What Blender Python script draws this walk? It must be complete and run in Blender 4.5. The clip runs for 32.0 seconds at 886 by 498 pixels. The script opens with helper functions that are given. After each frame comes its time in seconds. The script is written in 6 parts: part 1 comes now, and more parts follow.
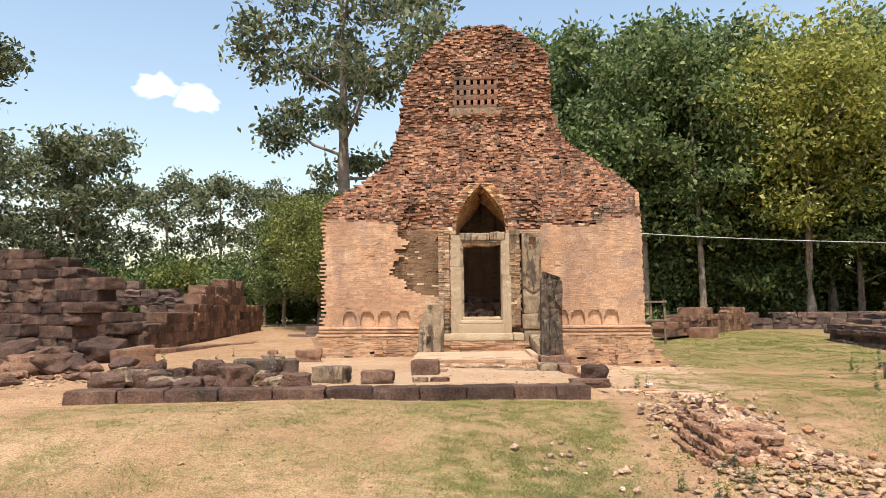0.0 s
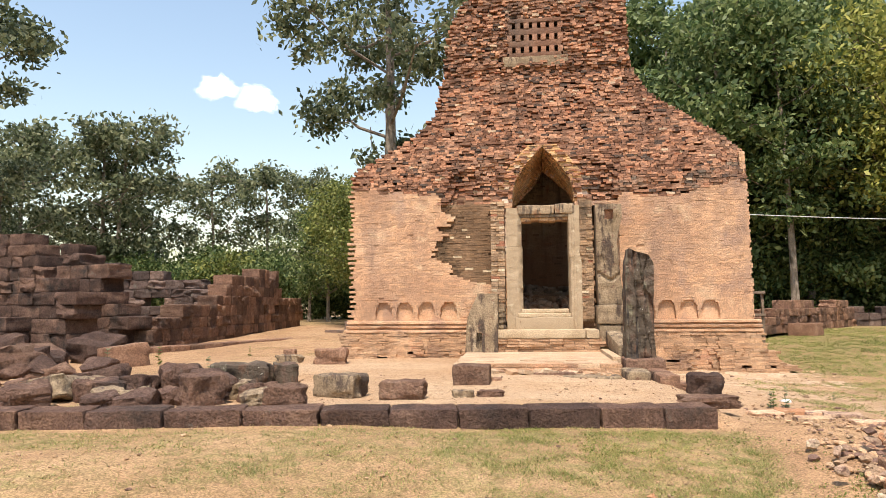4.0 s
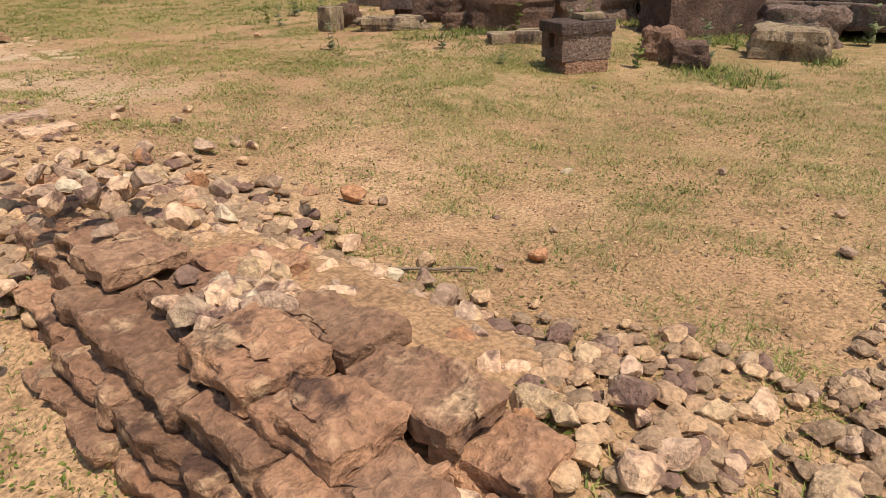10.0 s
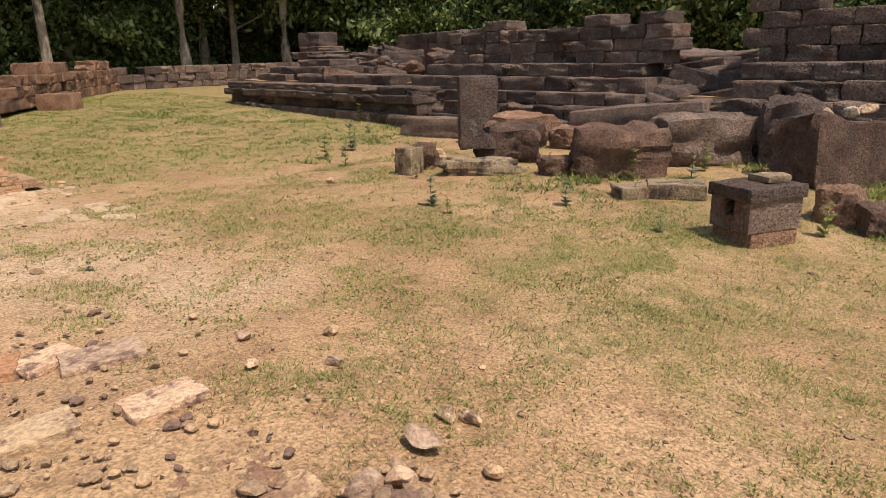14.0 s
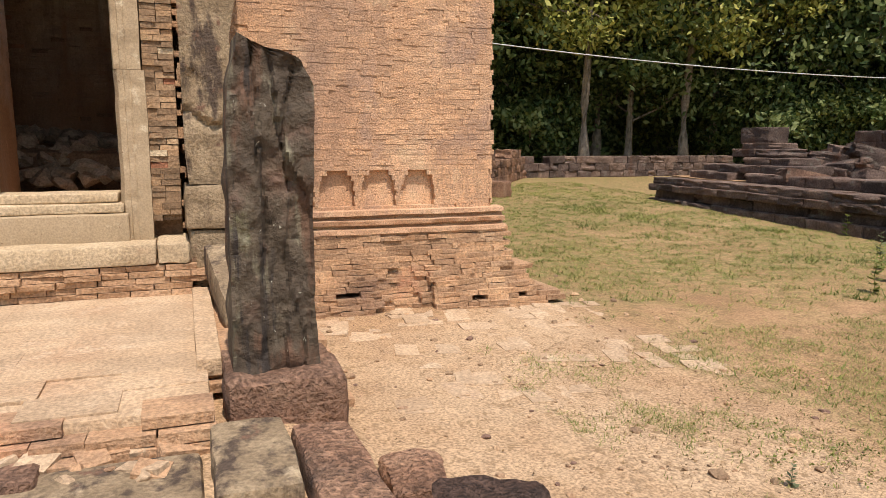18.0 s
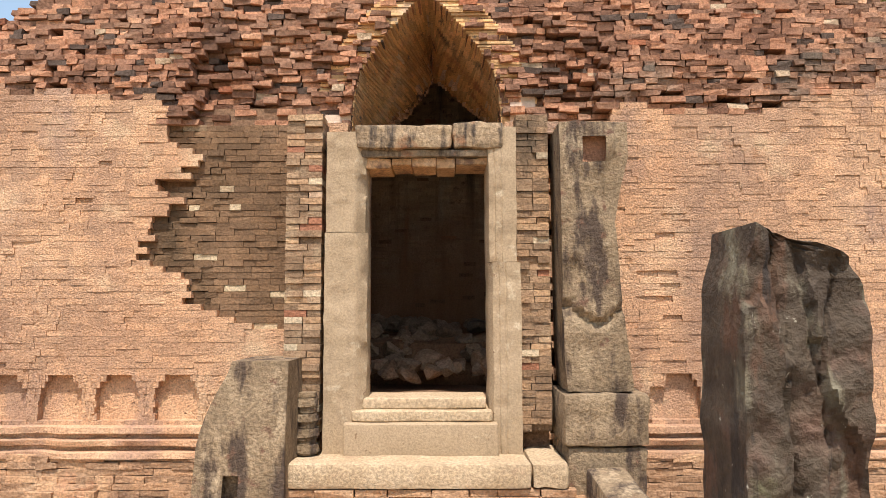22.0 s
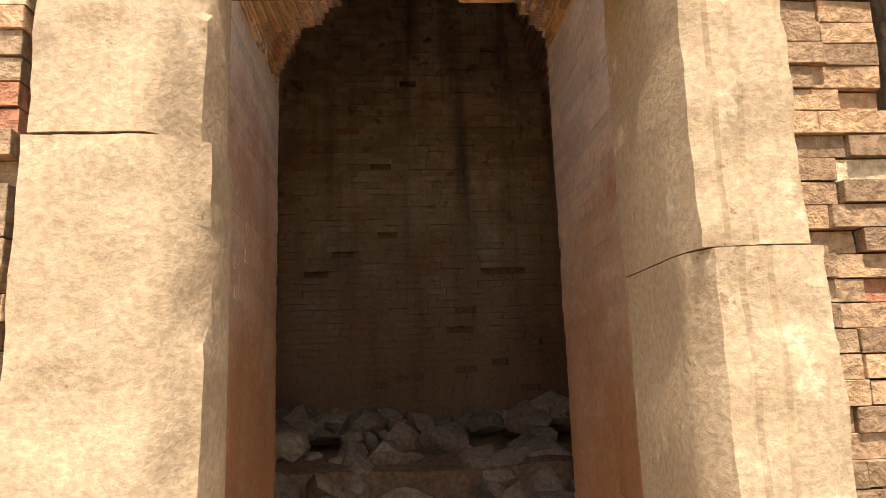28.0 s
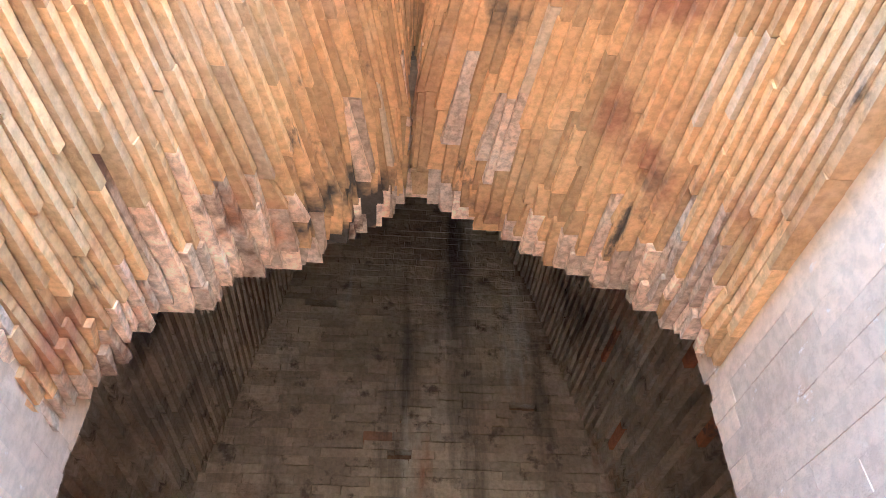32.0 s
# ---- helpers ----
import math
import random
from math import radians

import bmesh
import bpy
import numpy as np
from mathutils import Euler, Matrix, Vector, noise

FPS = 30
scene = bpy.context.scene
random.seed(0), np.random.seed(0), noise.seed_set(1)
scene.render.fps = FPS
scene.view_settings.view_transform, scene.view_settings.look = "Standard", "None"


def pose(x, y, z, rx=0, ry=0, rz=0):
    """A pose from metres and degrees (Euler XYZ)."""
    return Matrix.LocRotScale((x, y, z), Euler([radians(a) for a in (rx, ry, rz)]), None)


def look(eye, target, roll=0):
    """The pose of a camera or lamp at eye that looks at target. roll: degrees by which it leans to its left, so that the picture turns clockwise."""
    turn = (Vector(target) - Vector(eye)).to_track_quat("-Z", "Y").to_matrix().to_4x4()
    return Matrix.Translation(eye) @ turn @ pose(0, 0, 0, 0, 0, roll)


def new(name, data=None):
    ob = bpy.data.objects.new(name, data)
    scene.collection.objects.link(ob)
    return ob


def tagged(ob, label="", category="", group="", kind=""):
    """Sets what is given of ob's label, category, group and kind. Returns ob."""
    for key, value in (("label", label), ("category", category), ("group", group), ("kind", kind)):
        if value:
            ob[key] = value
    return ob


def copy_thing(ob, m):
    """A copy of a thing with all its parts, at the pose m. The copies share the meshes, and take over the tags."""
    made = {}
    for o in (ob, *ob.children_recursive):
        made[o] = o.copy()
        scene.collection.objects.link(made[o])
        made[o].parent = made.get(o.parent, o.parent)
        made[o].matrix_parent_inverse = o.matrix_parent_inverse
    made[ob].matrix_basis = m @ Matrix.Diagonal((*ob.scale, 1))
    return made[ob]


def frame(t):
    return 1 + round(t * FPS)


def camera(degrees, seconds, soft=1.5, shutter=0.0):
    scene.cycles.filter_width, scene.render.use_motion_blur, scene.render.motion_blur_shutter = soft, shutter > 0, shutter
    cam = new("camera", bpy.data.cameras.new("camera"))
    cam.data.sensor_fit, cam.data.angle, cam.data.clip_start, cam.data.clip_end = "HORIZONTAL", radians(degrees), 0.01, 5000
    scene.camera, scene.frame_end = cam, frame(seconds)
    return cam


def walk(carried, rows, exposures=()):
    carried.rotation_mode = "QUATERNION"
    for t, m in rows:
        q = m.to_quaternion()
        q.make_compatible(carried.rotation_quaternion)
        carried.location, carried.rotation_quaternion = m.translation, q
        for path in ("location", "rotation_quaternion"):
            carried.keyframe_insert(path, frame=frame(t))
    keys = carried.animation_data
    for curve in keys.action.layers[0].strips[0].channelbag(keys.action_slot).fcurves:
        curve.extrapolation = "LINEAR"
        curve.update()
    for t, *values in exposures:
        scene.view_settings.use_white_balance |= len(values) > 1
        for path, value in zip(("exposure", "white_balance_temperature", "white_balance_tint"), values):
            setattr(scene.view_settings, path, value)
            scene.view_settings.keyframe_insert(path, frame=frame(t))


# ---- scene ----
cam = camera(65.0, 32.0, soft=0.8)
# seconds, eye x y z, yaw, pitch, roll
PATH = [
    (0.0, -0.087, -16.387, 1.544, 2.68, 5.02, 0.50),
    (0.5, -0.168, -15.980, 1.577, 7.85, 4.90, 0.00),
    (1.0, -0.211, -15.607, 1.552, 13.08, 4.90, -0.10),
    (1.5, -0.166, -15.322, 1.538, 16.23, 4.91, -0.00),
    (2.0, -0.126, -14.984, 1.527, 16.53, 4.76, 0.10),
    (2.5, -0.211, -14.572, 1.490, 13.60, 4.64, 0.20),
    (4.5, -0.104, -12.844, 1.377, 2.24, 4.56, 0.70),
    (5.0, 0.121, -12.355, 1.284, -6.75, 0.57, 1.00),
    (5.5, 0.244, -12.055, 1.203, -17.16, -8.83, 1.20),
    (6.0, 0.438, -11.876, 1.147, -27.21, -18.81, 1.70),
    (6.5, 0.656, -11.734, 1.123, -36.39, -26.83, 2.10),
    (7.0, 0.868, -11.630, 1.096, -38.59, -28.35, 1.60),
    (7.5, 1.079, -11.481, 1.074, -39.34, -27.74, 1.10),
    (8.0, 1.270, -11.394, 1.023, -39.59, -27.28, 1.30),
    (8.5, 1.466, -11.318, 1.010, -43.02, -27.28, 1.60),
    (9.0, 1.540, -11.259, 1.013, -45.07, -27.84, 0.70),
    (9.5, 1.568, -10.983, 1.144, -45.94, -27.65, 0.10),
    (10.0, 1.624, -10.777, 1.293, -45.58, -24.08, 1.80),
    (10.5, 1.743, -10.523, 1.374, -45.58, -19.45, 1.80),
    (11.0, 1.829, -10.234, 1.433, -45.77, -18.39, 1.70),
    (11.5, 1.836, -9.942, 1.530, -46.04, -18.15, 1.40),
    (12.0, 1.815, -9.734, 1.570, -46.17, -18.03, 1.40),
    (12.5, 1.754, -9.521, 1.622, -46.56, -18.24, 1.70),
    (13.0, 1.852, -9.280, 1.607, -46.53, -16.92, 1.70),
    (13.5, 1.875, -9.009, 1.587, -46.86, -16.53, 1.40),
    (15.5, 1.835, -7.976, 1.654, -45.23, -12.10, 1.00),
    (16.0, 1.748, -7.682, 1.675, -41.93, -12.06, 1.00),
    (16.5, 1.673, -7.325, 1.681, -38.28, -11.74, 0.90),
    (17.0, 1.484, -6.948, 1.631, -32.71, -10.98, 0.20),
    (17.5, 1.283, -6.554, 1.641, -26.24, -10.25, 0.00),
    (18.0, 1.000, -6.169, 1.775, -20.21, -8.63, -0.10),
    (18.5, 0.753, -5.864, 1.900, -15.21, -4.59, 0.10),
    (19.0, 0.667, -5.758, 1.930, -8.94, 0.86, 0.20),
    (19.5, 0.655, -5.471, 1.939, -4.42, 2.41, 0.30),
    (20.0, 0.455, -5.296, 1.995, -0.95, 3.30, -0.00),
    (20.5, 0.255, -5.191, 2.008, -0.57, 3.01, -0.10),
    (21.0, 0.261, -5.094, 1.993, 0.57, 3.01, -0.00),
    (21.5, 0.226, -5.111, 1.987, 0.63, 3.30, 0.10),
    (22.0, 0.233, -5.047, 1.981, 0.63, 5.25, 0.20),
    (22.5, 0.227, -4.927, 1.988, 0.23, 7.24, 0.40),
    (23.0, 0.237, -4.769, 1.997, -0.32, 8.31, 0.40),
    (23.5, 0.144, -4.533, 1.982, -0.64, 8.83, 0.40),
    (24.0, 0.123, -4.048, 1.852, -0.69, 8.08, 0.30),
    (24.5, 0.010, -3.498, 1.800, -1.16, 8.60, 0.40),
    (25.0, 0.037, -3.040, 1.777, -2.15, 9.18, 0.60),
    (25.5, 0.137, -2.684, 1.947, -1.54, 10.26, 0.30),
    (27.5, -0.030, -1.610, 2.160, -4.09, 9.57, 1.97),
    (28.0, -0.040, -1.260, 2.130, -4.11, 10.39, 1.87),
    (28.5, -0.060, -0.890, 2.230, -4.29, 10.47, 2.15),
    (29.0, -0.090, -0.440, 2.280, -5.94, 10.67, -0.37),
    (29.5, 0.010, -0.180, 2.610, -4.67, 12.70, -0.07),
    (30.0, -0.050, -0.050, 2.590, -5.06, 21.22, 0.08),
    (30.5, -0.030, 0.140, 2.660, -4.76, 31.30, 0.40),
    (31.0, 0.030, 0.310, 2.750, -5.23, 36.45, 0.92),
    (31.5, 0.060, 0.440, 2.860, -4.94, 37.60, 0.58),
    (32.0, 0.030, 0.520, 2.890, -5.00, 40.62, 0.41),
]


def stand(x, y, z, yaw, pitch, roll):
    a, b = radians(yaw), radians(pitch)
    way = Vector((-math.sin(a) * math.cos(b), math.cos(a) * math.cos(b), math.sin(b)))
    return look((x, y, z), Vector((x, y, z)) + way, -roll)


walk(cam, [(r[0], stand(*r[1:])) for r in PATH],
     exposures=[(0, 0.52, 6950, 14), (5.0, 0.6, 7100, 14), (6.0, 0.56, 7150, 14), (7.0, 0.26, 7200, 13), (8.0, 0.16, 7200, 13), (9.0, 0.18, 7250, 13), (10.5, 0.2, 7400, 13), (13.0, 0.1, 7400, 13),
                (15.5, 0.46, 7150, 14), (17.0, 0.38, 7050, 14), (18.0, 0.26, 7100, 14), (20.0, 0.46, 6950, 14), (22.0, 0.48, 6970, 14), (25.0, 0.48, 7250, 14), (27.5, 0.92, 7100, 14),
                (28.0, 1.2, 7700, 14), (28.5, 1.85, 8600, 18), (29.0, 2.65, 10000, 26), (29.5, 3.2, 8300, 20), (30.0, 3.5, 6700, 12), (30.5, 3.64, 5900, 9), (31.0, 3.74, 5000, 5), (32.0, 3.92, 4560, 4)])

# ---- light ----
SUN_EL, SUN_AZ = 65.0, 180.0          # azimuth clockwise from +y
world = bpy.data.worlds.new("sky")
scene.world = world
world.use_nodes = True
wn = world.node_tree
sky = wn.nodes.new("ShaderNodeTexSky")
sky.sky_type = "NISHITA"
sky.sun_disc = False
sky.sun_elevation, sky.sun_rotation = radians(SUN_EL), radians(SUN_AZ)
sky.air_density, sky.dust_density, sky.ozone_density = 1.6, 1.2, 2.0
wn.links.new(sky.outputs[0], wn.nodes["Background"].inputs[0])
wn.nodes["Background"].inputs[1].default_value = 0.15
sun = new("sun", bpy.data.lights.new("sun", "SUN"))
sun.data.energy, sun.data.angle, sun.data.color = 4.1, radians(0.6), (1.0, 0.95, 0.87)
_a, _e = radians(SUN_AZ), radians(SUN_EL)
sun_dir = Vector((math.sin(_a) * math.cos(_e), math.cos(_a) * math.cos(_e), math.sin(_e)))
sun.matrix_world = look(sun_dir * 40, (0, 0, 0))

# ---- materials ----


def ramp(nt, fac, cols):
    r = nt.nodes.new("ShaderNodeValToRGB")
    n = len(cols)
    while len(r.color_ramp.elements) < n:
        r.color_ramp.elements.new(0.5)
    for i, c in enumerate(cols):
        r.color_ramp.elements[i].position = 0.22 + 0.56 * i / max(1, n - 1)
        r.color_ramp.elements[i].color = (*c, 1)
    nt.links.new(fac, r.inputs[0])
    return r.outputs[0]


def noise_of(nt, co, scale, detail=4, stretch=(1, 1, 1)):
    mp = nt.nodes.new("ShaderNodeMapping")
    mp.inputs["Scale"].default_value = stretch
    nt.links.new(co, mp.inputs[0])
    n = nt.nodes.new("ShaderNodeTexNoise")
    n.inputs["Scale"].default_value, n.inputs["Detail"].default_value = scale, detail
    n.inputs["Roughness"].default_value = 0.62
    nt.links.new(mp.outputs[0], n.inputs["Vector"])
    return n.outputs[0]


def mapped(nt, v, lo, hi, a=0.0, b=1.0):
    m = nt.nodes.new("ShaderNodeMapRange")
    m.inputs[1].default_value, m.inputs[2].default_value = lo, hi
    m.inputs[3].default_value, m.inputs[4].default_value = a, b
    nt.links.new(v, m.inputs[0])
    return m.outputs[0]


def mix(nt, fac, a, b, kind="MIX"):
    m = nt.nodes.new("ShaderNodeMix")
    m.data_type, m.blend_type = "RGBA", kind
    for socket, v in ((m.inputs[0], fac), (m.inputs[6], a), (m.inputs[7], b)):
        if isinstance(v, (int, float)):
            socket.default_value = v
        elif isinstance(v, tuple):
            socket.default_value = (*v, 1)
        else:
            nt.links.new(v, socket)
    return m.outputs[2]


ONE = (1, 1, 1)
DOWN = (1, 1, 0.22)


def surf(name, cols, scale=3.0, rough=0.9, bump=0.4, fine=40.0, rand="", spread=0.35, stains=(), pits=0.0, spec=0.25, accent=(), streak=0.0, low=(), grit=0.5):
    """cols: ramp of base colours over broad noise; stains: (colour, scale, lo, hi, stretch)."""
    m = bpy.data.materials.new(name)
    m.use_nodes = True
    nt = m.node_tree
    bsdf = nt.nodes["Principled BSDF"]
    geo = nt.nodes.new("ShaderNodeNewGeometry")
    co = geo.outputs["Position"]
    col = ramp(nt, noise_of(nt, co, scale, 5), cols)
    if rand:
        r = geo.outputs["Random Per Island"] if rand == "island" else nt.nodes.new("ShaderNodeObjectInfo").outputs["Random"]
        col = mix(nt, 1.0, col, ramp(nt, r, [(1 - spread,) * 3, (1, 1, 1), (1 + spread, 1 + spread * 0.85, 1 + spread * 0.6)]), "MULTIPLY")
        for c, lo in accent:
            k = nt.nodes.new("ShaderNodeMath")
            k.operation = "FRACT"
            w = nt.nodes.new("ShaderNodeMath")
            w.operation = "MULTIPLY"
            w.inputs[1].default_value = 7.31 + lo * 3
            nt.links.new(r, w.inputs[0])
            nt.links.new(w.outputs[0], k.inputs[0])
            col = mix(nt, mapped(nt, k.outputs[0], lo, lo + 0.01), col, c)
    for c, s, lo, hi, stretch in stains:
        col = mix(nt, mapped(nt, noise_of(nt, co, s, 6, stretch), lo, hi), col, c)
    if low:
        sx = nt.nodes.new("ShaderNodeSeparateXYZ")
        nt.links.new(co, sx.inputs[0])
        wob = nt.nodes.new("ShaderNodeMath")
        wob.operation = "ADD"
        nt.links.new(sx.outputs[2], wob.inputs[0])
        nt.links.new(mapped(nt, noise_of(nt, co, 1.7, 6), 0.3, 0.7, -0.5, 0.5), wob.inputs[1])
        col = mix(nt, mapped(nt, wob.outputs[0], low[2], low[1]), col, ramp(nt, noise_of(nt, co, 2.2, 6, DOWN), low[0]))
    grain = mapped(nt, noise_of(nt, co, fine, 6), 0.3, 0.7)
    col = mix(nt, grit, col, mix(nt, 1.0, col, ramp(nt, grain, [(0.55,) * 3, (1.05,) * 3, (1.5,) * 3]), "MULTIPLY"))
    nt.links.new(col, bsdf.inputs["Base Color"])
    bsdf.inputs["Roughness"].default_value = rough
    bsdf.inputs["Specular IOR Level"].default_value = spec
    b = nt.nodes.new("ShaderNodeBump")
    b.inputs["Strength"].default_value, b.inputs["Distance"].default_value = bump * 0.75, 0.015
    height = grain
    if pits:
        v = noise_of(nt, co, pits, 3)
        add = nt.nodes.new("ShaderNodeMath")
        add.operation = "ADD"
        nt.links.new(mapped(nt, v, 0.3, 0.52, 0.0, 1.6), add.inputs[0])
        nt.links.new(grain, add.inputs[1])
        height = add.outputs[0]
    if streak:
        add = nt.nodes.new("ShaderNodeMath")
        add.operation = "ADD"
        nt.links.new(mapped(nt, noise_of(nt, co, abs(streak), 5, (1, 1, 2.2 if streak > 0 else 1)), 0.3, 0.7, 0.0, 0.9), add.inputs[0])
        nt.links.new(height, add.inputs[1])
        height = add.outputs[0]
    nt.links.new(height, b.inputs["Height"])
    nt.links.new(b.outputs[0], bsdf.inputs["Normal"])
    return m


M_SKIN = surf("brick_skin", [(0.42, 0.235, 0.14), (0.55, 0.335, 0.206), (0.63, 0.42, 0.278)], 1.1, 0.93, 0.6, 70, "island", 0.12,
              [((0.25, 0.16, 0.12), 0.8, 0.56, 0.78, DOWN), ((0.33, 0.18, 0.1), 6.0, 0.6, 0.72, (1, 1, 2.4)), ((0.34, 0.225, 0.175), 1.3, 0.57, 0.72, (1, 1, 0.6)), ((0.64, 0.47, 0.3), 2.2, 0.58, 0.8, ONE), ((0.2, 0.11, 0.07), 21.0, 0.655, 0.685, (1, 1, 1.3)), ((0.3, 0.17, 0.1), 34.0, 0.6, 0.7, (1, 1, 1.8))], 55.0, streak=34.0)
M_RAGGED = surf("brick_ragged", [(0.2, 0.097, 0.062), (0.33, 0.172, 0.11), (0.47, 0.285, 0.19)], 1.6, 0.93, 0.8, 45, "island", 0.4,
                [((0.1, 0.07, 0.055), 0.9, 0.53, 0.72, (1, 1, 0.5)), ((0.2, 0.16, 0.12), 0.7, 0.6, 0.75, ONE)], accent=[((0.5, 0.37, 0.25), 0.92), ((0.4, 0.15, 0.08), 0.94), ((0.1, 0.07, 0.055), 0.93)])
M_PATCH = surf("brick_lichened", [(0.125, 0.075, 0.043), (0.19, 0.116, 0.067), (0.27, 0.168, 0.1)], 2.5, 0.93, 0.7, 50, "island", 0.16,
               [((0.09, 0.06, 0.035), 1.4, 0.5, 0.66, (1, 1, 0.3))], accent=[((0.56, 0.44, 0.29), 0.945)])
M_BRICK = surf("brick_piece", [(0.125, 0.075, 0.043), (0.19, 0.116, 0.067), (0.27, 0.168, 0.1)], 2.0, 0.92, 0.7, 55, "object", 0.14,
               [((0.09, 0.06, 0.035), 1.3, 0.55, 0.7, (1, 1, 0.4))], accent=[((0.56, 0.44, 0.29), 0.945)])
M_STRIP = surf("brick_strip", [(0.2, 0.135, 0.085), (0.36, 0.235, 0.145), (0.54, 0.4, 0.26)], 4.0, 0.92, 0.8, 55, "object", 0.25,
               [((0.12, 0.085, 0.055), 1.6, 0.53, 0.66, (1, 1, 0.5))], accent=[((0.6, 0.48, 0.33), 0.9), ((0.36, 0.16, 0.095), 0.955)])
M_PLINTH = surf("brick_plinth", [(0.31, 0.185, 0.11), (0.43, 0.265, 0.16), (0.54, 0.365, 0.23)], 2.2, 0.92, 0.9, 50, "island", 0.16,
                [((0.2, 0.12, 0.085), 1.3, 0.56, 0.74, ONE), ((0.48, 0.22, 0.13), 1.1, 0.62, 0.76, ONE)], streak=14.0)
M_VAULT_EDGE = surf("brick_vault_end", [(0.5, 0.3, 0.19), (0.74, 0.54, 0.4), (0.86, 0.74, 0.62)], 5.0, 0.9, 0.8, 50, "island", 0.25,
                    [((0.2, 0.12, 0.085), 4.0, 0.58, 0.68, ONE), ((0.55, 0.25, 0.13), 3.0, 0.6, 0.7, ONE)])
M_VAULT = surf("brick_vault", [(0.55, 0.28, 0.13), (0.65, 0.4, 0.195), (0.71, 0.52, 0.305)], 1.8, 0.9, 0.6, 50, "island", 0.2,
               [((0.42, 0.2, 0.11), 3.0, 0.57, 0.7, ONE), ((0.68, 0.5, 0.36), 1.3, 0.58, 0.75, ONE), ((0.1, 0.08, 0.065), 2.0, 0.585, 0.66, ONE), ((0.16, 0.12, 0.09), 9.0, 0.62, 0.69, (1, 0.4, 1))],
               accent=[((0.3, 0.24, 0.19), 0.97), ((0.66, 0.49, 0.33), 0.965)], grit=0.3)
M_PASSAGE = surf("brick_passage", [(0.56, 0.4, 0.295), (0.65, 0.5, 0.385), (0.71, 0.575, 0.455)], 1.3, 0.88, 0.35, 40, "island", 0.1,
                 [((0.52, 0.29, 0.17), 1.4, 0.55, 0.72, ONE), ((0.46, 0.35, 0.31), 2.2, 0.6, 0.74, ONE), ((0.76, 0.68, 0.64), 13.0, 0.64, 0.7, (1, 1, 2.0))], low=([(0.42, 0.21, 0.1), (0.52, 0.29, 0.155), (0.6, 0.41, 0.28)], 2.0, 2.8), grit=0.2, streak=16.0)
# low: reddish-brown lower wall, made darker so its colour carries the shade there
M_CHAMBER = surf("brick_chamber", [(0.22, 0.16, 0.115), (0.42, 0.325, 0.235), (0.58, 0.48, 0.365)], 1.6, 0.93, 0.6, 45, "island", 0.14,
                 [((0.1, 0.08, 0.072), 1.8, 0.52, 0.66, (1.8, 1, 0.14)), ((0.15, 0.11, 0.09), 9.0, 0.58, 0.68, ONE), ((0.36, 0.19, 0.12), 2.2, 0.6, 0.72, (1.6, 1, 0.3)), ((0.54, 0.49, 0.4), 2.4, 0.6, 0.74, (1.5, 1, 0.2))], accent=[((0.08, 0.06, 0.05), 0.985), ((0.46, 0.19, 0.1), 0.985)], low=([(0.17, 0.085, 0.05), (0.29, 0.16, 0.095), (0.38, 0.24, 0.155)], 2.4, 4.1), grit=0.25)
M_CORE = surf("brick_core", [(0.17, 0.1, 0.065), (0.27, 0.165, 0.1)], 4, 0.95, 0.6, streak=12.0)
M_FRAME = surf("sandstone_frame", [(0.3, 0.22, 0.14), (0.38, 0.285, 0.185), (0.45, 0.345, 0.235)], 1.6, 0.88, 0.3, 70, "", 0,
               [((0.27, 0.2, 0.14), 3.2, 0.58, 0.74, DOWN), ((0.48, 0.29, 0.15), 1.6, 0.62, 0.8, DOWN), ((0.56, 0.47, 0.34), 7.0, 0.6, 0.72, ONE), ((0.24, 0.16, 0.1), 22.0, 0.67, 0.7, ONE)], streak=-9.0, grit=0.3)
M_DUSTY = surf("dusty_rubble", [(0.19, 0.135, 0.1), (0.28, 0.21, 0.155), (0.37, 0.29, 0.22)], 3.0, 0.92, 0.6, 40, "object", 0.2)
M_SOFFIT = surf("sandstone_ochre", [(0.36, 0.2, 0.1), (0.48, 0.29, 0.155), (0.56, 0.39, 0.24)], 4.0, 0.88, 0.6, 40, "object", 0.15, [((0.2, 0.12, 0.08), 6, 0.55, 0.66, ONE)])
M_LINTEL = surf("sandstone_weathered", [(0.17, 0.125, 0.085), (0.29, 0.215, 0.14), (0.42, 0.325, 0.22)], 5, 0.88, 0.6, 44, "object", 0.15,
                [((0.08, 0.062, 0.05), 6, 0.5, 0.62, (1.6, 1, 0.35)), ((0.3, 0.15, 0.08), 5, 0.6, 0.7, ONE)])
M_GREY = surf("sandstone_grey", [(0.15, 0.107, 0.066), (0.25, 0.182, 0.115), (0.37, 0.28, 0.18)], 4.5, 0.9, 0.8, 44, "", 0,
              [((0.085, 0.06, 0.045), 5.0, 0.5, 0.6, (1.4, 1, 0.4)), ((0.46, 0.36, 0.24), 3.4, 0.6, 0.72, (1.5, 1, 0.5)), ((0.16, 0.09, 0.06), 8.0, 0.6, 0.68, ONE)], streak=-12.0)
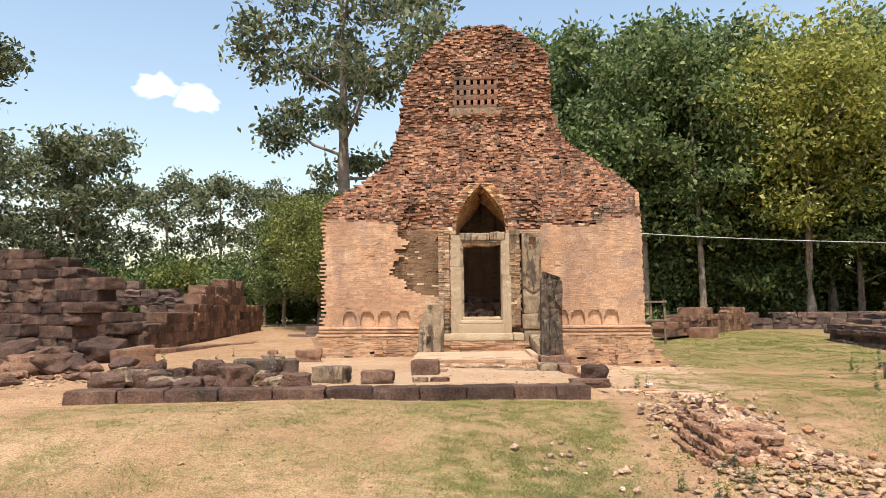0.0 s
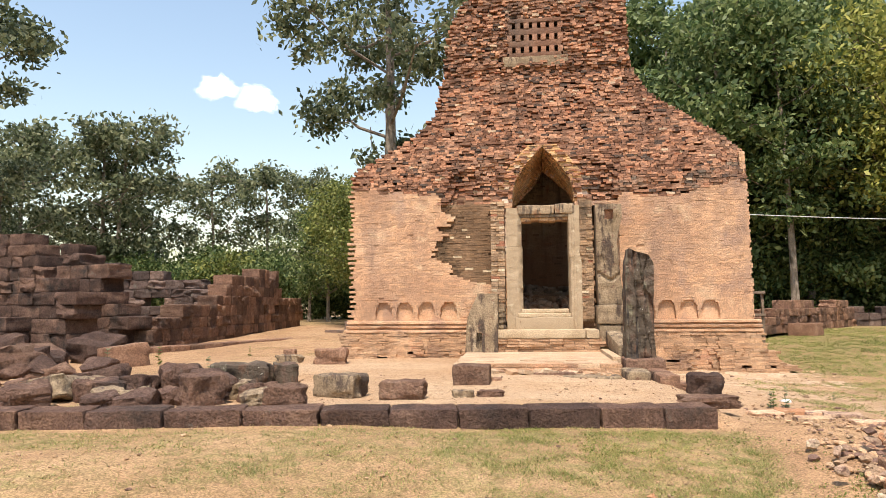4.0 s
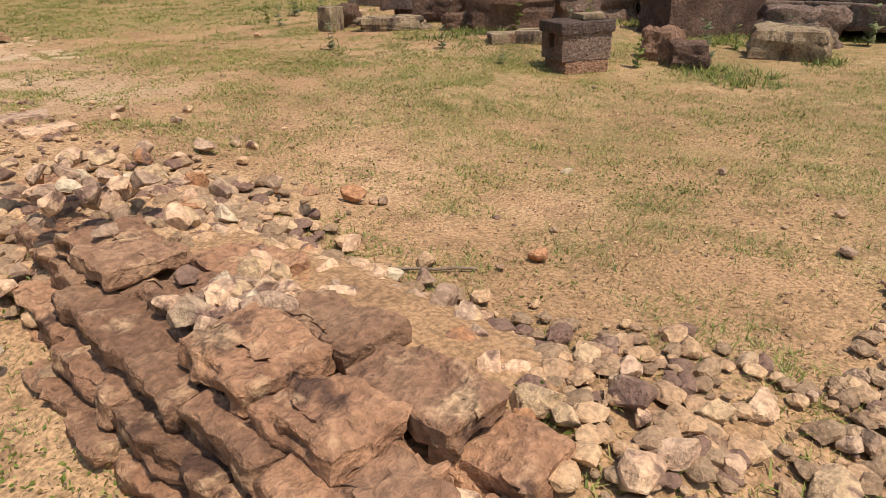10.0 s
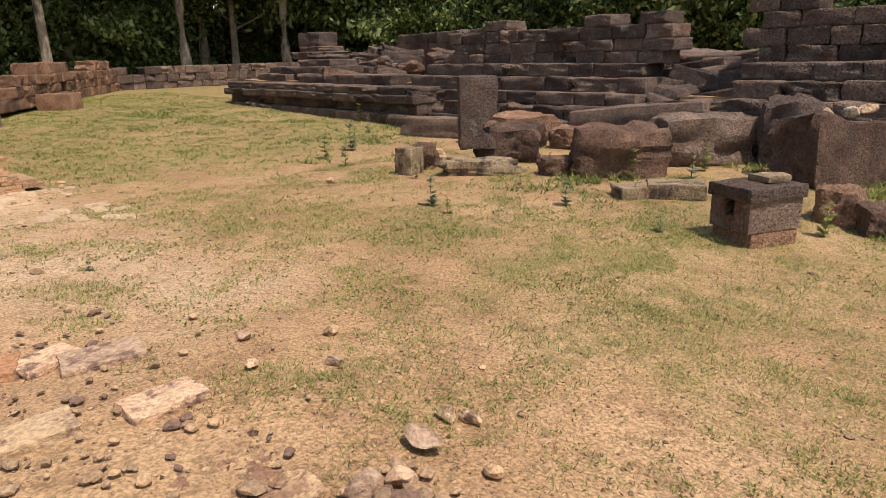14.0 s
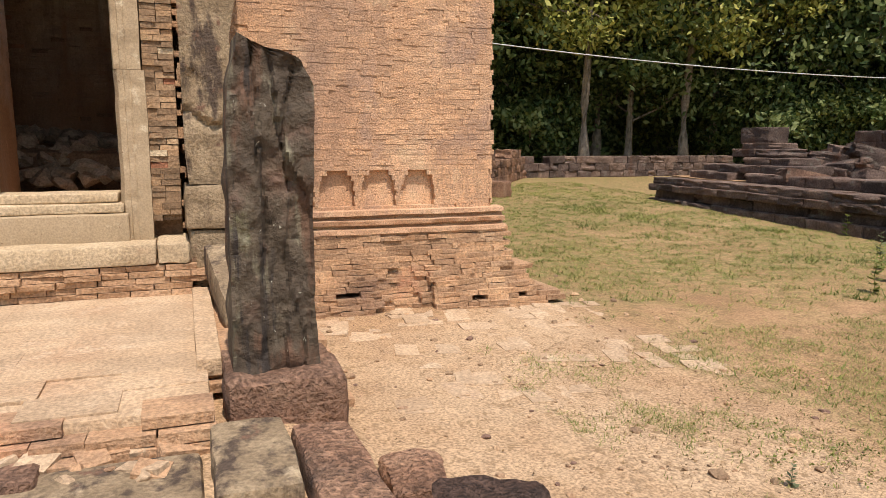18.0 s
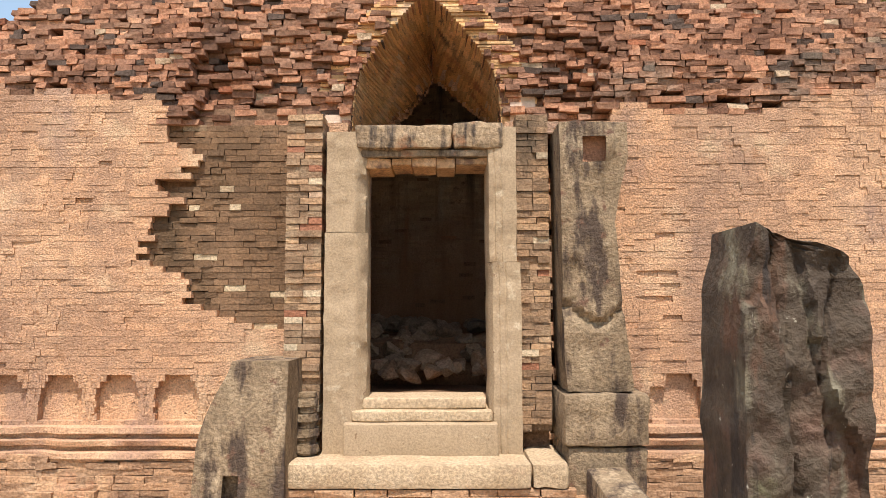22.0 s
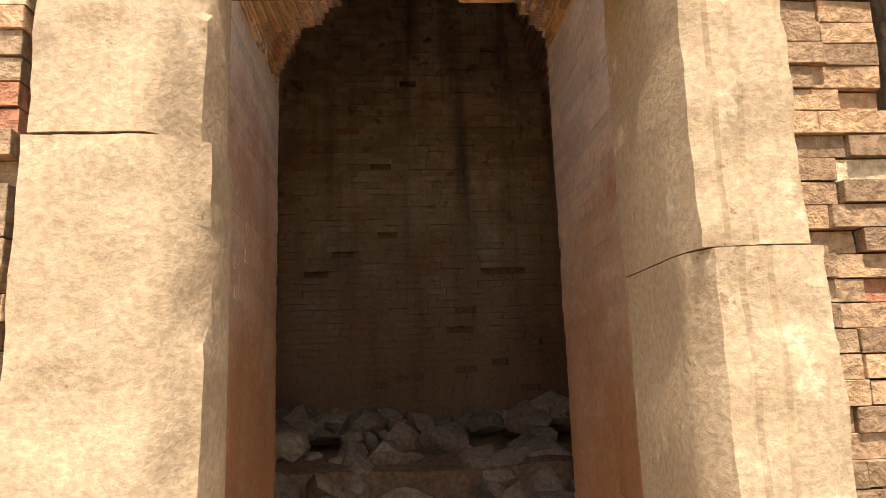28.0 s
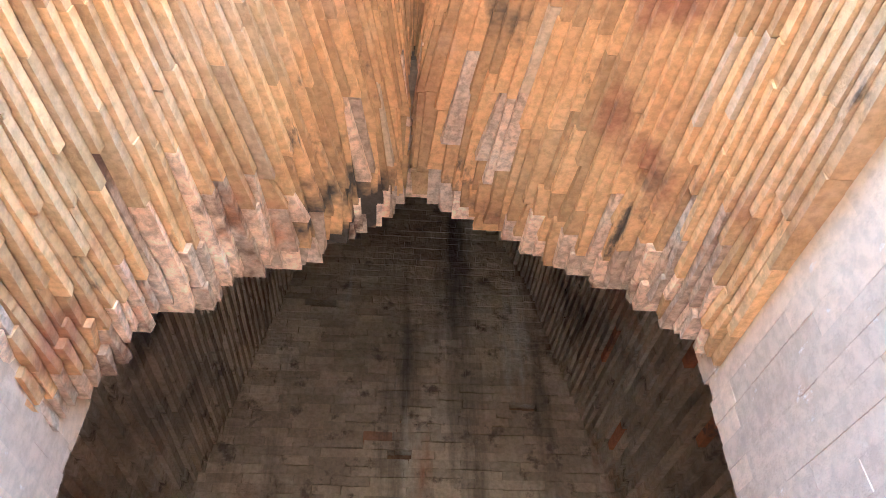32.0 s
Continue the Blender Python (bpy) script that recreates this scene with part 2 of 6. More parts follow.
M_STELE = surf("stone_stele", [(0.05, 0.036, 0.028), (0.095, 0.072, 0.052), (0.16, 0.125, 0.088)], 3.0, 0.9, 1.0, 30, "", 0,
               [((0.17, 0.1, 0.075), 2.2, 0.55, 0.72, ONE), ((0.1, 0.105, 0.05), 3.0, 0.6, 0.72, ONE), ((0.22, 0.2, 0.14), 3.0, 0.55, 0.66, (2.6, 1, 0.6)), ((0.13, 0.075, 0.05), 3.4, 0.54, 0.62, (1.6, 1, 0.5)), ((0.05, 0.04, 0.035), 5.0, 0.6, 0.66, (2.2, 1, 0.22)), ((0.5, 0.48, 0.4), 17.0, 0.66, 0.72, ONE)], streak=-10.0, grit=0.3)
M_STEP = surf("sandstone_step", [(0.33, 0.24, 0.15), (0.45, 0.34, 0.22), (0.56, 0.45, 0.32)], 2.4, 0.88, 0.5, 50, "", 0, [((0.36, 0.25, 0.16), 3.0, 0.58, 0.72, ONE)], streak=-14.0)
M_LATERITE = surf("laterite", [(0.075, 0.045, 0.036), (0.145, 0.087, 0.066), (0.26, 0.16, 0.116)], 3.2, 0.95, 1.35, 30, "object", 0.3,
                  [((0.05, 0.04, 0.035), 1.4, 0.54, 0.7, ONE), ((0.2, 0.17, 0.14), 5.0, 0.64, 0.75, ONE)], 55.0)
M_LATERITE_RED = surf("laterite_red", [(0.145, 0.08, 0.056), (0.26, 0.15, 0.102), (0.39, 0.25, 0.172)], 3.2, 0.95, 1.35, 30, "object", 0.3,
                      [((0.08, 0.055, 0.045), 1.4, 0.56, 0.72, ONE)], 50.0)
M_FOOTING = surf("footing_stone", [(0.2, 0.1, 0.062), (0.33, 0.182, 0.112), (0.45, 0.275, 0.17)], 4.0, 0.95, 1.2, 36, "object", 0.22,
                 [((0.11, 0.06, 0.042), 5.0, 0.57, 0.66, ONE), ((0.52, 0.34, 0.205), 4.5, 0.54, 0.66, ONE)], streak=-22.0)
M_LATERITE_DARK = surf("laterite_dark", [(0.085, 0.06, 0.052), (0.16, 0.112, 0.095), (0.28, 0.205, 0.17)], 2.6, 0.95, 1.35, 30, "object", 0.35,
                       [((0.2, 0.175, 0.145), 4.5, 0.57, 0.7, ONE), ((0.16, 0.085, 0.06), 2.0, 0.58, 0.7, ONE)], 45.0)
M_STONES = surf("rubble_stone", [(0.32, 0.195, 0.135), (0.46, 0.305, 0.21), (0.58, 0.42, 0.295)], 6, 0.92, 0.8, 46, "object", 0.3,
                [((0.2, 0.12, 0.09), 11, 0.54, 0.64, ONE), ((0.5, 0.36, 0.23), 5, 0.58, 0.7, ONE)], streak=-26.0,
                accent=[((0.2, 0.12, 0.09), 0.8), ((0.48, 0.33, 0.2), 0.84), ((0.4, 0.2, 0.105), 0.9), ((0.54, 0.43, 0.3), 0.96)])
M_GRAVEL = surf("gravel_stone", [(0.26, 0.155, 0.1), (0.38, 0.25, 0.155), (0.48, 0.34, 0.22)], 7, 0.92, 0.8, 60, "island", 0.28, accent=[((0.2, 0.12, 0.09), 0.85)])
M_PAVING = surf("earth_paving", [(0.36, 0.245, 0.155), (0.45, 0.32, 0.21), (0.52, 0.385, 0.265)], 2.2, 0.92, 0.7, 45, "object", 0.06,
                [((0.4, 0.245, 0.15), 1.5, 0.56, 0.72, ONE), ((0.54, 0.41, 0.285), 3.0, 0.56, 0.7, ONE)])
M_BARK = surf("bark", [(0.14, 0.105, 0.08), (0.25, 0.2, 0.155), (0.38, 0.32, 0.26)], 4, 0.95, 0.8, 30, "", 0, [((0.06, 0.05, 0.035), 2, 0.55, 0.7, (2, 2, 0.4))])
M_WOOD = surf("grey_wood", [(0.14, 0.1, 0.075), (0.24, 0.18, 0.13)], 6, 0.9, 0.5, 40)


def leaf_material(name, a, b, c):
    m = bpy.data.materials.new(name)
    m.use_nodes = True
    nt = m.node_tree
    bsdf = nt.nodes["Principled BSDF"]
    geo = nt.nodes.new("ShaderNodeNewGeometry")
    col = ramp(nt, geo.outputs["Random Per Island"], [a, b, c])
    col = mix(nt, 0.6, col, mix(nt, 1.0, col, ramp(nt, noise_of(nt, geo.outputs["Position"], 0.5, 3), [(0.55,) * 3, (1.35, 1.3, 1.0)]), "MULTIPLY"))
    nt.links.new(col, bsdf.inputs["Base Color"])
    bsdf.inputs["Roughness"].default_value = 0.55
    bsdf.inputs["Specular IOR Level"].default_value = 0.3
    tr = nt.nodes.new("ShaderNodeBsdfTranslucent")
    nt.links.new(col, tr.inputs[0])
    mx = nt.nodes.new("ShaderNodeMixShader")
    mx.inputs[0].default_value = 0.4
    nt.links.new(bsdf.outputs[0], mx.inputs[1])
    nt.links.new(tr.outputs[0], mx.inputs[2])
    nt.links.new(mx.outputs[0], nt.nodes["Material Output"].inputs[0])
    return m


M_LEAF = leaf_material("leaf_green", (0.052, 0.093, 0.032), (0.118, 0.172, 0.06), (0.26, 0.315, 0.14))
M_LEAF_DRY = leaf_material("leaf_grey_green", (0.08, 0.105, 0.058), (0.15, 0.18, 0.1), (0.28, 0.3, 0.185))
M_LEAF_GOLD = leaf_material("leaf_olive_gold", (0.17, 0.2, 0.05), (0.34, 0.365, 0.09), (0.52, 0.5, 0.16))
M_LEAF_LIGHT = leaf_material("leaf_yellow_green", (0.085, 0.115, 0.03), (0.16, 0.195, 0.055), (0.29, 0.31, 0.1))
M_GRASS = leaf_material("grass_blades", (0.13, 0.17, 0.04), (0.23, 0.27, 0.075), (0.4, 0.36, 0.16))
M_STRAW = leaf_material("dry_grass_blades", (0.28, 0.22, 0.1), (0.4, 0.31, 0.15), (0.5, 0.4, 0.22))


def plain(name, col, rough=0.6, metal=0.0):
    m = bpy.data.materials.new(name)
    m.use_nodes = True
    b = m.node_tree.nodes["Principled BSDF"]
    b.inputs["Base Color"].default_value, b.inputs["Roughness"].default_value, b.inputs["Metallic"].default_value = (*col, 1), rough, metal
    return m


M_CABLE = plain("cable_sheath", (0.55, 0.55, 0.53), 0.5)
# sunlit white of the clouds is put in as emission
M_CLOUD = []
for _i, _al in enumerate((0.06, 0.13, 0.3)):
    _m = plain("cloud_vapour", (0.9, 0.9, 0.9), 1.0)
    _p = _m.node_tree.nodes["Principled BSDF"]
    _p.inputs["Emission Color"].default_value, _p.inputs["Emission Strength"].default_value, _p.inputs["Alpha"].default_value = (0.93, 0.97, 1.0, 1), 0.75, _al
    M_CLOUD.append(_m)
M_DEAD_LEAF = leaf_material("dead_leaf", (0.12, 0.07, 0.035), (0.2, 0.12, 0.06), (0.32, 0.21, 0.11))
M_LITTER = plain("white_paper", (0.8, 0.8, 0.78), 0.8)
M_BLUE = plain("blue_cap", (0.05, 0.25, 0.45), 0.4)

# ground: sand with a worn grass cover
M_GROUND = bpy.data.materials.new("sandy_ground")
M_GROUND.use_nodes = True
_n = M_GROUND.node_tree
_g = _n.nodes.new("ShaderNodeNewGeometry").outputs["Position"]
_c = ramp(_n, noise_of(_n, _g, 0.8, 6), [(0.26, 0.15, 0.08), (0.36, 0.22, 0.122), (0.45, 0.295, 0.17)])
_c = mix(_n, mapped(_n, noise_of(_n, _g, 4.5, 8), 0.5, 0.66, 0.0, 0.8), _c, (0.24, 0.14, 0.08))
_pl = _n.nodes.new("ShaderNodeAttribute")
_pl.attribute_name = "pale"
_c = mix(_n, mapped(_n, _pl.outputs["Fac"], 0.0, 1.0, 0.0, 0.75), _c, ramp(_n, noise_of(_n, _g, 2.5, 8), [(0.35, 0.23, 0.14), (0.45, 0.32, 0.205), (0.51, 0.38, 0.255)]))
_at = _n.nodes.new("ShaderNodeAttribute")
_at.attribute_name = "cover"
_m = _n.nodes.new("ShaderNodeMath")
_m.operation = "MULTIPLY"
_n.links.new(_at.outputs["Fac"], _m.inputs[0])
_n.links.new(mapped(_n, noise_of(_n, _g, 9.0, 8), 0.32, 0.6), _m.inputs[1])
_green = ramp(_n, noise_of(_n, _g, 8.0, 8), [(0.27, 0.2, 0.085), (0.15, 0.15, 0.05), (0.34, 0.25, 0.12)])
_c = mix(_n, mapped(_n, _m.outputs[0], 0.0, 0.9, 0.0, 0.92), _c, _green)
_gr = mapped(_n, noise_of(_n, _g, 60.0, 8), 0.32, 0.68)
_c = mix(_n, 0.48, _c, mix(_n, 1.0, _c, ramp(_n, _gr, [(0.3,) * 3, (1.0,) * 3, (1.65,) * 3]), "MULTIPLY"))
_b = _n.nodes["Principled BSDF"]
_n.links.new(_c, _b.inputs["Base Color"])
_b.inputs["Roughness"].default_value, _b.inputs["Specular IOR Level"].default_value = 0.95, 0.15
_c = mix(_n, mapped(_n, noise_of(_n, _g, 14.0, 8), 0.55, 0.64, 0.0, 0.6), _c, (0.2, 0.125, 0.065))
_n.links.new(_c, _b.inputs["Base Color"])
_ad = _n.nodes.new("ShaderNodeMath")
_ad.operation = "ADD"
_n.links.new(mapped(_n, noise_of(_n, _g, 11.0, 6), 0.3, 0.7, 0.0, 1.6), _ad.inputs[0])
_n.links.new(_gr, _ad.inputs[1])
_bp = _n.nodes.new("ShaderNodeBump")
_bp.inputs["Strength"].default_value, _bp.inputs["Distance"].default_value = 0.42, 0.012
_n.links.new(_ad.outputs[0], _bp.inputs["Height"])
_n.links.new(_bp.outputs[0], _b.inputs["Normal"])

# ---- mesh helpers ----


def link_mesh(name, mesh, material, parent=None, label=""):
    ob = new(name, mesh)
    if material and not mesh.materials:
        mesh.materials.append(material)
    if parent:
        ob.parent = parent
    if label:
        ob["label"] = label
    return ob


def soften(me, degrees):
    """Smooth faces, with hard edges where they turn sharply."""
    for f in me.polygons:
        f.use_smooth = True
    me.set_sharp_from_angle(angle=radians(degrees))


def part(name, bm, material, parent=None, label=""):
    me = bpy.data.meshes.new(name)
    bm.to_mesh(me)
    bm.free()
    if len(me.polygons) > 60:
        soften(me, 35)
    return link_mesh(name, me, material, parent, label)


def thing(name, label, category, group="", kind="", at=(0, 0, 0)):
    ob = new(name)
    ob.location = at
    ob.empty_display_size = 0.1
    return tagged(ob, label, category, group, kind)


def from_arrays(name, verts, faces):
    me = bpy.data.meshes.new(name)
    me.from_pydata(verts, [], faces)
    me.update()
    return me


def n3(x, y, z, s=1.0):
    return noise.noise(Vector((x * s, y * s, z * s)))


def box_bm(x0, x1, y0, y1, z0, z1):
    bm = bmesh.new()
    bmesh.ops.create_cube(bm, size=1)
    for v in bm.verts:
        v.co = Vector(((x0 + x1) / 2 + v.co.x * (x1 - x0), (y0 + y1) / 2 + v.co.y * (y1 - y0), (z0 + z1) / 2 + v.co.z * (z1 - z0)))
    return bm


def worn(bm, bevel=0.02, cuts=4, amp=0.012, seed=0.0, scale=4.0, segs=2):
    """Bevels, subdivides and roughens a block's edges and faces."""
    if bevel:
        bmesh.ops.bevel(bm, geom=list(bm.edges), offset=bevel, segments=segs, affect="EDGES", profile=0.6)
    if cuts:
        size = max((max(v.co[i] for v in bm.verts) - min(v.co[i] for v in bm.verts)) for i in range(3)) / (cuts + 1)
        long = [e for e in bm.edges if e.calc_length() > size * 1.3]
        if long:
            bmesh.ops.subdivide_edges(bm, edges=long, cuts=cuts, use_grid_fill=True)
    bm.normal_update()
    for v in bm.verts:
        c = v.co
        k = noise.noise(Vector((c.x * scale + seed, c.y * scale + seed * 1.7, c.z * scale - seed))) + 0.5 * noise.noise(Vector((c.x * scale * 3 + seed, c.y * scale * 3, c.z * scale * 3)))
        v.co = c + v.normal * k * amp
    return bm


def block_mesh(seed, bevel=0.1, amp=0.06, cuts=3):
    """A unit block, centred, its corners rounded by wear."""
    bm = worn(box_bm(-0.5, 0.5, -0.5, 0.5, -0.5, 0.5), bevel, cuts, amp, seed * 7.3 + 1, 2.2)
    me = bpy.data.meshes.new("block")
    bm.to_mesh(me)
    bm.free()
    if cuts:
        soften(me, 30)
    return me


def rock_mesh(seed, planes=7, amp=0.12, sub=3, deep=0.24):
    """A broken stone: a lumpy ball cut by flat breaks."""
    rnd = random.Random(seed)
    bm = bmesh.new()
    bmesh.ops.create_icosphere(bm, subdivisions=sub, radius=0.5)
    cut = []
    for _ in range(planes):
        d = Vector((rnd.gauss(0, 1), rnd.gauss(0, 1), rnd.gauss(0, 1))).normalized()
        cut.append((d, rnd.uniform(deep, deep + 0.15)))
    for v in bm.verts:
        p = v.co * (1 + amp * 2 * noise.noise(v.co * 2.5 + Vector((seed * 3.1, 0, 0))))
        for d, h in cut:
            k = p.dot(d)
            if k > h:
                p = p - d * (k - h) * 0.93
        v.co = p * (1 + amp * 0.7 * noise.noise(v.co * 8 + Vector((0, seed * 1.3, 0))) + amp * 0.45 * noise.noise(v.co * 19 + Vector((seed, 0, 0))))
    me = bpy.data.meshes.new("rock")
    bm.to_mesh(me)
    bm.free()
    soften(me, 24)
    return me


BLOCKS = [block_mesh(i, 0.05, 0.05, 5) for i in range(8)]
ROUGH = [block_mesh(20 + i, 0.09, 0.14, 5) for i in range(8)]
ROCKS = [rock_mesh(i, 15, 0.08, 4, 0.19) for i in range(14)]
PEBBLES = [rock_mesh(40 + i, 9, 0.12, 2) for i in range(8)]
GRIT = [rock_mesh(50 + i, 6, 0.1, 1) for i in range(5)]
ROUND = [block_mesh(120 + i, 0.2, 0.17, 5) for i in range(6)]
_variants = {}


def with_material(mesh, material):
    key = (mesh.name, material.name)
    if key not in _variants:
        me = mesh.copy()
        me.materials.clear()
        me.materials.append(material)
        _variants[key] = me
    return _variants[key]


def put(name, mesh, material, place, size, turn=(0, 0, 0), parent=None, label="", category="", group=""):
    ob = new(name, with_material(mesh, material))
    ob.location, ob.scale = place, size
    ob.rotation_euler = [radians(a) for a in turn]
    if parent:
        ob.parent = parent
    return tagged(ob, label, category, group)


def boxes_mesh(name, rows, jit=0.004, seed=1):
    """Many loose boxes (x0, x1, y0, y1, z0, z1) in one mesh, corners jittered."""
    a = np.array(rows, dtype=float)
    rs = np.random.RandomState(seed)
    n = len(a)
    ix = np.array([[0, 2, 4], [1, 2, 4], [1, 3, 4], [0, 3, 4], [0, 2, 5], [1, 2, 5], [1, 3, 5], [0, 3, 5]])
    v = a[:, ix].reshape(-1, 3) + rs.uniform(-jit, jit, (n * 8, 3))
    q = np.array([[0, 3, 2, 1], [4, 5, 6, 7], [0, 1, 5, 4], [1, 2, 6, 5], [2, 3, 7, 6], [3, 0, 4, 7]])
    f = (np.arange(n)[:, None, None] * 8 + q[None]).reshape(-1, 4)
    return from_arrays(name, v.tolist(), f.tolist())


def rib_mesh(name, rows, jit, seed):
    """Vault bricks whose inner edge runs from e0 to e1 between y0 and y1."""
    a = np.array(rows, dtype=float)
    rs = np.random.RandomState(seed)
    e0, e1, o, y0, y1, z0, z1 = a.T
    lower = [(e0, y0), (e0 + o, y0), (e1 + o, y1), (e1, y1)]
    v = np.stack([np.stack([x, y, z], 1) for z in (z0, z1) for x, y in lower], 1).reshape(-1, 3)
    v += rs.uniform(-jit, jit, v.shape)
    q = np.array([[0, 3, 2, 1], [4, 5, 6, 7], [0, 1, 5, 4], [1, 2, 6, 5], [2, 3, 7, 6], [3, 0, 4, 7]])
    f = (np.arange(len(a))[:, None, None] * 8 + q[None]).reshape(-1, 4)
    return from_arrays(name, v.tolist(), f.tolist())


def smooth01(t):
    t = min(1.0, max(0.0, t))
    return t * t * (3 - 2 * t)


def lerp_table(z, table):
    if z <= table[0][0]:
        return table[0][1]
    for (a, u), (b, v) in zip(table, table[1:]):
        if z <= b:
            return u + (v - u) * (z - a) / (b - a)
    return table[-1][1]


# ---- ground ----
KERB_A, KERB_B = Vector((-5.25, -7.9, 0)), Vector((1.45, -6.6, 0))


def kerb_y(x):
    return KERB_A.y + (x - KERB_A.x) * (KERB_B.y - KERB_A.y) / (KERB_B.x - KERB_A.x)


def height(x, y):
    rise = 0.26 + min(0.12, max(-0.12, 0.03 * (1.5 - x)))
    s = (y + 10 + min(3.0, max(-1.5, (1.5 - x) * 0.35))) / 3.2
    z = 0.03 + rise * smooth01(s) + 0.024 * min(14.0, max(0.0, y))
    behind = smooth01((y - kerb_y(x) - 0.12) / 0.1)
    inside = smooth01((1.85 - x) / 0.4) * smooth01((x + 8.5) / 3.0) * smooth01((2.5 - y) / 3.0)
    if behind > 0:
        top = 0.46 - 0.018 * max(0, x) if x > -5.5 else 0.46
        z += max(0.0, top - z) * behind * inside
    k = smooth01((3.5 - abs(x - 2.75) * 3.0) / 2.0) * smooth01((-5.2 - y) / 1.5) * smooth01((y + 11.2) / 1.2)
    z += (0.13 if y < -9.9 else 0.07) * k
    z += 0.1 * math.exp(-((x - 2.75) / 0.45) ** 2 - ((y + 10.1) / 0.4) ** 2)
    near = 1.0 if abs(x) < 30 and -25 < y < 30 else 0.0
    return z + near * 0.03 * n3(x, y, 0.3, 0.7) + near * 0.012 * n3(x, y, 1.3, 3.0)


def cover(x, y):
    """How grassy the ground is."""
    c = 0.2 + 0.38 * n3(x, y, 5.0, 0.42) + 0.55 * n3(x, y, 9.0, 1.9)
    if x > 3.6 and y > -1.5:
        c += 0.62 * smooth01((x - 3.8) / 1.2) * smooth01((y + 1.5) / 2.5)
    if y < kerb_y(x) - 0.2 and x < 2.0:
        c += 0.24
    if -0.9 < x < 1.6 and -10.8 < y < -6.8:
        c += 0.27
    if x < 2.3 and y < -6.5:
        c -= 0.95 * smooth01((x - 1.2 - 0.3 * smooth01((y + 9.5) / 2)) / 0.6)
    if x > 3.9 and y < -6.0:
        c += 0.12 + 0.22 * smooth01((x - 4.6) / 1.5)
    if -4.5 < x < 4.2 and kerb_y(x) < y < 1:
        c -= 0.75
    if 1.8 < x < 4.5 and -12 < y < -3:
        c -= 0.3
    if x < -5:
        c -= 0.25
    if y > 14 or x > 16 or x < -16 or y < -20:
        c = max(c, 0.3) + 0.2
    return min(1.0, max(0.0, c))


def pale(x, y):
    """Trodden pale sand round the terrace."""
    k = smooth01((y - kerb_y(x)) / 1.2) * smooth01((1.2 - y) / 1.0) * smooth01((5.2 - x) / 1.4) * smooth01((x + 6.0) / 2.0)
    return k * min(1.0, max(0.0, 0.75 + 0.9 * n3(x, y, 2.0, 0.8)))


def spaced(lo, hi, step, far):
    out = list(np.arange(lo, hi + 1e-6, step))
    d, a, b = step, lo, hi
    while b < far:
        d *= 1.35
        a, b = a - d, b + d
        out.append(b)
        out.insert(0, a)
    return out


gx, gy = spaced(-9.0, 12.0, 0.13, 900.0), spaced(-14.5, 8.0, 0.13, 900.0)
gv = [(x, y, height(x, y)) for y in gy for x in gx]
nx = len(gx)
gf = [(j * nx + i, j * nx + i + 1, (j + 1) * nx + i + 1, (j + 1) * nx + i) for j in range(len(gy) - 1) for i in range(nx - 1)]
gm = from_arrays("ground", gv, gf)
at_cover = gm.attributes.new("cover", "FLOAT", "POINT")
at_cover.data.foreach_set("value", [cover(v[0], v[1]) for v in gv])
at_pale = gm.attributes.new("pale", "FLOAT", "POINT")
at_pale.data.foreach_set("value", [pale(v[0], v[1]) for v in gv])
for p in gm.polygons:
    p.use_smooth = True
ground = tagged(link_mesh("ground", gm, M_GROUND), "dry sandy ground with patchy worn grass", "ground", kind="structure")

# ---- the brick tower ----
LEFT = [(0.3, -3.9), (0.95, -3.8), (1.1, -3.72), (3.9, -3.7), (4.23, -3.62), (4.5, -3.1), (5.05, -2.37), (5.5, -2.08), (6.3, -1.97), (6.7, -1.92), (7.5, -1.82),
        (8.14, -1.55), (8.6, -1.1), (9.0, -0.6), (9.2, -0.05)]
RIGHT = [(0.3, 4.2), (0.95, 3.95), (1.1, 3.86), (3.9, 3.83), (4.36, 3.82), (4.9, 3.3), (5.76, 2.27), (6.4, 1.93), (7.6, 1.9), (8.3, 1.88), (8.77, 1.38), (9.0, 1.0), (9.2, 0.65)]
FRONT = [(3.9, 0.2), (4.5, 0.4), (5.0, 0.68), (5.6, 0.98), (6.4, 1.32), (7.5, 1.42), (9.2, 1.7)]
ARCH = [(3.3, 0.6), (3.5, 0.59), (3.7, 0.575), (3.9, 0.53), (4.06, 0.44), (4.2, 0.34), (4.37, 0.2), (4.46, 0.12), (4.57, 0.0)]
ARCH_X = 0.05
COURSE = 0.048


def arch_half(z):
    return lerp_table(z, ARCH) if z < 4.57 else 0.0


tower = thing("temple_tower", "ruined square brick temple tower with a corbelled doorway arch", "temple")


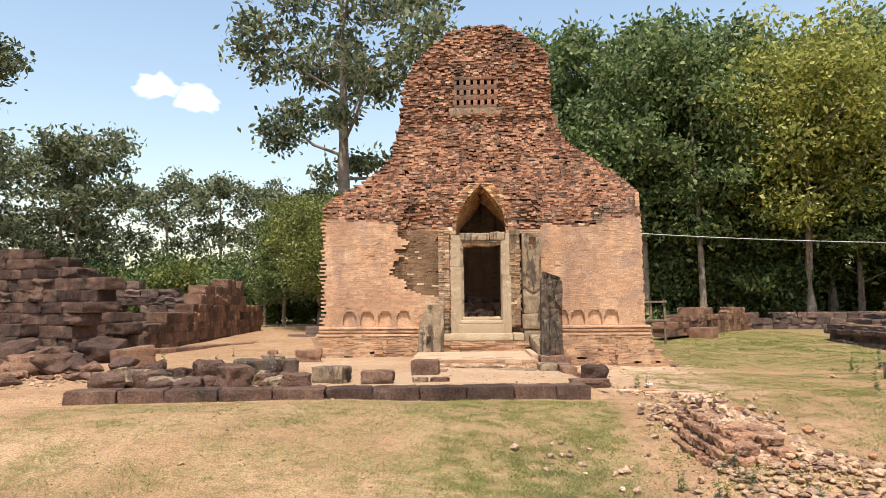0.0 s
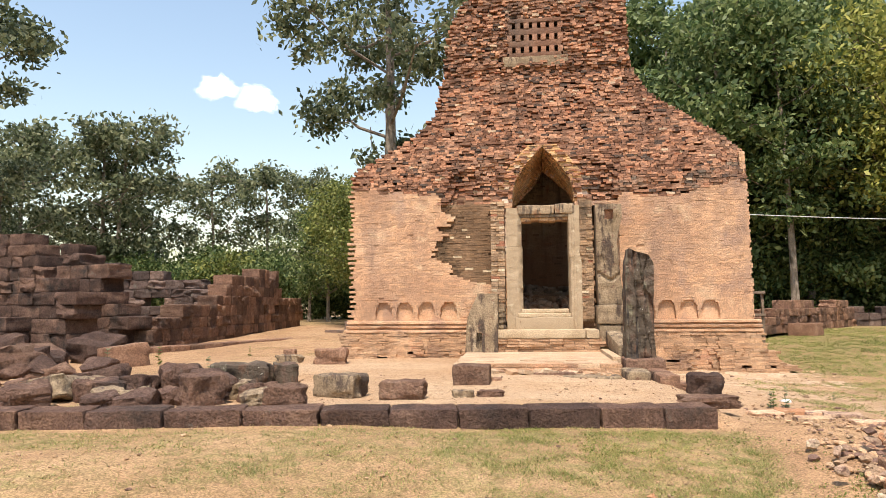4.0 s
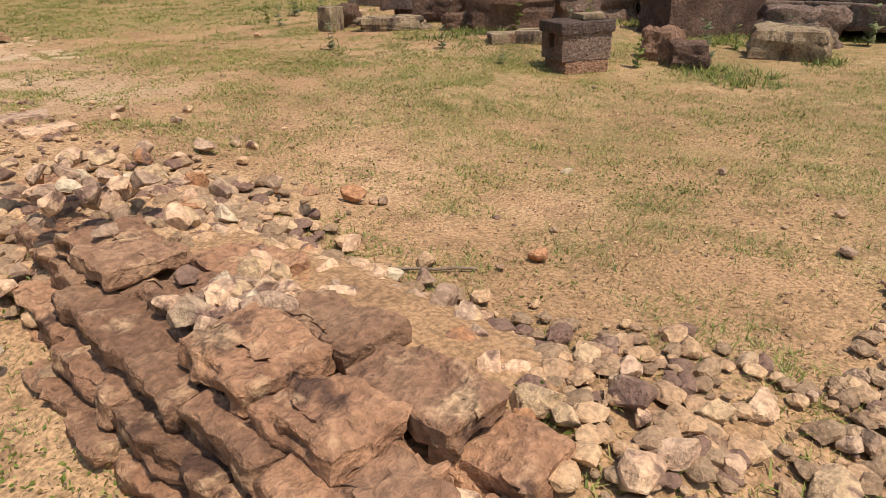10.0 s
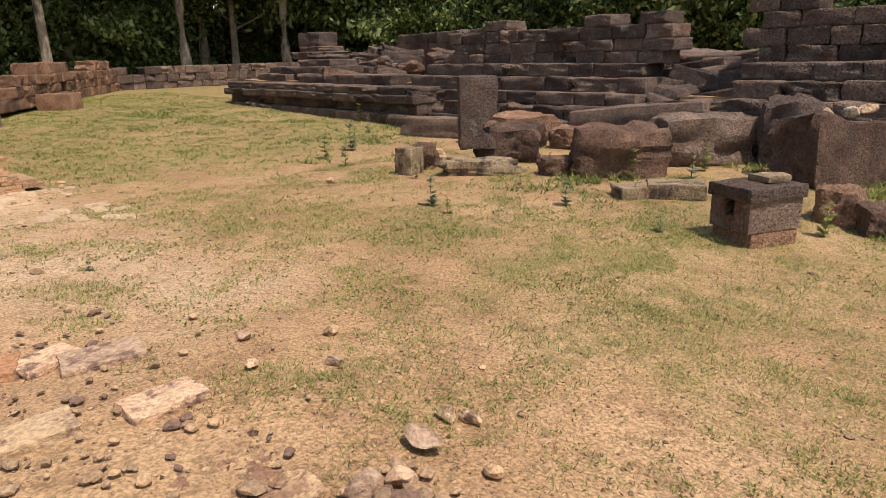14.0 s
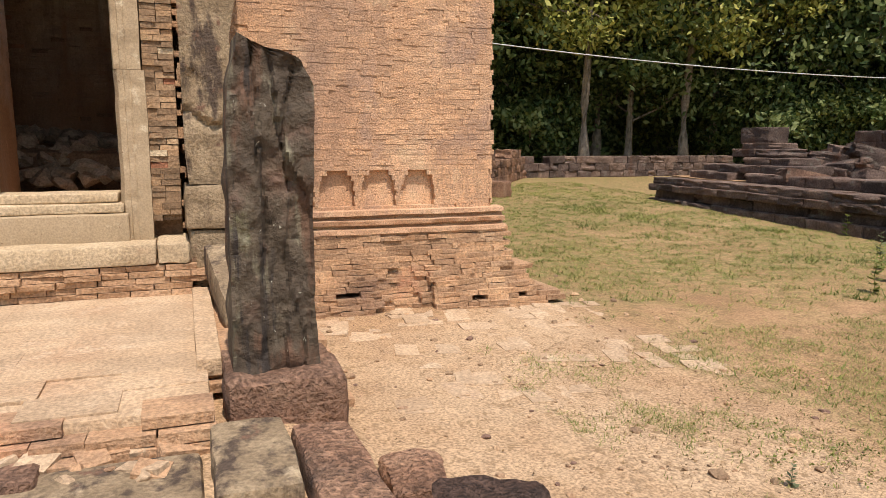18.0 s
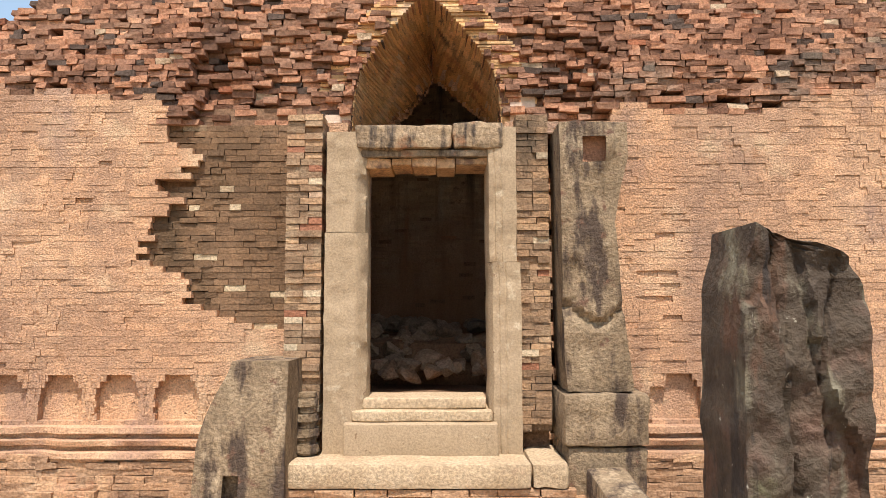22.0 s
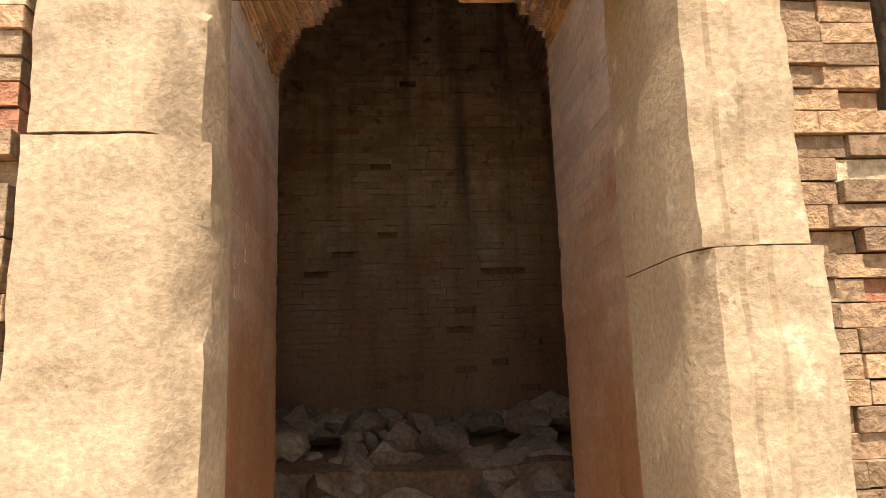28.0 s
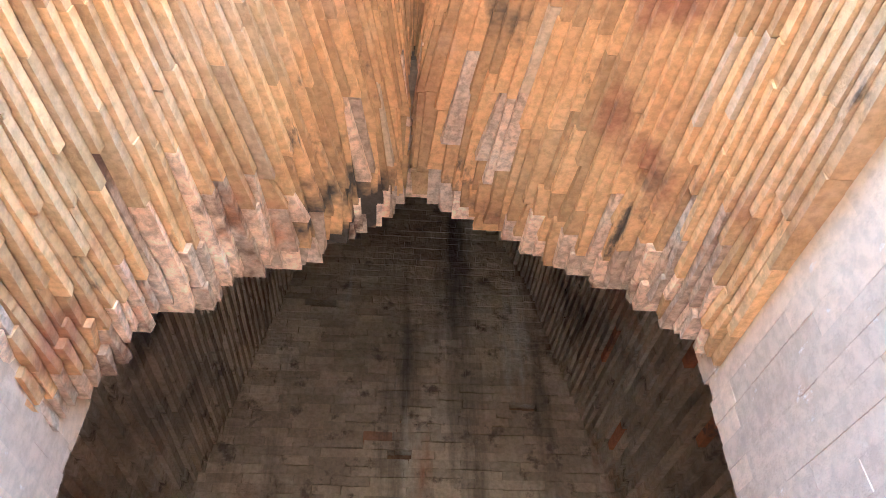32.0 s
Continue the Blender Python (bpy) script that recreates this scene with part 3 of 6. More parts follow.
def loft():
    """The solid behind the bricks: four sides of the roof, open where the arch is."""
    bm = bmesh.new()
    zs = [0.2, 1.0, 2.0, 3.0, 3.3] + [3.3 + 0.098 * i for i in range(1, 14)] + [4.66 + 0.15 * i for i in range(32)]
    zs = [z for z in zs if z <= 9.2]

    def ring(z):
        l, r, f = lerp_table(z, LEFT) + 0.07, lerp_table(z, RIGHT) - 0.07, lerp_table(z, FRONT) + 0.24
        h = arch_half(z) + 0.04 if z < 4.6 else 0.0
        if z < 3.31:
            h = 0.64
        back = 7.9 - f
        xs = [l, ARCH_X - h, ARCH_X + h, r]
        return [bm.verts.new((x, f, z)) for x in xs] + [bm.verts.new((r, back, z)), bm.verts.new((l, back, z))]
    rings = [ring(z) for z in zs]
    for z, a, b in zip(zs, rings, rings[1:]):
        for i in range(6):
            if i == 1 and z < 4.54:
                continue
            j = (i + 1) % 6
            bm.faces.new((a[i], a[j], b[j], b[i]))
    bm.faces.new(rings[-1])
    bmesh.ops.remove_doubles(bm, verts=list(bm.verts), dist=1e-4)
    return bm


tower_wall = part("core_wall", loft(), M_CORE, tower)
rng = random.Random(7)


def niche_hit(x, z):
    """Arched niches of the base on both sides."""
    for c in (-3.11, -2.69, -2.26, -1.82, 1.92, 2.3, 2.7, 3.09):
        u, v = abs(x - c), z - 1.2
        if 0.0 < v < 0.34 and u < 0.165 * math.sqrt(max(0.0, 1 - (max(0, v - 0.13) / 0.21) ** 2)):
            return True
    return False


def in_patch(x, z):
    """The rough dark field beside the doorway where the brick skin has fallen."""
    if x > -0.94:
        return False
    edge = lerp_table(z, [(1.85, -1.1), (2.0, -1.6), (2.3, -1.85), (2.44, -2.16), (2.58, -2.1), (2.9, -1.86), (3.2, -1.76), (3.38, -1.98), (3.5, -1.93), (3.6, -1.9)])
    return 1.86 < z < 3.52 and x > edge + 0.09 * n3(x * 0, 0, z, 9) + 0.09 * n3(7, 0, z, 23)


def ragged_floor(x):
    """Lower rim of the ragged brickwork over the doorway and along the shoulders."""
    if x < -1.95:
        return 3.62 + 0.1 * (-(x + 1.95)) + 0.06 * n3(x, 0, 0, 4)
    if x < 1.5:
        return 3.44 + 0.05 * n3(x, 1, 0, 5)
    return 3.62 + 0.12 * math.sin(x * 2.1) + 0.08 * n3(x, 2, 0, 4)


WIN = (-0.58, 0.5, 6.78, 7.58)
skin, ragged, patch, plinth = [], [], [], []
z = 0.95
row = 0
while z < 9.15:
    zc = z + COURSE / 2
    l, r = lerp_table(zc, LEFT), lerp_table(zc, RIGHT)
    x = l + rng.uniform(-0.05, 0.05) + (0.0 if row % 2 else -0.11)
    while x < r:
        ragged_here = zc > 3.75
        ln = 0.021 if 1.15 < zc < 1.52 and not -1.6 < x < 1.75 else rng.uniform(0.06, 0.17) if ragged_here else rng.uniform(0.08, 0.2)
        x1 = min(x + ln, r + rng.uniform(-0.02, 0.03))
        xm = (x + x1) / 2
        f = lerp_table(zc, FRONT)
        gap = 0.003
        hit = False
        lo, hi = x, x1
        if zc < 3.36 and -0.95 < xm < 1.0:
            hit = True
        elif zc < 4.58:
            a0, a1 = ARCH_X - arch_half(zc) - 0.008, ARCH_X + arch_half(zc) + 0.008
            if x >= a0 and x1 <= a1:
                hit = True
            elif x < a0 < x1:
                hi = a0
            elif x < a1 < x1:
                lo = a1
        if niche_hit(xm, zc):
            hit = True
        elif abs(xm + 1.9) < 0.09 and abs(zc - 2.97) < 0.03:
            hit = True
        if not hit and hi - lo > 0.02:
            if zc > ragged_floor(xm):
                loose = 0.03 if zc < 5.2 else 0.045
                centre = abs(xm - 0.0) < 1.5 and zc < 4.7
                d = f + rng.uniform(-loose, loose) + (0.03 if centre else 0)
                inset = -1.78 < xm < 1.42 and zc < 4.35 - 0.35 * abs(xm) + 0.3
                if inset:
                    d = 0.34 + max(0, zc - 3.7) * 0.1 + rng.uniform(-0.07, 0.05)
                elif abs(xm) > 1.9 and zc < 4.5:
                    d = f + rng.uniform(-0.02, 0.025)
                if zc > 6.35:
                    d += rng.uniform(-0.02, 0.06)
                    if 6.5 < zc < 6.68:
                        d -= 0.06
                    if WIN[0] < xm < WIN[1] and WIN[2] < zc < WIN[3]:
                        x = x1
                        continue
                if rng.random() > 0.035:
                    ragged.append((lo + gap, hi - gap, d, d + 0.3, z + gap * rng.random(), z + COURSE - gap))
            elif in_patch(xm, zc):
                d = 0.255 + rng.uniform(-0.007, 0.007)
                patch.append((x + 0.001, x1 - 0.001, d, d + 0.12, z + 0.001, z + COURSE - 0.0015))
            else:
                d = 0.2 + rng.uniform(-0.0026, 0.0026) + 0.014 * n3(xm, 0, zc, 2.0) + 0.01 * max(0.0, n3(xm, 5, zc, 7.0))
                if rng.random() < (0.1 if 1.45 < xm < 2.0 and zc < 3.2 else 0.004 + 0.03 * max(0.0, n3(xm, 8, zc, 1.1) - 0.1)):
                    d += rng.uniform(0.004, 0.02)
                skin.append((lo + 0.0004, hi - 0.0004, d, d + 0.2, z + 0.0004, z + COURSE - 0.0005))
        x = x1
    z += COURSE
    row += 1
# the plinth, worn back in steps at its foot
z, row = 0.2, 0
while z < 0.96:
    for side, (xa, xb) in (("l", (-4.0, -0.9)), ("r", (1.0, 4.35))):
        x = xa + rng.uniform(0, 0.1)
        out = lerp_table(z, [(0.2, 0.45), (0.5, 0.3), (0.62, 0.24), (0.8, 0.16), (0.96, 0.15)])
        lim = xb - (0.0 if side == "l" else 0.45 * smooth01((z - 0.2) / 0.5))
        while x < lim:
            x1 = x + rng.uniform(0.1, 0.26)
            wear = (max(0.0, n3(x, 3, z, 1.6)) * 0.26 + 0.05 * n3(x, 6, z, 5)) * smooth01((0.8 - z) / 0.4)
            if rng.random() > 0.04 * smooth01((0.7 - z) / 0.3):
                d = 0.2 - out + wear + rng.uniform(-0.012, 0.012)
                plinth.append((x + 0.001, x1 - 0.001, d, 0.4, z + 0.001, z + COURSE - 0.002))
            x = x1
    z += COURSE
    row += 1
for nm, rows_, mat_, seed_, j_ in (("worn_brickwork", skin, M_SKIN, 1, 0.0013), ("ragged_brickwork", ragged, M_RAGGED, 2, 0.008),
                                   ("plinth_brickwork", plinth, M_PLINTH, 4, 0.006)):
    tagged(link_mesh(nm, boxes_mesh(nm, rows_, j_, seed_), mat_, tower), kind="stuff")
# moulded bands along the foot of the wall
BAND = [(0.945, 0.03), (0.985, 0.035), (0.99, 0.15), (1.018, 0.155), (1.024, 0.09), (1.062, 0.08), (1.07, 0.175), (1.104, 0.178), (1.108, 0.12), (1.15, 0.125), (1.158, 0.195)]


def moulding(xa, xb, seed):
    bm = bmesh.new()
    n = int((xb - xa) / 0.035)
    cols = []
    for i in range(n + 1):
        x = xa + (xb - xa) * i / n
        chip = 0.07 * smooth01((n3(x, seed, 0, 1.7) - 0.22) * 5)
        cols.append([bm.verts.new((x, min(0.2, y + chip * (0.2 - y) * 6 + 0.012 * n3(x, z * 3, seed, 9) + 0.006 * n3(x, z * 6, seed, 30)), z + 0.006 * n3(x, 0, z * 5 + seed, 3.0))) for z, y in BAND] + [bm.verts.new((x, 0.3, 1.16)), bm.verts.new((x, 0.3, 0.94))])
    for a, b in zip(cols, cols[1:]):
        for k in range(len(a)):
            j = (k + 1) % len(a)
            bm.faces.new((a[k], b[k], b[j], a[j]))
    bm.faces.new(cols[0])
    bm.faces.new(cols[-1][::-1])
    bmesh.ops.recalc_face_normals(bm, faces=list(bm.faces))
    return bm


part("base_moulding", moulding(-3.84, -0.96, 1.0), M_SKIN, tower, "moulded brick band along the wall foot")
part("base_moulding", moulding(1.0, 3.97, 2.0), M_SKIN, tower, "moulded brick band along the wall foot")
part("niche_back", box_bm(-3.35, -1.6, 0.268, 0.38, 1.16, 1.6), M_SKIN, tower)
part("niche_back", box_bm(1.72, 3.3, 0.268, 0.38, 1.16, 1.6), M_SKIN, tower)
# side and corner bricks of the right flank, seen past the corner
flank = []
z = 0.95
while z < 4.3:
    y = 0.22
    while y < 2.0:
        ln = rng.uniform(0.2, 0.3)
        xr = lerp_table(z, RIGHT)
        flank.append((xr - 0.1, xr + rng.uniform(-0.004, 0.004), y, y + ln, z, z + COURSE))
        y += ln
    z += COURSE
tagged(link_mesh("flank_brickwork", boxes_mesh("flank", flank, 0.003, 9), M_SKIN, tower), kind="stuff")

# brick pieces beside the doorway: the fallen field, the brick jamb strips
UNIT_BRICKS = [block_mesh(60 + i, 0.016, 0.03, 0) for i in range(5)]
pieces = [(b, M_PATCH) for b in patch]
z, row = 1.14, 0
while z < 3.4:
    for xa, xb, yf in ((-0.965, -0.70, -0.05), (0.715, 0.955, 0.0)):
        x = xa
        cut = xa + (xb - xa) * (0.62 if row % 2 else 0.38)
        if n3(0, row, xa, 0.37) > 0.05:
            cut = xa + (xb - xa) * 0.5
        for x0, x1 in ((xa, cut), (cut, xb)):
            d = yf + rng.uniform(-0.01, 0.012)
            if rng.random() < 0.04:
                d += 0.025
            pieces.append(((x0 + rng.uniform(0.0, 0.004), x1 - rng.uniform(0.0, 0.004), d, d + 0.2, z + rng.uniform(0.0, 0.002), z + COURSE - rng.uniform(0.0005, 0.003)), M_STRIP))
    z += COURSE
    row += 1
pieces.sort(key=lambda p: abs((p[0][0] + p[0][1]) / 2))
fallen = tagged(part("doorway_brickwork", box_bm(-0.95, -0.70, 0.12, 0.5, 1.0, 3.41), M_CORE, tower))
part("jamb_backing", box_bm(0.73, 0.95, 0.16, 0.5, 1.0, 3.41), M_CORE, tower)
rest = []
for i, (b, mt) in enumerate(pieces):
    if i < 330:
        put("brick", UNIT_BRICKS[i % 5], mt if mt is M_STRIP else M_BRICK, ((b[0] + b[1]) / 2, (b[2] + b[3]) / 2, (b[4] + b[5]) / 2), (b[1] - b[0], b[3] - b[2], b[5] - b[4]), parent=fallen)
    else:
        rest.append(b)
if rest:
    tagged(link_mesh("fallen_field_brickwork", boxes_mesh("field", rest, 0.006, 3), M_PATCH, tower), kind="stuff")
part("fallen_field_backing", box_bm(-2.25, -0.94, 0.33, 0.45, 1.8, 3.6), M_CORE, tower)

# stone grid of the false window high on the tower
grille = thing("pierced_panel", "brick panel pierced by rows of small square holes", "pierced panel")
part("ledge", worn(box_bm(WIN[0] - 0.14, WIN[1] + 0.16, 1.3, 1.5, 6.55, 6.775), 0.02, 6, 0.012, 3.3), M_GREY, grille)
part("backing", box_bm(WIN[0] - 0.05, WIN[1] + 0.05, 1.6, 1.7, WIN[2] - 0.03, WIN[3] + 0.03), M_CORE, grille)
pw, ph = (WIN[1] - WIN[0]) / 6, (WIN[3] - WIN[2]) / 3
for r_ in range(4):
    zz = WIN[2] + r_ * ph
    part("rail", worn(box_bm(WIN[0] - 0.02, WIN[1] + 0.02, 1.335 + rng.uniform(-0.01, 0.01), 1.58, zz - (0.05 if r_ else 0.0), zz + (0.085 if r_ < 3 else 0.03)), 0.008, 8, 0.008, r_ * 3.0, 9), M_RAGGED, grille)
for r_ in range(3):
    for c_ in range(7):
        xx = WIN[0] + c_ * pw
        zz = WIN[2] + r_ * ph
        part("stub", worn(box_bm(xx - 0.055, xx + 0.055, 1.34 + rng.uniform(-0.012, 0.012), 1.58, zz + 0.083, zz + ph - 0.048), 0.008, 1, 0.006, xx * 4, 9), M_RAGGED, grille)

# ---- passage and chamber ----
vault, vault_end, walls, cham = [], [], [], []
ARCH_IN = {-1: [(3.42, 0.605), (3.52, 0.565), (3.59, 0.52), (3.67, 0.486), (3.79, 0.385), (3.96, 0.22), (4.23, 0.045), (4.36, 0.0)],
           1: [(3.42, 0.8), (3.6, 0.8), (3.64, 0.64), (3.7, 0.61), (3.866, 0.52), (3.98, 0.407), (4.277, 0.12), (4.36, 0.0)]}
RIB = 0.0245
z = 3.42
while z < 4.62:
    for s in (-1, 1):
        y = 0.38 + rng.uniform(-0.015, 0.015)
        end = 1.72 + 0.42 * min(1.0, max(0.0, z - 3.64))
        while y < end - 0.06:
            y1 = min(y + rng.uniform(0.16, 0.3) * (0.5 if y > end - 0.3 else 1), end + rng.uniform(-0.012, 0.012))
            ends = []
            for yy in (y, y1):
                u = min(1.0, max(0.0, (yy - 0.5) / 1.2))
                h = arch_half(z) * (1 - u) + u * (lerp_table(z, ARCH_IN[s]) if z < 4.36 else 0.0)
                ends.append(ARCH_X + s * (h + rng.uniform(-0.0025, 0.0025) + (rng.uniform(-0.003, 0.014) if y1 > end - 0.25 else 0)))
            (vault_end if y1 > end - 0.03 and rng.random() < 0.85 or y1 > end - 0.3 and n3(s * 4, y1, z, 5) > 0.14 else vault).append((ends[0], ends[1], s * 0.3, y, y1, z + 0.001, z + RIB - 0.0022))
            y = y1
    z += RIB
tagged(link_mesh("vault_end_brickwork", rib_mesh("vault_end", vault_end, 0.004, 15), M_VAULT_EDGE, tower, "pale broken brick ends of the vault"), kind="stuff")
tagged(link_mesh("vault_brickwork", rib_mesh("vault", vault, 0.002, 5), M_VAULT, tower), kind="stuff")
z = 1.1
while z < 3.7:
    for s, xw in ((-1, -0.555), (1, 0.71)):
        if s < 0 and z > 3.53:
            continue
        y = (0.135 if s < 0 else 0.34) + rng.uniform(0, 0.03)
        if s < 0 and z > 3.2:
            y = 0.34
        while y < 1.78:
            y1 = min(y + rng.uniform(0.22, 0.34), 1.8)
            e = xw - s * (rng.uniform(0, 0.002) + 0.004 * n3(s * 3, y, z, 4))
            o = xw + s * 0.2
            walls.append((min(e, o), max(e, o), y - 0.001, y1 + 0.001, z - 0.001, z + COURSE + 0.001))
            y = y1
    z += COURSE
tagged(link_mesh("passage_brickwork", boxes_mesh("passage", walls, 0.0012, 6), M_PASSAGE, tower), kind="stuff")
CH_L = [(1.0, -1.25), (3.4, -1.22), (3.7, -1.05), (4.3, -0.84), (5.1, -0.66), (5.5, -0.57), (6.6, -0.2), (7.2, 0.0)]
CH_R = [(1.0, 1.7), (3.4, 1.68), (3.8, 1.4), (4.3, 1.14), (4.9, 0.97), (5.5, 0.83), (6.6, 0.4), (7.2, 0.2)]
z = 1.0
while z < 7.2:
    zc = z + COURSE / 2
    l, r = lerp_table(zc, CH_L), lerp_table(zc, CH_R)
    x = l - 0.2 + rng.uniform(-0.1, 0.1)
    while x < r + 0.1:
        x1 = x + rng.uniform(0.1, 0.2)
        d = 3.85 + rng.uniform(-0.006, 0.006)
        if rng.random() > 0.012:
            cham.append((x + 0.001, x1 - 0.001, d, d + 0.15, z + 0.001, z + COURSE - 0.0012))
        x = x1
    y = 1.75
    while y < 3.9:
        y1 = y + rng.uniform(0.22, 0.3)
        for e, s in ((l, -1), (r, 1)):
            e += s * rng.uniform(0, 0.01)
            o = e + s * 0.3
            cham.append((min(e, o), max(e, o), y, y1 - 0.002, z + 0.004, z + COURSE - 0.004))
        y = y1
    if zc > 3.5:
        hh = arch_half(zc)
        for xa, xb in ((l - 0.2, ARCH_X - hh - 0.3), (ARCH_X + hh + 0.3, r + 0.2)):
            if xb > xa:
                cham.append((xa, xb, 1.62, 1.78, z + 0.002, z + COURSE - 0.002))
        if zc > 4.48:
            cham.append((l - 0.2, r + 0.2, 1.62, 1.78, z + 0.002, z + COURSE - 0.002))
    z += COURSE
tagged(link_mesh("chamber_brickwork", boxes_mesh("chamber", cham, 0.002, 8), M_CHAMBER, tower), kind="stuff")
part("pier", box_bm(-1.5, -0.77, 0.6, 1.75, 0.6, 3.9), M_CORE, tower)
part("pier", box_bm(0.9, 2.0, 0.6, 1.75, 0.6, 3.9), M_CORE, tower)
part("back_mass", box_bm(-2.0, 2.4, 3.92, 4.6, 0.6, 7.3), M_CORE, tower)
part("side_mass", box_bm(-2.2, -1.45, 1.6, 4.0, 0.6, 4.4), M_CORE, tower)
part("side_mass", box_bm(1.92, 2.6, 1.6, 4.0, 0.6, 4.4), M_CORE, tower)
part("vault_cap", box_bm(-1.0, 1.2, 1.5, 4.1, 7.1, 7.3), M_CORE, tower)
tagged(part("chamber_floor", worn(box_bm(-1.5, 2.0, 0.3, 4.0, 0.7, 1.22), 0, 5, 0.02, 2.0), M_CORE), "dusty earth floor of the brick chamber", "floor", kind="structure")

# ---- stone door frame ----
frame_ob = thing("door_frame", "pale sandstone door frame of jointed jambs, lintel and moulded sill", "door frame")


def jamb_profile(side, z0, z1, seed, xo, xi, back=0.32):
    """A jamb stone with a stepped moulding towards the opening."""
    s = side
    pts = [(xo, back), (xo, -0.078), (xo + s * 0.05, -0.085), (xo + s * 0.1, -0.083), (xo + s * 0.108, -0.076), (xo + s * 0.118, -0.081), (xo + s * 0.15, -0.078), (xo + s * 0.158, -0.07), (xo + s * 0.17, -0.074), (xo + s * 0.2, -0.066), (xi - s * 0.006, -0.01), (xi, 0.03), (xi, back)]
    bm = bmesh.new()
    n = 44
    rings = []
    for k in range(n + 1):
        zz = z0 + (z1 - z0) * k / n
        rings.append([bm.verts.new((px + 0.006 * n3(px, zz, seed, 5), py + 0.01 * n3(px + 3, zz, seed, 7) + 0.01 * n3(px, zz, seed, 17), zz)) for px, py in pts])
    m = len(pts)
    for a, b in zip(rings, rings[1:]):
        for i in range(m):
            j = (i + 1) % m
            bm.faces.new((a[i], a[j], b[j], b[i]) if s > 0 else (a[j], a[i], b[i], b[j]))
    bm.faces.new(rings[0][::-1] if s < 0 else rings[0])
    bm.faces.new(rings[-1] if s < 0 else rings[-1][::-1])
    bmesh.ops.recalc_face_normals(bm, faces=list(bm.faces))
    return bm


def broken_jamb(z0, z1, seed, xo, xi, back):
    """A flat jamb stone, chipped and flaked along its inner edge."""
    bm = bmesh.new()
    nz_, nx_ = max(10, int((z1 - z0) / 0.03)), 14
    rings = []
    for k in range(nz_ + 1):
        zz = z0 + (z1 - z0) * k / nz_
        bite = 0.05 * max(0.0, n3(seed, 2, zz, 2.6) + 0.15) + 0.02 * max(0.0, n3(seed, 5, zz, 11))
        ring = [bm.verts.new((xo, back, zz))]
        for u in range(nx_ + 1):
            w = u / nx_
            xx = xo + (xi - bite * 0.5 - xo) * w
            near_in = smooth01((w - 0.72) / 0.3)
            flake = 0.03 * smooth01((n3(xx, seed, zz, 5.0) - 0.12) * 8) * (0.25 + near_in)
            ring.append(bm.verts.new((xx + 0.005 * n3(xx, seed, zz, 9), -0.082 + near_in * (0.05 + bite) + flake + 0.008 * n3(xx, 3 + seed, zz, 14) + 0.004 * n3(xx, seed, zz, 40), zz)))
        ring.append(bm.verts.new((xi, 0.075 + bite * 0.5, zz)))
        ring.append(bm.verts.new((xi, back, zz)))
        rings.append(ring)
    m = len(rings[0])
    for a, b in zip(rings, rings[1:]):
        for i in range(m):
            bm.faces.new((a[i], a[(i + 1) % m], b[(i + 1) % m], b[i]))
    bm.faces.new(rings[0])
    bm.faces.new(rings[-1])
    bmesh.ops.recalc_face_normals(bm, faces=list(bm.faces))
    return bm


part("left_jamb_lower_stone", broken_jamb(0.99, 2.56, 1.0, -0.672, -0.365, 0.13), M_FRAME, frame_ob)
part("left_jamb_upper_stone", broken_jamb(2.565, 3.3, 2.0, -0.665, -0.375, 0.13), M_FRAME, frame_ob)
part("right_jamb_lower_stone", jamb_profile(-1, 0.99, 2.341, 3.0, 0.735, 0.5), M_FRAME, frame_ob)
part("right_jamb_upper_stone", jamb_profile(-1, 2.344, 3.33, 4.0, 0.71, 0.495), M_FRAME, frame_ob)
xs = [-0.45, -0.2, -0.05, 0.13, 0.27, 0.51]
for i, (xa, xb) in enumerate(zip(xs, xs[1:])):
    part("soffit_stone", worn(box_bm(xa + 0.002, xb - 0.002, -0.02 + 0.008 * (i % 2), 0.32, 3.04 + 0.012 * ((i * 2) % 3), 3.115), 0.008, 3, 0.008, i * 2.1, 7), M_SOFFIT, frame_ob)
part("lintel_band", worn(box_bm(-0.45, 0.51, -0.055, 0.3, 3.117, 3.17), 0.012, 8, 0.008, 3.1, 7), M_LINTEL, frame_ob)
part("lintel_moulding", worn(box_bm(-0.46, 0.25, -0.1, 0.3, 3.172, 3.35), 0.03, 8, 0.02, 4.1, 7), M_LINTEL, frame_ob)
part("lintel_moulding", worn(box_bm(0.254, 0.62, -0.09, 0.3, 3.172, 3.37), 0.03, 6, 0.02, 7.1, 7), M_LINTEL, frame_ob)
for i, (xa, xb, ya, za, zb) in enumerate(((-0.52, 0.56, -0.16, 0.99, 1.22), (-0.47, 0.52, -0.1, 1.222, 1.3), (-0.42, 0.48, -0.03, 1.302, 1.38))):
    bm = box_bm(xa, xb, ya, 0.36, za, zb)
    part("sill_step", worn(bm, 0.02, 5, 0.006, i * 4.0, 5, 3), M_STEP if i else M_FRAME, frame_ob)

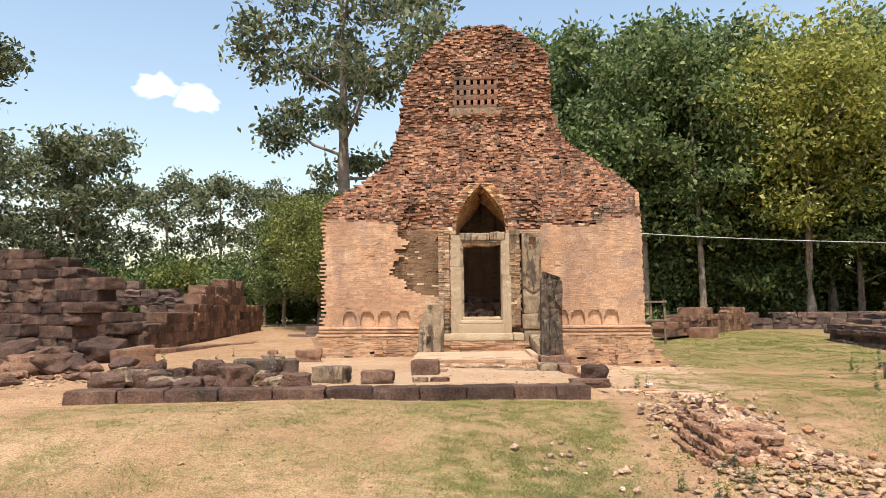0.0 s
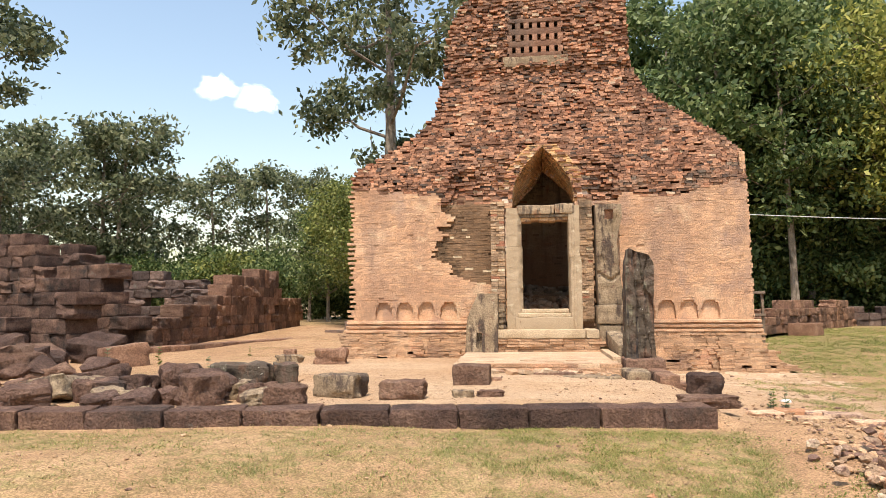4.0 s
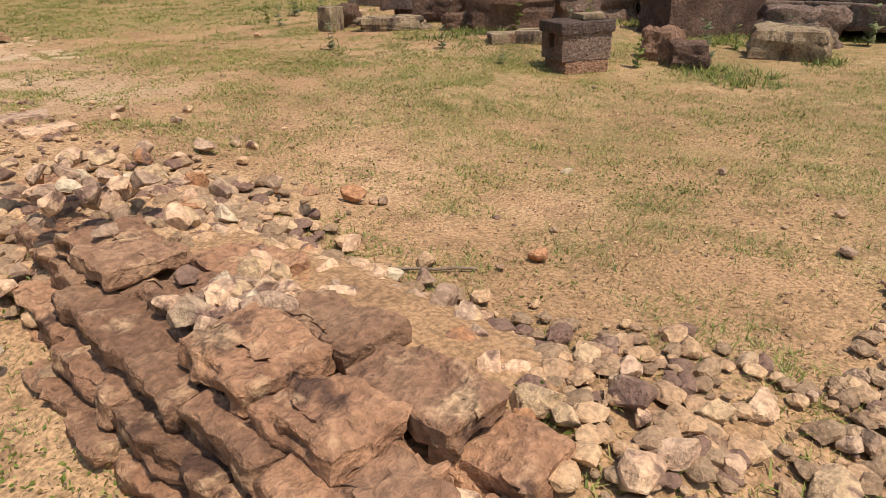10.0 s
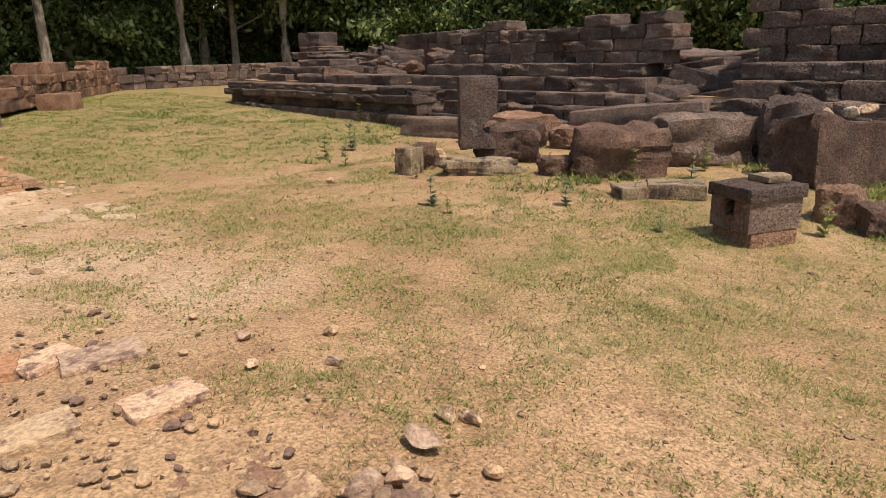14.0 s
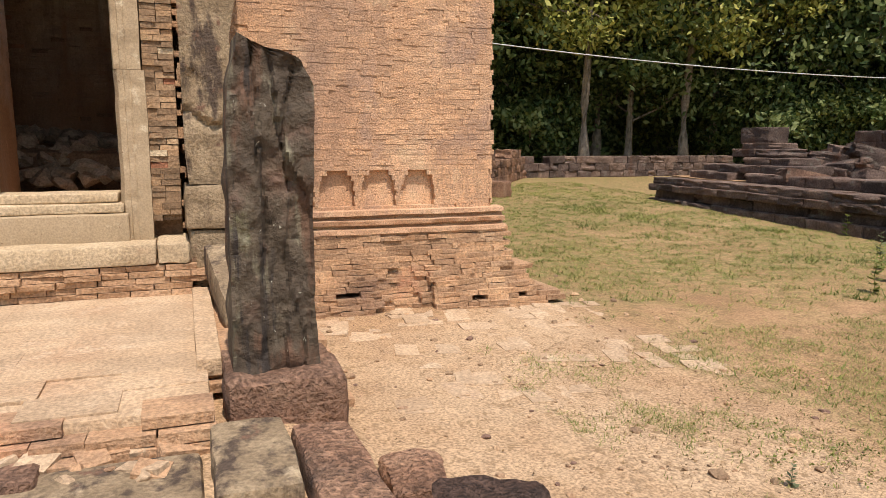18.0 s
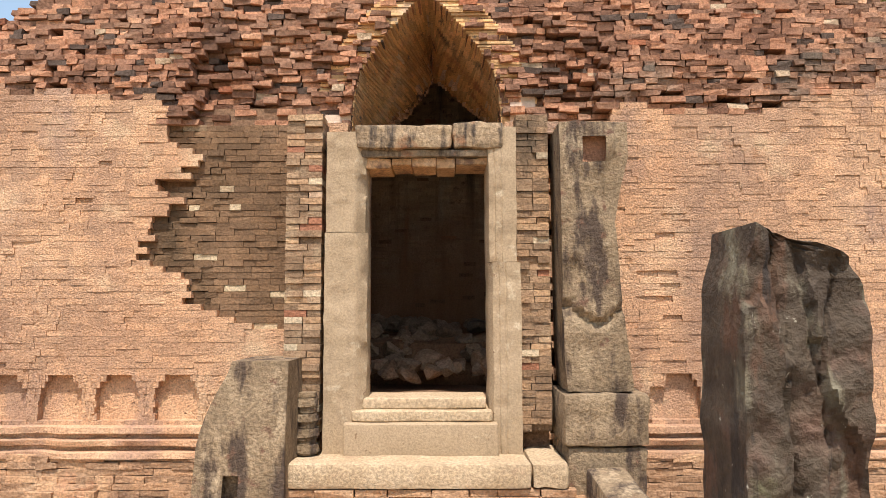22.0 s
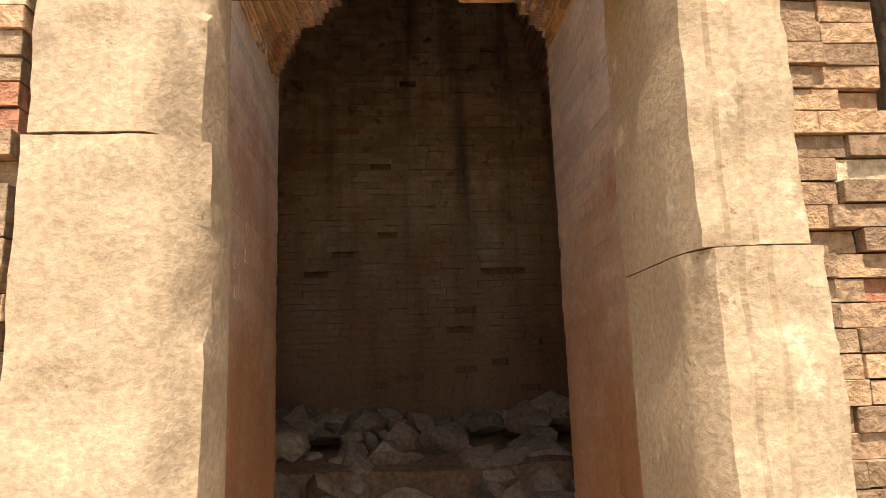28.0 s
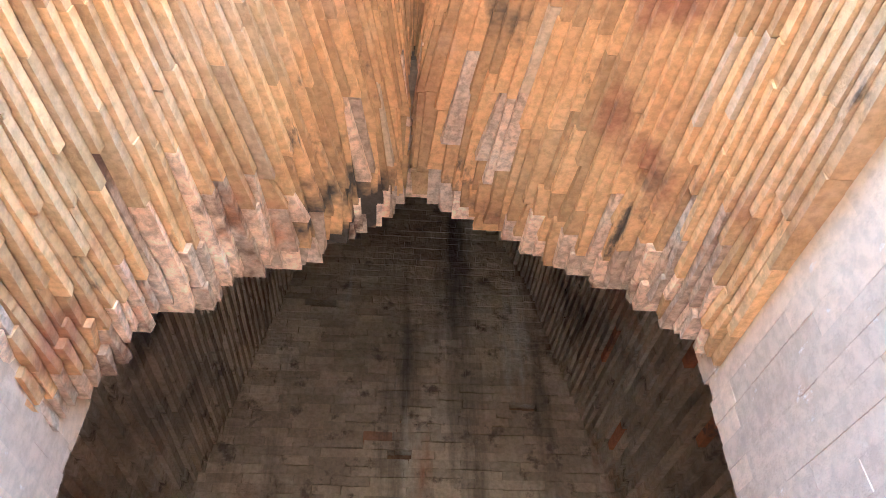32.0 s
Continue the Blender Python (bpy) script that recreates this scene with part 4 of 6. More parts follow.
doorstep = thing("doorstep", "broad worn pale sandstone doorstep slab on brick courses", "doorstep")
part("slab", worn(box_bm(-0.88, 0.752, -0.42, 0.25, 0.84, 1.0), 0.025, 8, 0.012, 5.5, 4), M_STEP, doorstep)
part("end_slab", worn(box_bm(0.757, 1.0, -0.41, 0.25, 0.84, 1.0), 0.03, 5, 0.02, 7.5, 5), M_STEP, doorstep)
stepb = []
z = 0.5
while z < 0.83:
    x = -0.9
    while x < 1.0:
        x1 = x + rng.uniform(0.18, 0.3)
        d = -0.41 + rng.uniform(-0.04, 0.03)
        stepb.append((x + 0.003, x1 - 0.003, d, 0.2, z + 0.002, z + COURSE - 0.003))
        x = x1
    z += COURSE
sb = thing("brick_plinth", "broken brick courses under the stone doorstep", "brick plinth")
for b in stepb:
    put("brick", UNIT_BRICKS[len(sb.children) % 5], M_PLINTH, ((b[0] + b[1]) / 2, (b[2] + b[3]) / 2, (b[4] + b[5]) / 2), (b[1] - b[0], b[3] - b[2], b[5] - b[4]), parent=sb)

# broken pilaster beside the door
pil = thing("stone_pilaster", "tall broken grey sandstone pilaster with a square mortise hole", "pilaster")
bm2 = bmesh.new()
nz = 52
rings = []
for k in range(nz + 1):
    zz = 1.45 + (3.31 - 1.45) * k / nz
    rx = lerp_table(zz, [(1.45, 1.47), (1.9, 1.42), (2.2, 1.39), (2.6, 1.37), (2.85, 1.42), (3.05, 1.47), (3.31, 1.47)])
    lx = lerp_table(zz, [(1.45, 1.02), (1.7, 1.0), (3.31, 0.995)])
    ring = []
    for u in range(13):
        xx = lx + (rx - lx) * u / 12
        ring.append(bm2.verts.new((xx, -0.29 + 0.02 * n3(xx, 0, zz, 3) + 0.014 * n3(xx, 4, zz, 9) + 0.03 * smooth01((n3(xx, 9, zz * 0.5, 4.5) - 0.1) * 9) + (0.05 * smooth01((0.05 - abs(zz - 1.96 - 0.06 * math.sin(xx * 14))) / 0.04)), zz + (0.02 * n3(xx, 1, 1, 6) if k == nz else 0))))
    ring.append(bm2.verts.new((rx + 0.012 * n3(0, 1, zz, 6), 0.2, zz)))
    ring.append(bm2.verts.new((lx, 0.2, zz)))
    rings.append(ring)
for k, (a, b) in enumerate(zip(rings, rings[1:])):
    for i in range(15):
        if 44 <= k <= 48 and 4 <= i <= 7:
            continue
        j = (i + 1) % 15
        bm2.faces.new((a[i], a[j], b[j], b[i]))
bm2.faces.new(rings[-1])
bmesh.ops.recalc_face_normals(bm2, faces=list(bm2.faces))
part("shaft", bm2, M_GREY, pil)
part("mortise", box_bm(1.1, 1.33, -0.22, 0.15, 2.98, 3.22), M_RAGGED, pil, "rough mortise hole filled with brick")
part("pilaster_base", worn(box_bm(0.98, 1.55, -0.36, 0.2, 1.1, 1.44), 0.03, 5, 0.02, 8.0, 5), M_GREY, pil, "moulded base stone with a split bed joint")
part("pilaster_foot", worn(box_bm(1.0, 1.53, -0.33, 0.2, 0.62, 1.09), 0.04, 5, 0.02, 9.0, 5), M_GREY, pil)
# small colonnette stub, rings of stone
col = thing("colonnette_stub", "stub of a ringed dark sandstone colonnette on the doorstep", "colonnette")
for i in range(4):
    bm = bmesh.new()
    bmesh.ops.create_cone(bm, cap_ends=True, segments=20, radius1=0.1 - 0.004 * i, radius2=0.085 - 0.004 * i, depth=0.085)
    bmesh.ops.bevel(bm, geom=list(bm.edges), offset=0.018, segments=2, affect="EDGES")
    for v in bm.verts:
        v.co += Vector((-0.78, -0.1, 1.05 + 0.105 * i))
        v.co += Vector((0.012 * n3(v.co.x, v.co.y, v.co.z, 9),) * 3)
    part("ring", bm, M_GREY, col)
    bm = bmesh.new()
    bmesh.ops.create_cone(bm, cap_ends=True, segments=16, radius1=0.07, radius2=0.07, depth=0.03)
    for v in bm.verts:
        v.co += Vector((-0.78, -0.1, 1.1 + 0.105 * i))
    part("neck", bm, M_GREY, col)

# shrine-shaped stone beside the doorstep
ped = thing("shrine_stone", "weathered grey stone block with curved side and a small niche", "carved stone")
bm = bmesh.new()
rings = []
for k in range(13):
    zz = 0.6 + 1.07 * k / 12
    lx = lerp_table(zz, [(0.6, -1.43), (1.15, -1.4), (1.3, -1.36), (1.45, -1.3), (1.58, -1.23), (1.67, -1.2)])
    rx, fy = -0.83, lerp_table(zz, [(0.6, -0.56), (1.2, -0.53), (1.67, -0.46)])
    ring = [bm.verts.new((lx + (rx - lx) * u / 6, fy + 0.012 * n3(lx + u, 0, zz, 4), zz)) for u in range(7)]
    ring += [bm.verts.new((rx, 0.1, zz)), bm.verts.new((lx, 0.1, zz))]
    rings.append(ring)
for k, (a, b) in enumerate(zip(rings, rings[1:])):
    for i in range(9):
        if i == 2 and 1 <= k <= 3:
            continue
        j = (i + 1) % 9
        bm.faces.new((a[i], a[j], b[j], b[i]))
bm.faces.new(rings[-1])
bmesh.ops.recalc_face_normals(bm, faces=list(bm.faces))
part("body", bm, M_GREY, ped)
part("niche", box_bm(-1.27, -1.1, -0.47, -0.3, 0.66, 1.0), M_GREY, ped)

# ---- terrace in front of the door ----
terrace = tagged(part("terrace", worn(box_bm(-1.38, 1.05, -2.95, 0.3, 0.1, 0.585), 0.02, 8, 0.02, 12.0, 2), M_PAVING), "low earth terrace paved with worn bricks before the door", "terrace", kind="structure")
pav = []
y = -2.9
while y < -0.45:
    x = -1.36 + rng.uniform(-0.05, 0.05)
    while x < 1.0:
        x1 = x + rng.uniform(0.25, 0.45)
        if not (y < -2.6 and rng.random() < 0.35):
            zz = 0.6 + rng.uniform(-0.002, 0.003)
            pav.append((x - 0.005, min(x1, 1.05) + 0.005, y - 0.005, y + 0.28, 0.55, zz))
        x = x1
    y += 0.275
for b in pav:
    put("paving_brick", UNIT_BRICKS[len(terrace.children) % 5], M_PAVING, ((b[0] + b[1]) / 2, (b[2] + b[3]) / 2, (b[4] + b[5]) / 2), (b[1] - b[0], b[3] - b[2], b[5] - b[4]), parent=terrace)
edge = thing("terrace_edge", "stepped broken brick edge of the terrace", "brick edge")
for zz, off in ((0.18, 0.3), (0.24, 0.26), (0.3, 0.2), (0.36, 0.16), (0.42, 0.12), (0.48, 0.08), (0.54, 0.03)):
    y = -2.5 + rng.uniform(0, 0.2)
    while y < -0.7:
        ln = rng.uniform(0.2, 0.3)
        put("brick", UNIT_BRICKS[int(y * 30) % 5], M_PLINTH, (1.08 + off / 2 + 0.02, y + ln / 2, zz + 0.028), (0.2 + off, ln - 0.006, 0.053), parent=edge)
        y += ln
for zz, off in ((0.3, 0.16), (0.36, 0.12), (0.42, 0.1), (0.48, 0.05), (0.54, 0.0)):
    x = -1.3
    while x < 0.9:
        ln = rng.uniform(0.2, 0.32)
        if rng.random() > 0.25:
            put("brick", UNIT_BRICKS[int(x * 30) % 5], M_PLINTH, (x + ln / 2, -2.9 - off + rng.uniform(-0.03, 0.03), zz + 0.028), (ln - 0.006, 0.24, 0.053), parent=edge)
        x += ln
# brick side wall of the terrace, stepped down at its broken end
wing = thing("terrace_side_wall", "low brick side wall of the terrace, broken into steps at its end", "brick wall")
for k in range(8):
    zz, y_end = 0.2 + 0.05 * k, -2.62 + 0.075 * k
    y = y_end
    while y < -0.1:
        ln = min(rng.uniform(0.16, 0.28), -0.02 - y)
        xe = 1.76 + 0.012 * (7 - k) + rng.uniform(-0.03, 0.02) + (0.05 * rng.random() if y == y_end else 0)
        put("brick", UNIT_BRICKS[k % 5], M_PLINTH, ((1.5 + xe) / 2, y + ln / 2, zz + 0.025), (xe - 1.5, ln - 0.004, 0.047), (0, 0, rng.uniform(-2, 2)), parent=wing)
        y += ln
part("coping", worn(box_bm(1.46, 1.66, -2.02, -0.02, 0.602, 0.632), 0.008, 6, 0.006, 5.0), M_PAVING, wing, "smooth pale capping")
tagged(part("coping_slab", worn(box_bm(1.0, 1.13, -2.45, -0.5, 0.56, 0.66), 0.012, 6, 0.006, 3.0), M_PAVING), "pale coping along the terrace side", "coping")
bm = worn(box_bm(-0.13, 0.13, -0.62, 0.62, -0.12, 0.12), 0.035, 6, 0.012, 4.4, 5)
bal = tagged(part("balustrade_stone", bm, M_GREY), "fallen moulded sandstone beam beside the terrace", "stone beam")
bal.location, bal.rotation_euler = (1.27, -1.0, 0.77), (radians(9), 0, radians(4))

# ---- standing stele ----
stele = thing("stele", "tall dark flaking stone slab standing on a laterite base", "stele")
bm = bmesh.new()
rings = []
for k in range(71):
    zz = 0.62 + (2.28 - 0.62) * k / 70
    lx = lerp_table(zz, [(0.62, 1.17), (1.3, 1.18), (1.9, 1.185), (2.05, 1.2), (2.2, 1.24), (2.28, 1.25)])
    rx = lerp_table(zz, [(0.62, 1.6), (1.0, 1.57), (1.7, 1.585), (2.05, 1.6), (2.18, 1.53), (2.28, 1.34)])
    top = max(0, (zz - 2.16) / 0.12)
    ring = []
    for u in range(31):
        xx = lx + (rx - lx) * u / 30
        crack = 0.03 * smooth01(1 - abs(xx - 1.33 - 0.05 * n3(0, 4, zz, 2.5)) / 0.012) + 0.025 * smooth01(1 - abs(xx - 1.47 - 0.08 * n3(0, 9, zz, 2.0)) / 0.012)
        dep = crack + 0.014 * n3(xx, 11, zz, 28) + 0.04 * n3(xx, 0, zz * 0.45, 7) + 0.03 * n3(xx, 7, zz * 0.7, 13) + (0.04 if n3(xx * 1.4, 3, zz * 0.35, 3.3) > 0.12 else 0) 
        ring.append(bm.verts.new((xx, -2.76 + dep, zz - 0.02 * top * (u / 15))))
    for u in range(5):
        xx = rx - (rx - lx) * u / 4
        ring.append(bm.verts.new((xx + 0.02 * n3(xx, 3, zz, 6), -2.36 + 0.03 * n3(xx, 2, zz, 4), zz)))
    rings.append(ring)
m = len(rings[0])
for a, b in zip(rings, rings[1:]):
    for i in range(m):
        j = (i + 1) % m
        bm.faces.new((a[i], a[j], b[j], b[i]))
bm.faces.new(rings[-1])
bmesh.ops.recalc_face_normals(bm, faces=list(bm.faces))
part("slab", bm, M_STELE, stele)
part("base_stone", worn(box_bm(1.12, 1.7, -2.92, -2.25, 0.25, 0.66), 0.06, 5, 0.03, 6.1, 3), M_LATERITE_RED, stele, "rough reddish base stone")
for nm, bx, mt, lab in (("step_stone", (1.04, 1.36, -3.75, -3.06, 0.3, 0.55), M_GREY, "squared grey stone block at the stele foot"),
                        ("step_stone", (1.38, 1.64, -4.2, -3.2, 0.2, 0.55), M_LATERITE_RED, "squared reddish stone block at the stele foot"),
                        ("step_stone", (1.02, 1.34, -4.1, -3.78, 0.25, 0.42), M_GREY, "low pale stone step at the stele foot"),
                        ("step_stone", (0.2, 1.0, -3.6, -3.15, 0.3, 0.47), M_GREY, "long flat stone step before the terrace"),
                        ("step_stone", (-0.2, 0.4, -3.3, -3.0, 0.3, 0.5), M_LATERITE_RED, "broken stone step before the terrace"),
                        ("step_stone", (-1.2, -0.73, -4.55, -4.15, 0.35, 0.7), M_LATERITE_RED, "squared pinkish stone block before the terrace"),
                        ("step_stone", (-1.0, -0.6, -4.2, -3.95, 0.35, 0.5), M_LATERITE_RED, "small flat stone on the forecourt")):
    tagged(part(nm, worn(box_bm(*bx), 0.035, 4, 0.015, bx[0] * 5, 4), mt), lab, "stone block")

# ---- kerb and blocks of the forecourt ----
kerb = thing("kerb", "long low kerb of dark pitted laterite blocks", "kerb")
d = KERB_B - KERB_A
ang = math.degrees(math.atan2(d.y, d.x))
u, s, i = 0.0, d.length, 0
while u < s:
    ln = min(rng.uniform(0.55, 0.85), s - u)
    if s - u - ln < 0.3:
        ln = s - u
    p = KERB_A + d.normalized() * (u + ln / 2)
    zt = 0.57 - 0.012 * (p.x + 5)
    zb = height(p.x, p.y - 0.4) - 0.12
    put("kerb_block", BLOCKS[i % 8], M_LATERITE, (p.x, p.y + 0.16 + rng.uniform(-0.02, 0.02), (zt + zb) / 2), (ln - 0.012, 0.36, (zt - zb) * 1.02), (0, 0, ang + rng.uniform(-0.7, 0.7)), parent=kerb)
    u, i = u + ln, i + 1


def rest_block(name, x, y, size, turn, mesh, material, label, category="stone block", group="", sink=0.06, tilt=(0, 0)):
    z = height(x, y) + size[2] * (0.5 - sink)
    return put(name, mesh, material, (x, y, z), size, (tilt[0], tilt[1], turn), None, label, category, group)


FORE = [(-1.57, -5.9, (0.52, 0.34, 0.23), 2, 0, M_LATERITE_RED), (-2.3, -5.75, (0.56, 0.42, 0.3), -12, 0, M_GREY), (-2.62, -6.62, (0.46, 0.34, 0.24), 8, 0, M_LATERITE_RED),
        (-3.5, -5.65, (0.72, 0.4, 0.42), 6, 0, M_STELE), (-3.05, -5.45, (0.3, 0.4, 0.4), 24, 0, M_STELE), (-4.25, -5.6, (0.5, 0.4, 0.4), 30, 1, M_LATERITE), (-3.55, -6.5, (0.46, 0.4, 0.36), 48, 0, M_LATERITE), (-4.7, -5.9, (0.4, 0.35, 0.25), 10, 1, M_LATERITE), (-4.6, -6.6, (0.4, 0.3, 0.16), 40, 1, M_LATERITE), (-5.0, -6.3, (0.2, 0.2, 0.24), 40, 0, M_LATERITE),
        (-3.75, -1.25, (0.6, 0.4, 0.32), 12, 0, M_LATERITE_RED), (-4.6, -1.0, (0.5, 0.3, 0.16), -8, 0, M_GREY), (-4.7, -0.7, (0.24, 0.2, 0.26), 8, 0, M_LATERITE_RED), (1.93, -4.15, (0.46, 0.46, 0.33), -14, 0, M_LATERITE), (1.86, -3.5, (0.3, 0.42, 0.12), -10, 0, M_LATERITE_RED),
        (1.6, -5.75, (0.62, 0.34, 0.14), 10, 0, M_LATERITE_RED), (-4.1, -6.75, (0.4, 0.5, 0.2), 10, 1, M_LATERITE), (-5.2, -6.9, (0.5, 0.4, 0.3), 40, 1, M_LATERITE), (-0.95, -5.7, (0.24, 0.18, 0.09), 10, 0, M_GREY), (-0.65, -5.65, (0.3, 0.18, 0.08), -5, 0, M_LATERITE_RED)]
for x, y, size, turn, kind_, mt in FORE:
    mesh = ROUND[int(abs(x * 10)) % 6] if kind_ else ROUGH[int(abs(x * 10)) % 8]
    rest_block("fallen_block", x, y, tuple(v * 0.88 for v in size), turn, mesh, mt, "rough fallen stone block lying on the sandy forecourt" if kind_ else "squared fallen stone block lying on the sandy forecourt", group="fallen blocks of the forecourt", tilt=(6 * kind_, -5 * kind_))

rnd = random.Random(61)
for i in range(22):
    x, y = rnd.gauss(-4.3, 0.7), rnd.gauss(-6.0, 0.4)
    if y < kerb_y(x) + 0.5:
        continue
    k = rnd.uniform(0.16, 0.42)
    rest_block("fallen_block", x, y, (k * 1.3, k, k * rnd.uniform(0.5, 0.9)), rnd.uniform(0, 180), ROUGH[i % 8] if i % 3 else ROUND[i % 6], M_LATERITE if i % 2 else M_GREY, "broken stone block tumbled behind the low kerb", group="fallen blocks of the forecourt", tilt=(rnd.uniform(-15, 15), rnd.uniform(-15, 15)))


def block_wall(name, label, a, b, base, profile, thick, material, seed, course=0.3, batter=0.0, category="wall", z0=None):
    """A dry wall of laterite blocks from a to b; profile gives the height along it."""
    rnd = random.Random(seed)
    ob = thing(name, label, category)
    a, b = Vector((*a, 0)), Vector((*b, 0))
    d = b - a
    n = d.normalized()
    side = Vector((-n.y, n.x, 0))
    turn = math.degrees(math.atan2(d.y, d.x))
    k, z = 0, base
    top = max(h for _, h in profile)
    while z < base + top:
        h = course * rnd.uniform(0.88, 1.12)
        u = rnd.uniform(-0.3, 0.0)
        while u < d.length:
            ln = rnd.uniform(0.34, 0.66)
            lim = lerp_table((u + ln / 2) / d.length, profile)
            if z + h * 0.6 - base < lim + rnd.uniform(-0.12, 0.06) and (rnd.random() > 0.02 or z - base > lim * 0.5):
                p = a + n * (u + ln / 2) + side * (rnd.uniform(-0.02, 0.02) + batter * (z - base))
                put("block", (ROUGH if rnd.random() < 0.1 else BLOCKS)[rnd.randrange(8)], material, (p.x, p.y, z + h / 2), (ln * 1.0, thick * rnd.uniform(0.96, 1.04), h * 1.0), (rnd.uniform(-0.8, 0.8), rnd.uniform(-0.8, 0.8), turn + rnd.uniform(-1.2, 1.2)), parent=ob)
            u += ln + 0.01
        z += h
        k += 1
    return ob


# ---- ruined hall of red laterite, west ----
block_wall("ruined_wall", "long ruined wall of reddish laterite blocks with a broken top", (-9.3, 2.2), (-9.7, 13.5), 0.35, [(0, 0.9), (0.25, 1.3), (0.4, 2.2), (0.75, 2.4), (0.8, 1.5), (1, 1.5)], 0.6, M_LATERITE_RED, 11)
block_wall("ruined_wall", "broken end wall of stacked laterite blocks", (-13.5, 3.0), (-9.6, 1.9), 0.35, [(0, 2.9), (0.3, 2.8), (0.5, 1.6), (0.62, 2.7), (0.85, 2.2), (1, 1.0)], 0.7, M_LATERITE, 12)
block_wall("ruined_wall", "dark pier of stacked laterite blocks", (-11.1, 0.9), (-9.9, 0.6), 0.35, [(0, 1.7), (0.6, 1.9), (1, 1.5)], 0.8, M_LATERITE, 13)
block_wall("ruined_wall", "high ruined laterite wall with stones slipping from its top", (-18.5, 4.5), (-12.5, 4.6), 0.35, [(0, 1.8), (0.2, 3.1), (0.6, 3.4), (0.8, 2.6), (1, 3.2)], 0.8, M_LATERITE, 14)
block_wall("ruined_wall", "stepped ruined laterite wall with a sloping broken top", (-17.0, 1.0), (-11.0, 0.2), 0.35, [(0, 1.6), (0.3, 1.9), (0.6, 1.3), (1, 1.0)], 0.8, M_LATERITE, 15)
block_wall("ruined_wall", "low ruined laterite wall far behind", (-14.0, 8.0), (-9.9, 8.5), 0.4, [(0, 2.6), (0.5, 2.2), (1, 1.6)], 0.7, M_LATERITE_DARK, 16)
block_wall("ruined_wall", "collapsed dark laterite wall at the edge of the grounds", (-26.0, 4.0), (-18.5, 3.0), 0.35, [(0, 0.8), (0.5, 1.4), (1, 1.5)], 0.9, M_LATERITE, 17)
block_wall("low_wall", "low footing of laterite blocks along the forecourt", (-9.0, 1.2), (-5.8, 10.0), 0.3, [(0, 0.32), (1, 0.35)], 0.45, M_LATERITE_RED, 18, 0.3)
block_wall("low_wall", "low dark stone footing behind the tower", (-7.0, 9.5), (-3.8, 9.0), 0.4, [(0, 0.4), (0.5, 0.6), (1, 0.5)], 0.5, M_LATERITE_DARK, 19, 0.28)
rnd = random.Random(21)
for i in range(44):
    t = rnd.random()
    x, y = -8.2 - 9.5 * t + rnd.gauss(0, 0.7), -1.3 - 1.2 * rnd.random() + 1.6 * rnd.gauss(0, 0.7) + (0.6 if t > 0.5 else 0)
    if x > -6.9 or y > 1.6:
        continue
    k = rnd.uniform(0.45, 0.95)
    up = max(0.0, 0.3 * smooth01((y + 1.2) / 2.0)) * rnd.random()
    ob = rest_block("fallen_block", x, y, (k * rnd.uniform(0.9, 1.4), k, k * 0.62), rnd.uniform(0, 180), ROUND[i % 6] if i % 3 else BLOCKS[i % 8], M_LATERITE if i % 2 else M_LATERITE_RED,
                    "rough fallen laterite block from the ruined hall", "stone block", "fallen blocks of the ruined hall", 0.15, (rnd.uniform(-14, 14), rnd.uniform(-14, 14)))
    ob.location.z += up
for i in range(46):
    x, y = rnd.uniform(-11.5, -6.3), rnd.uniform(-5.8, -2.6)
    k = rnd.uniform(0.15, 0.5) if i % 4 else rnd.uniform(0.5, 0.85)
    rest_block("fallen_stone", x, y, (k * rnd.uniform(1, 1.5), k, k * 0.5), rnd.uniform(0, 180), ROCKS[i % 14], M_LATERITE_RED if i % 3 else M_LATERITE, "broken laterite stone scattered before the ruined hall", "stone", "scattered stones by the ruined hall", 0.2)

# ---- laterite platform, east ----
plat = thing("platform", "long moulded platform of dark laterite courses", "platform")


def course_run(ob, p, q, z, h, thick, material, seed, lo=0.45, hi=1.0, skip=0.0):
    rnd = random.Random(seed)
    a, b = Vector((*p, 0)), Vector((*q, 0))
    d = b - a
    n = d.normalized()
    turn = math.degrees(math.atan2(d.y, d.x))
    u = 0.0
    while u < d.length:
        ln = min(rnd.uniform(lo, hi), d.length - u + 0.2)
        c = a + n * (u + ln / 2)
        if rnd.random() >= skip:
            put("block", (ROUGH if rnd.random() < 0.1 else BLOCKS)[rnd.randrange(8)], material, (c.x + rnd.uniform(-0.02, 0.02), c.y, z + h / 2 + rnd.uniform(-0.01, 0.01)), (ln, thick, h * 1.03), (0, 0, turn + rnd.uniform(-1, 1)), parent=ob)
        u += ln


def plat_x(y):
    """The foot of the platform's west face."""
    return 11.3 + 0.1 * max(0.0, y - 0.9) - 0.02 * max(0.0, -y)


def plat_run(off, ya, yb, z, h, seed, skip=0.0, thick=0.7):
    course_run(plat, (plat_x(ya) + off + thick / 2, ya), (plat_x(yb) + off + thick / 2, yb), z, h, thick, M_LATERITE_DARK, seed, skip=skip)


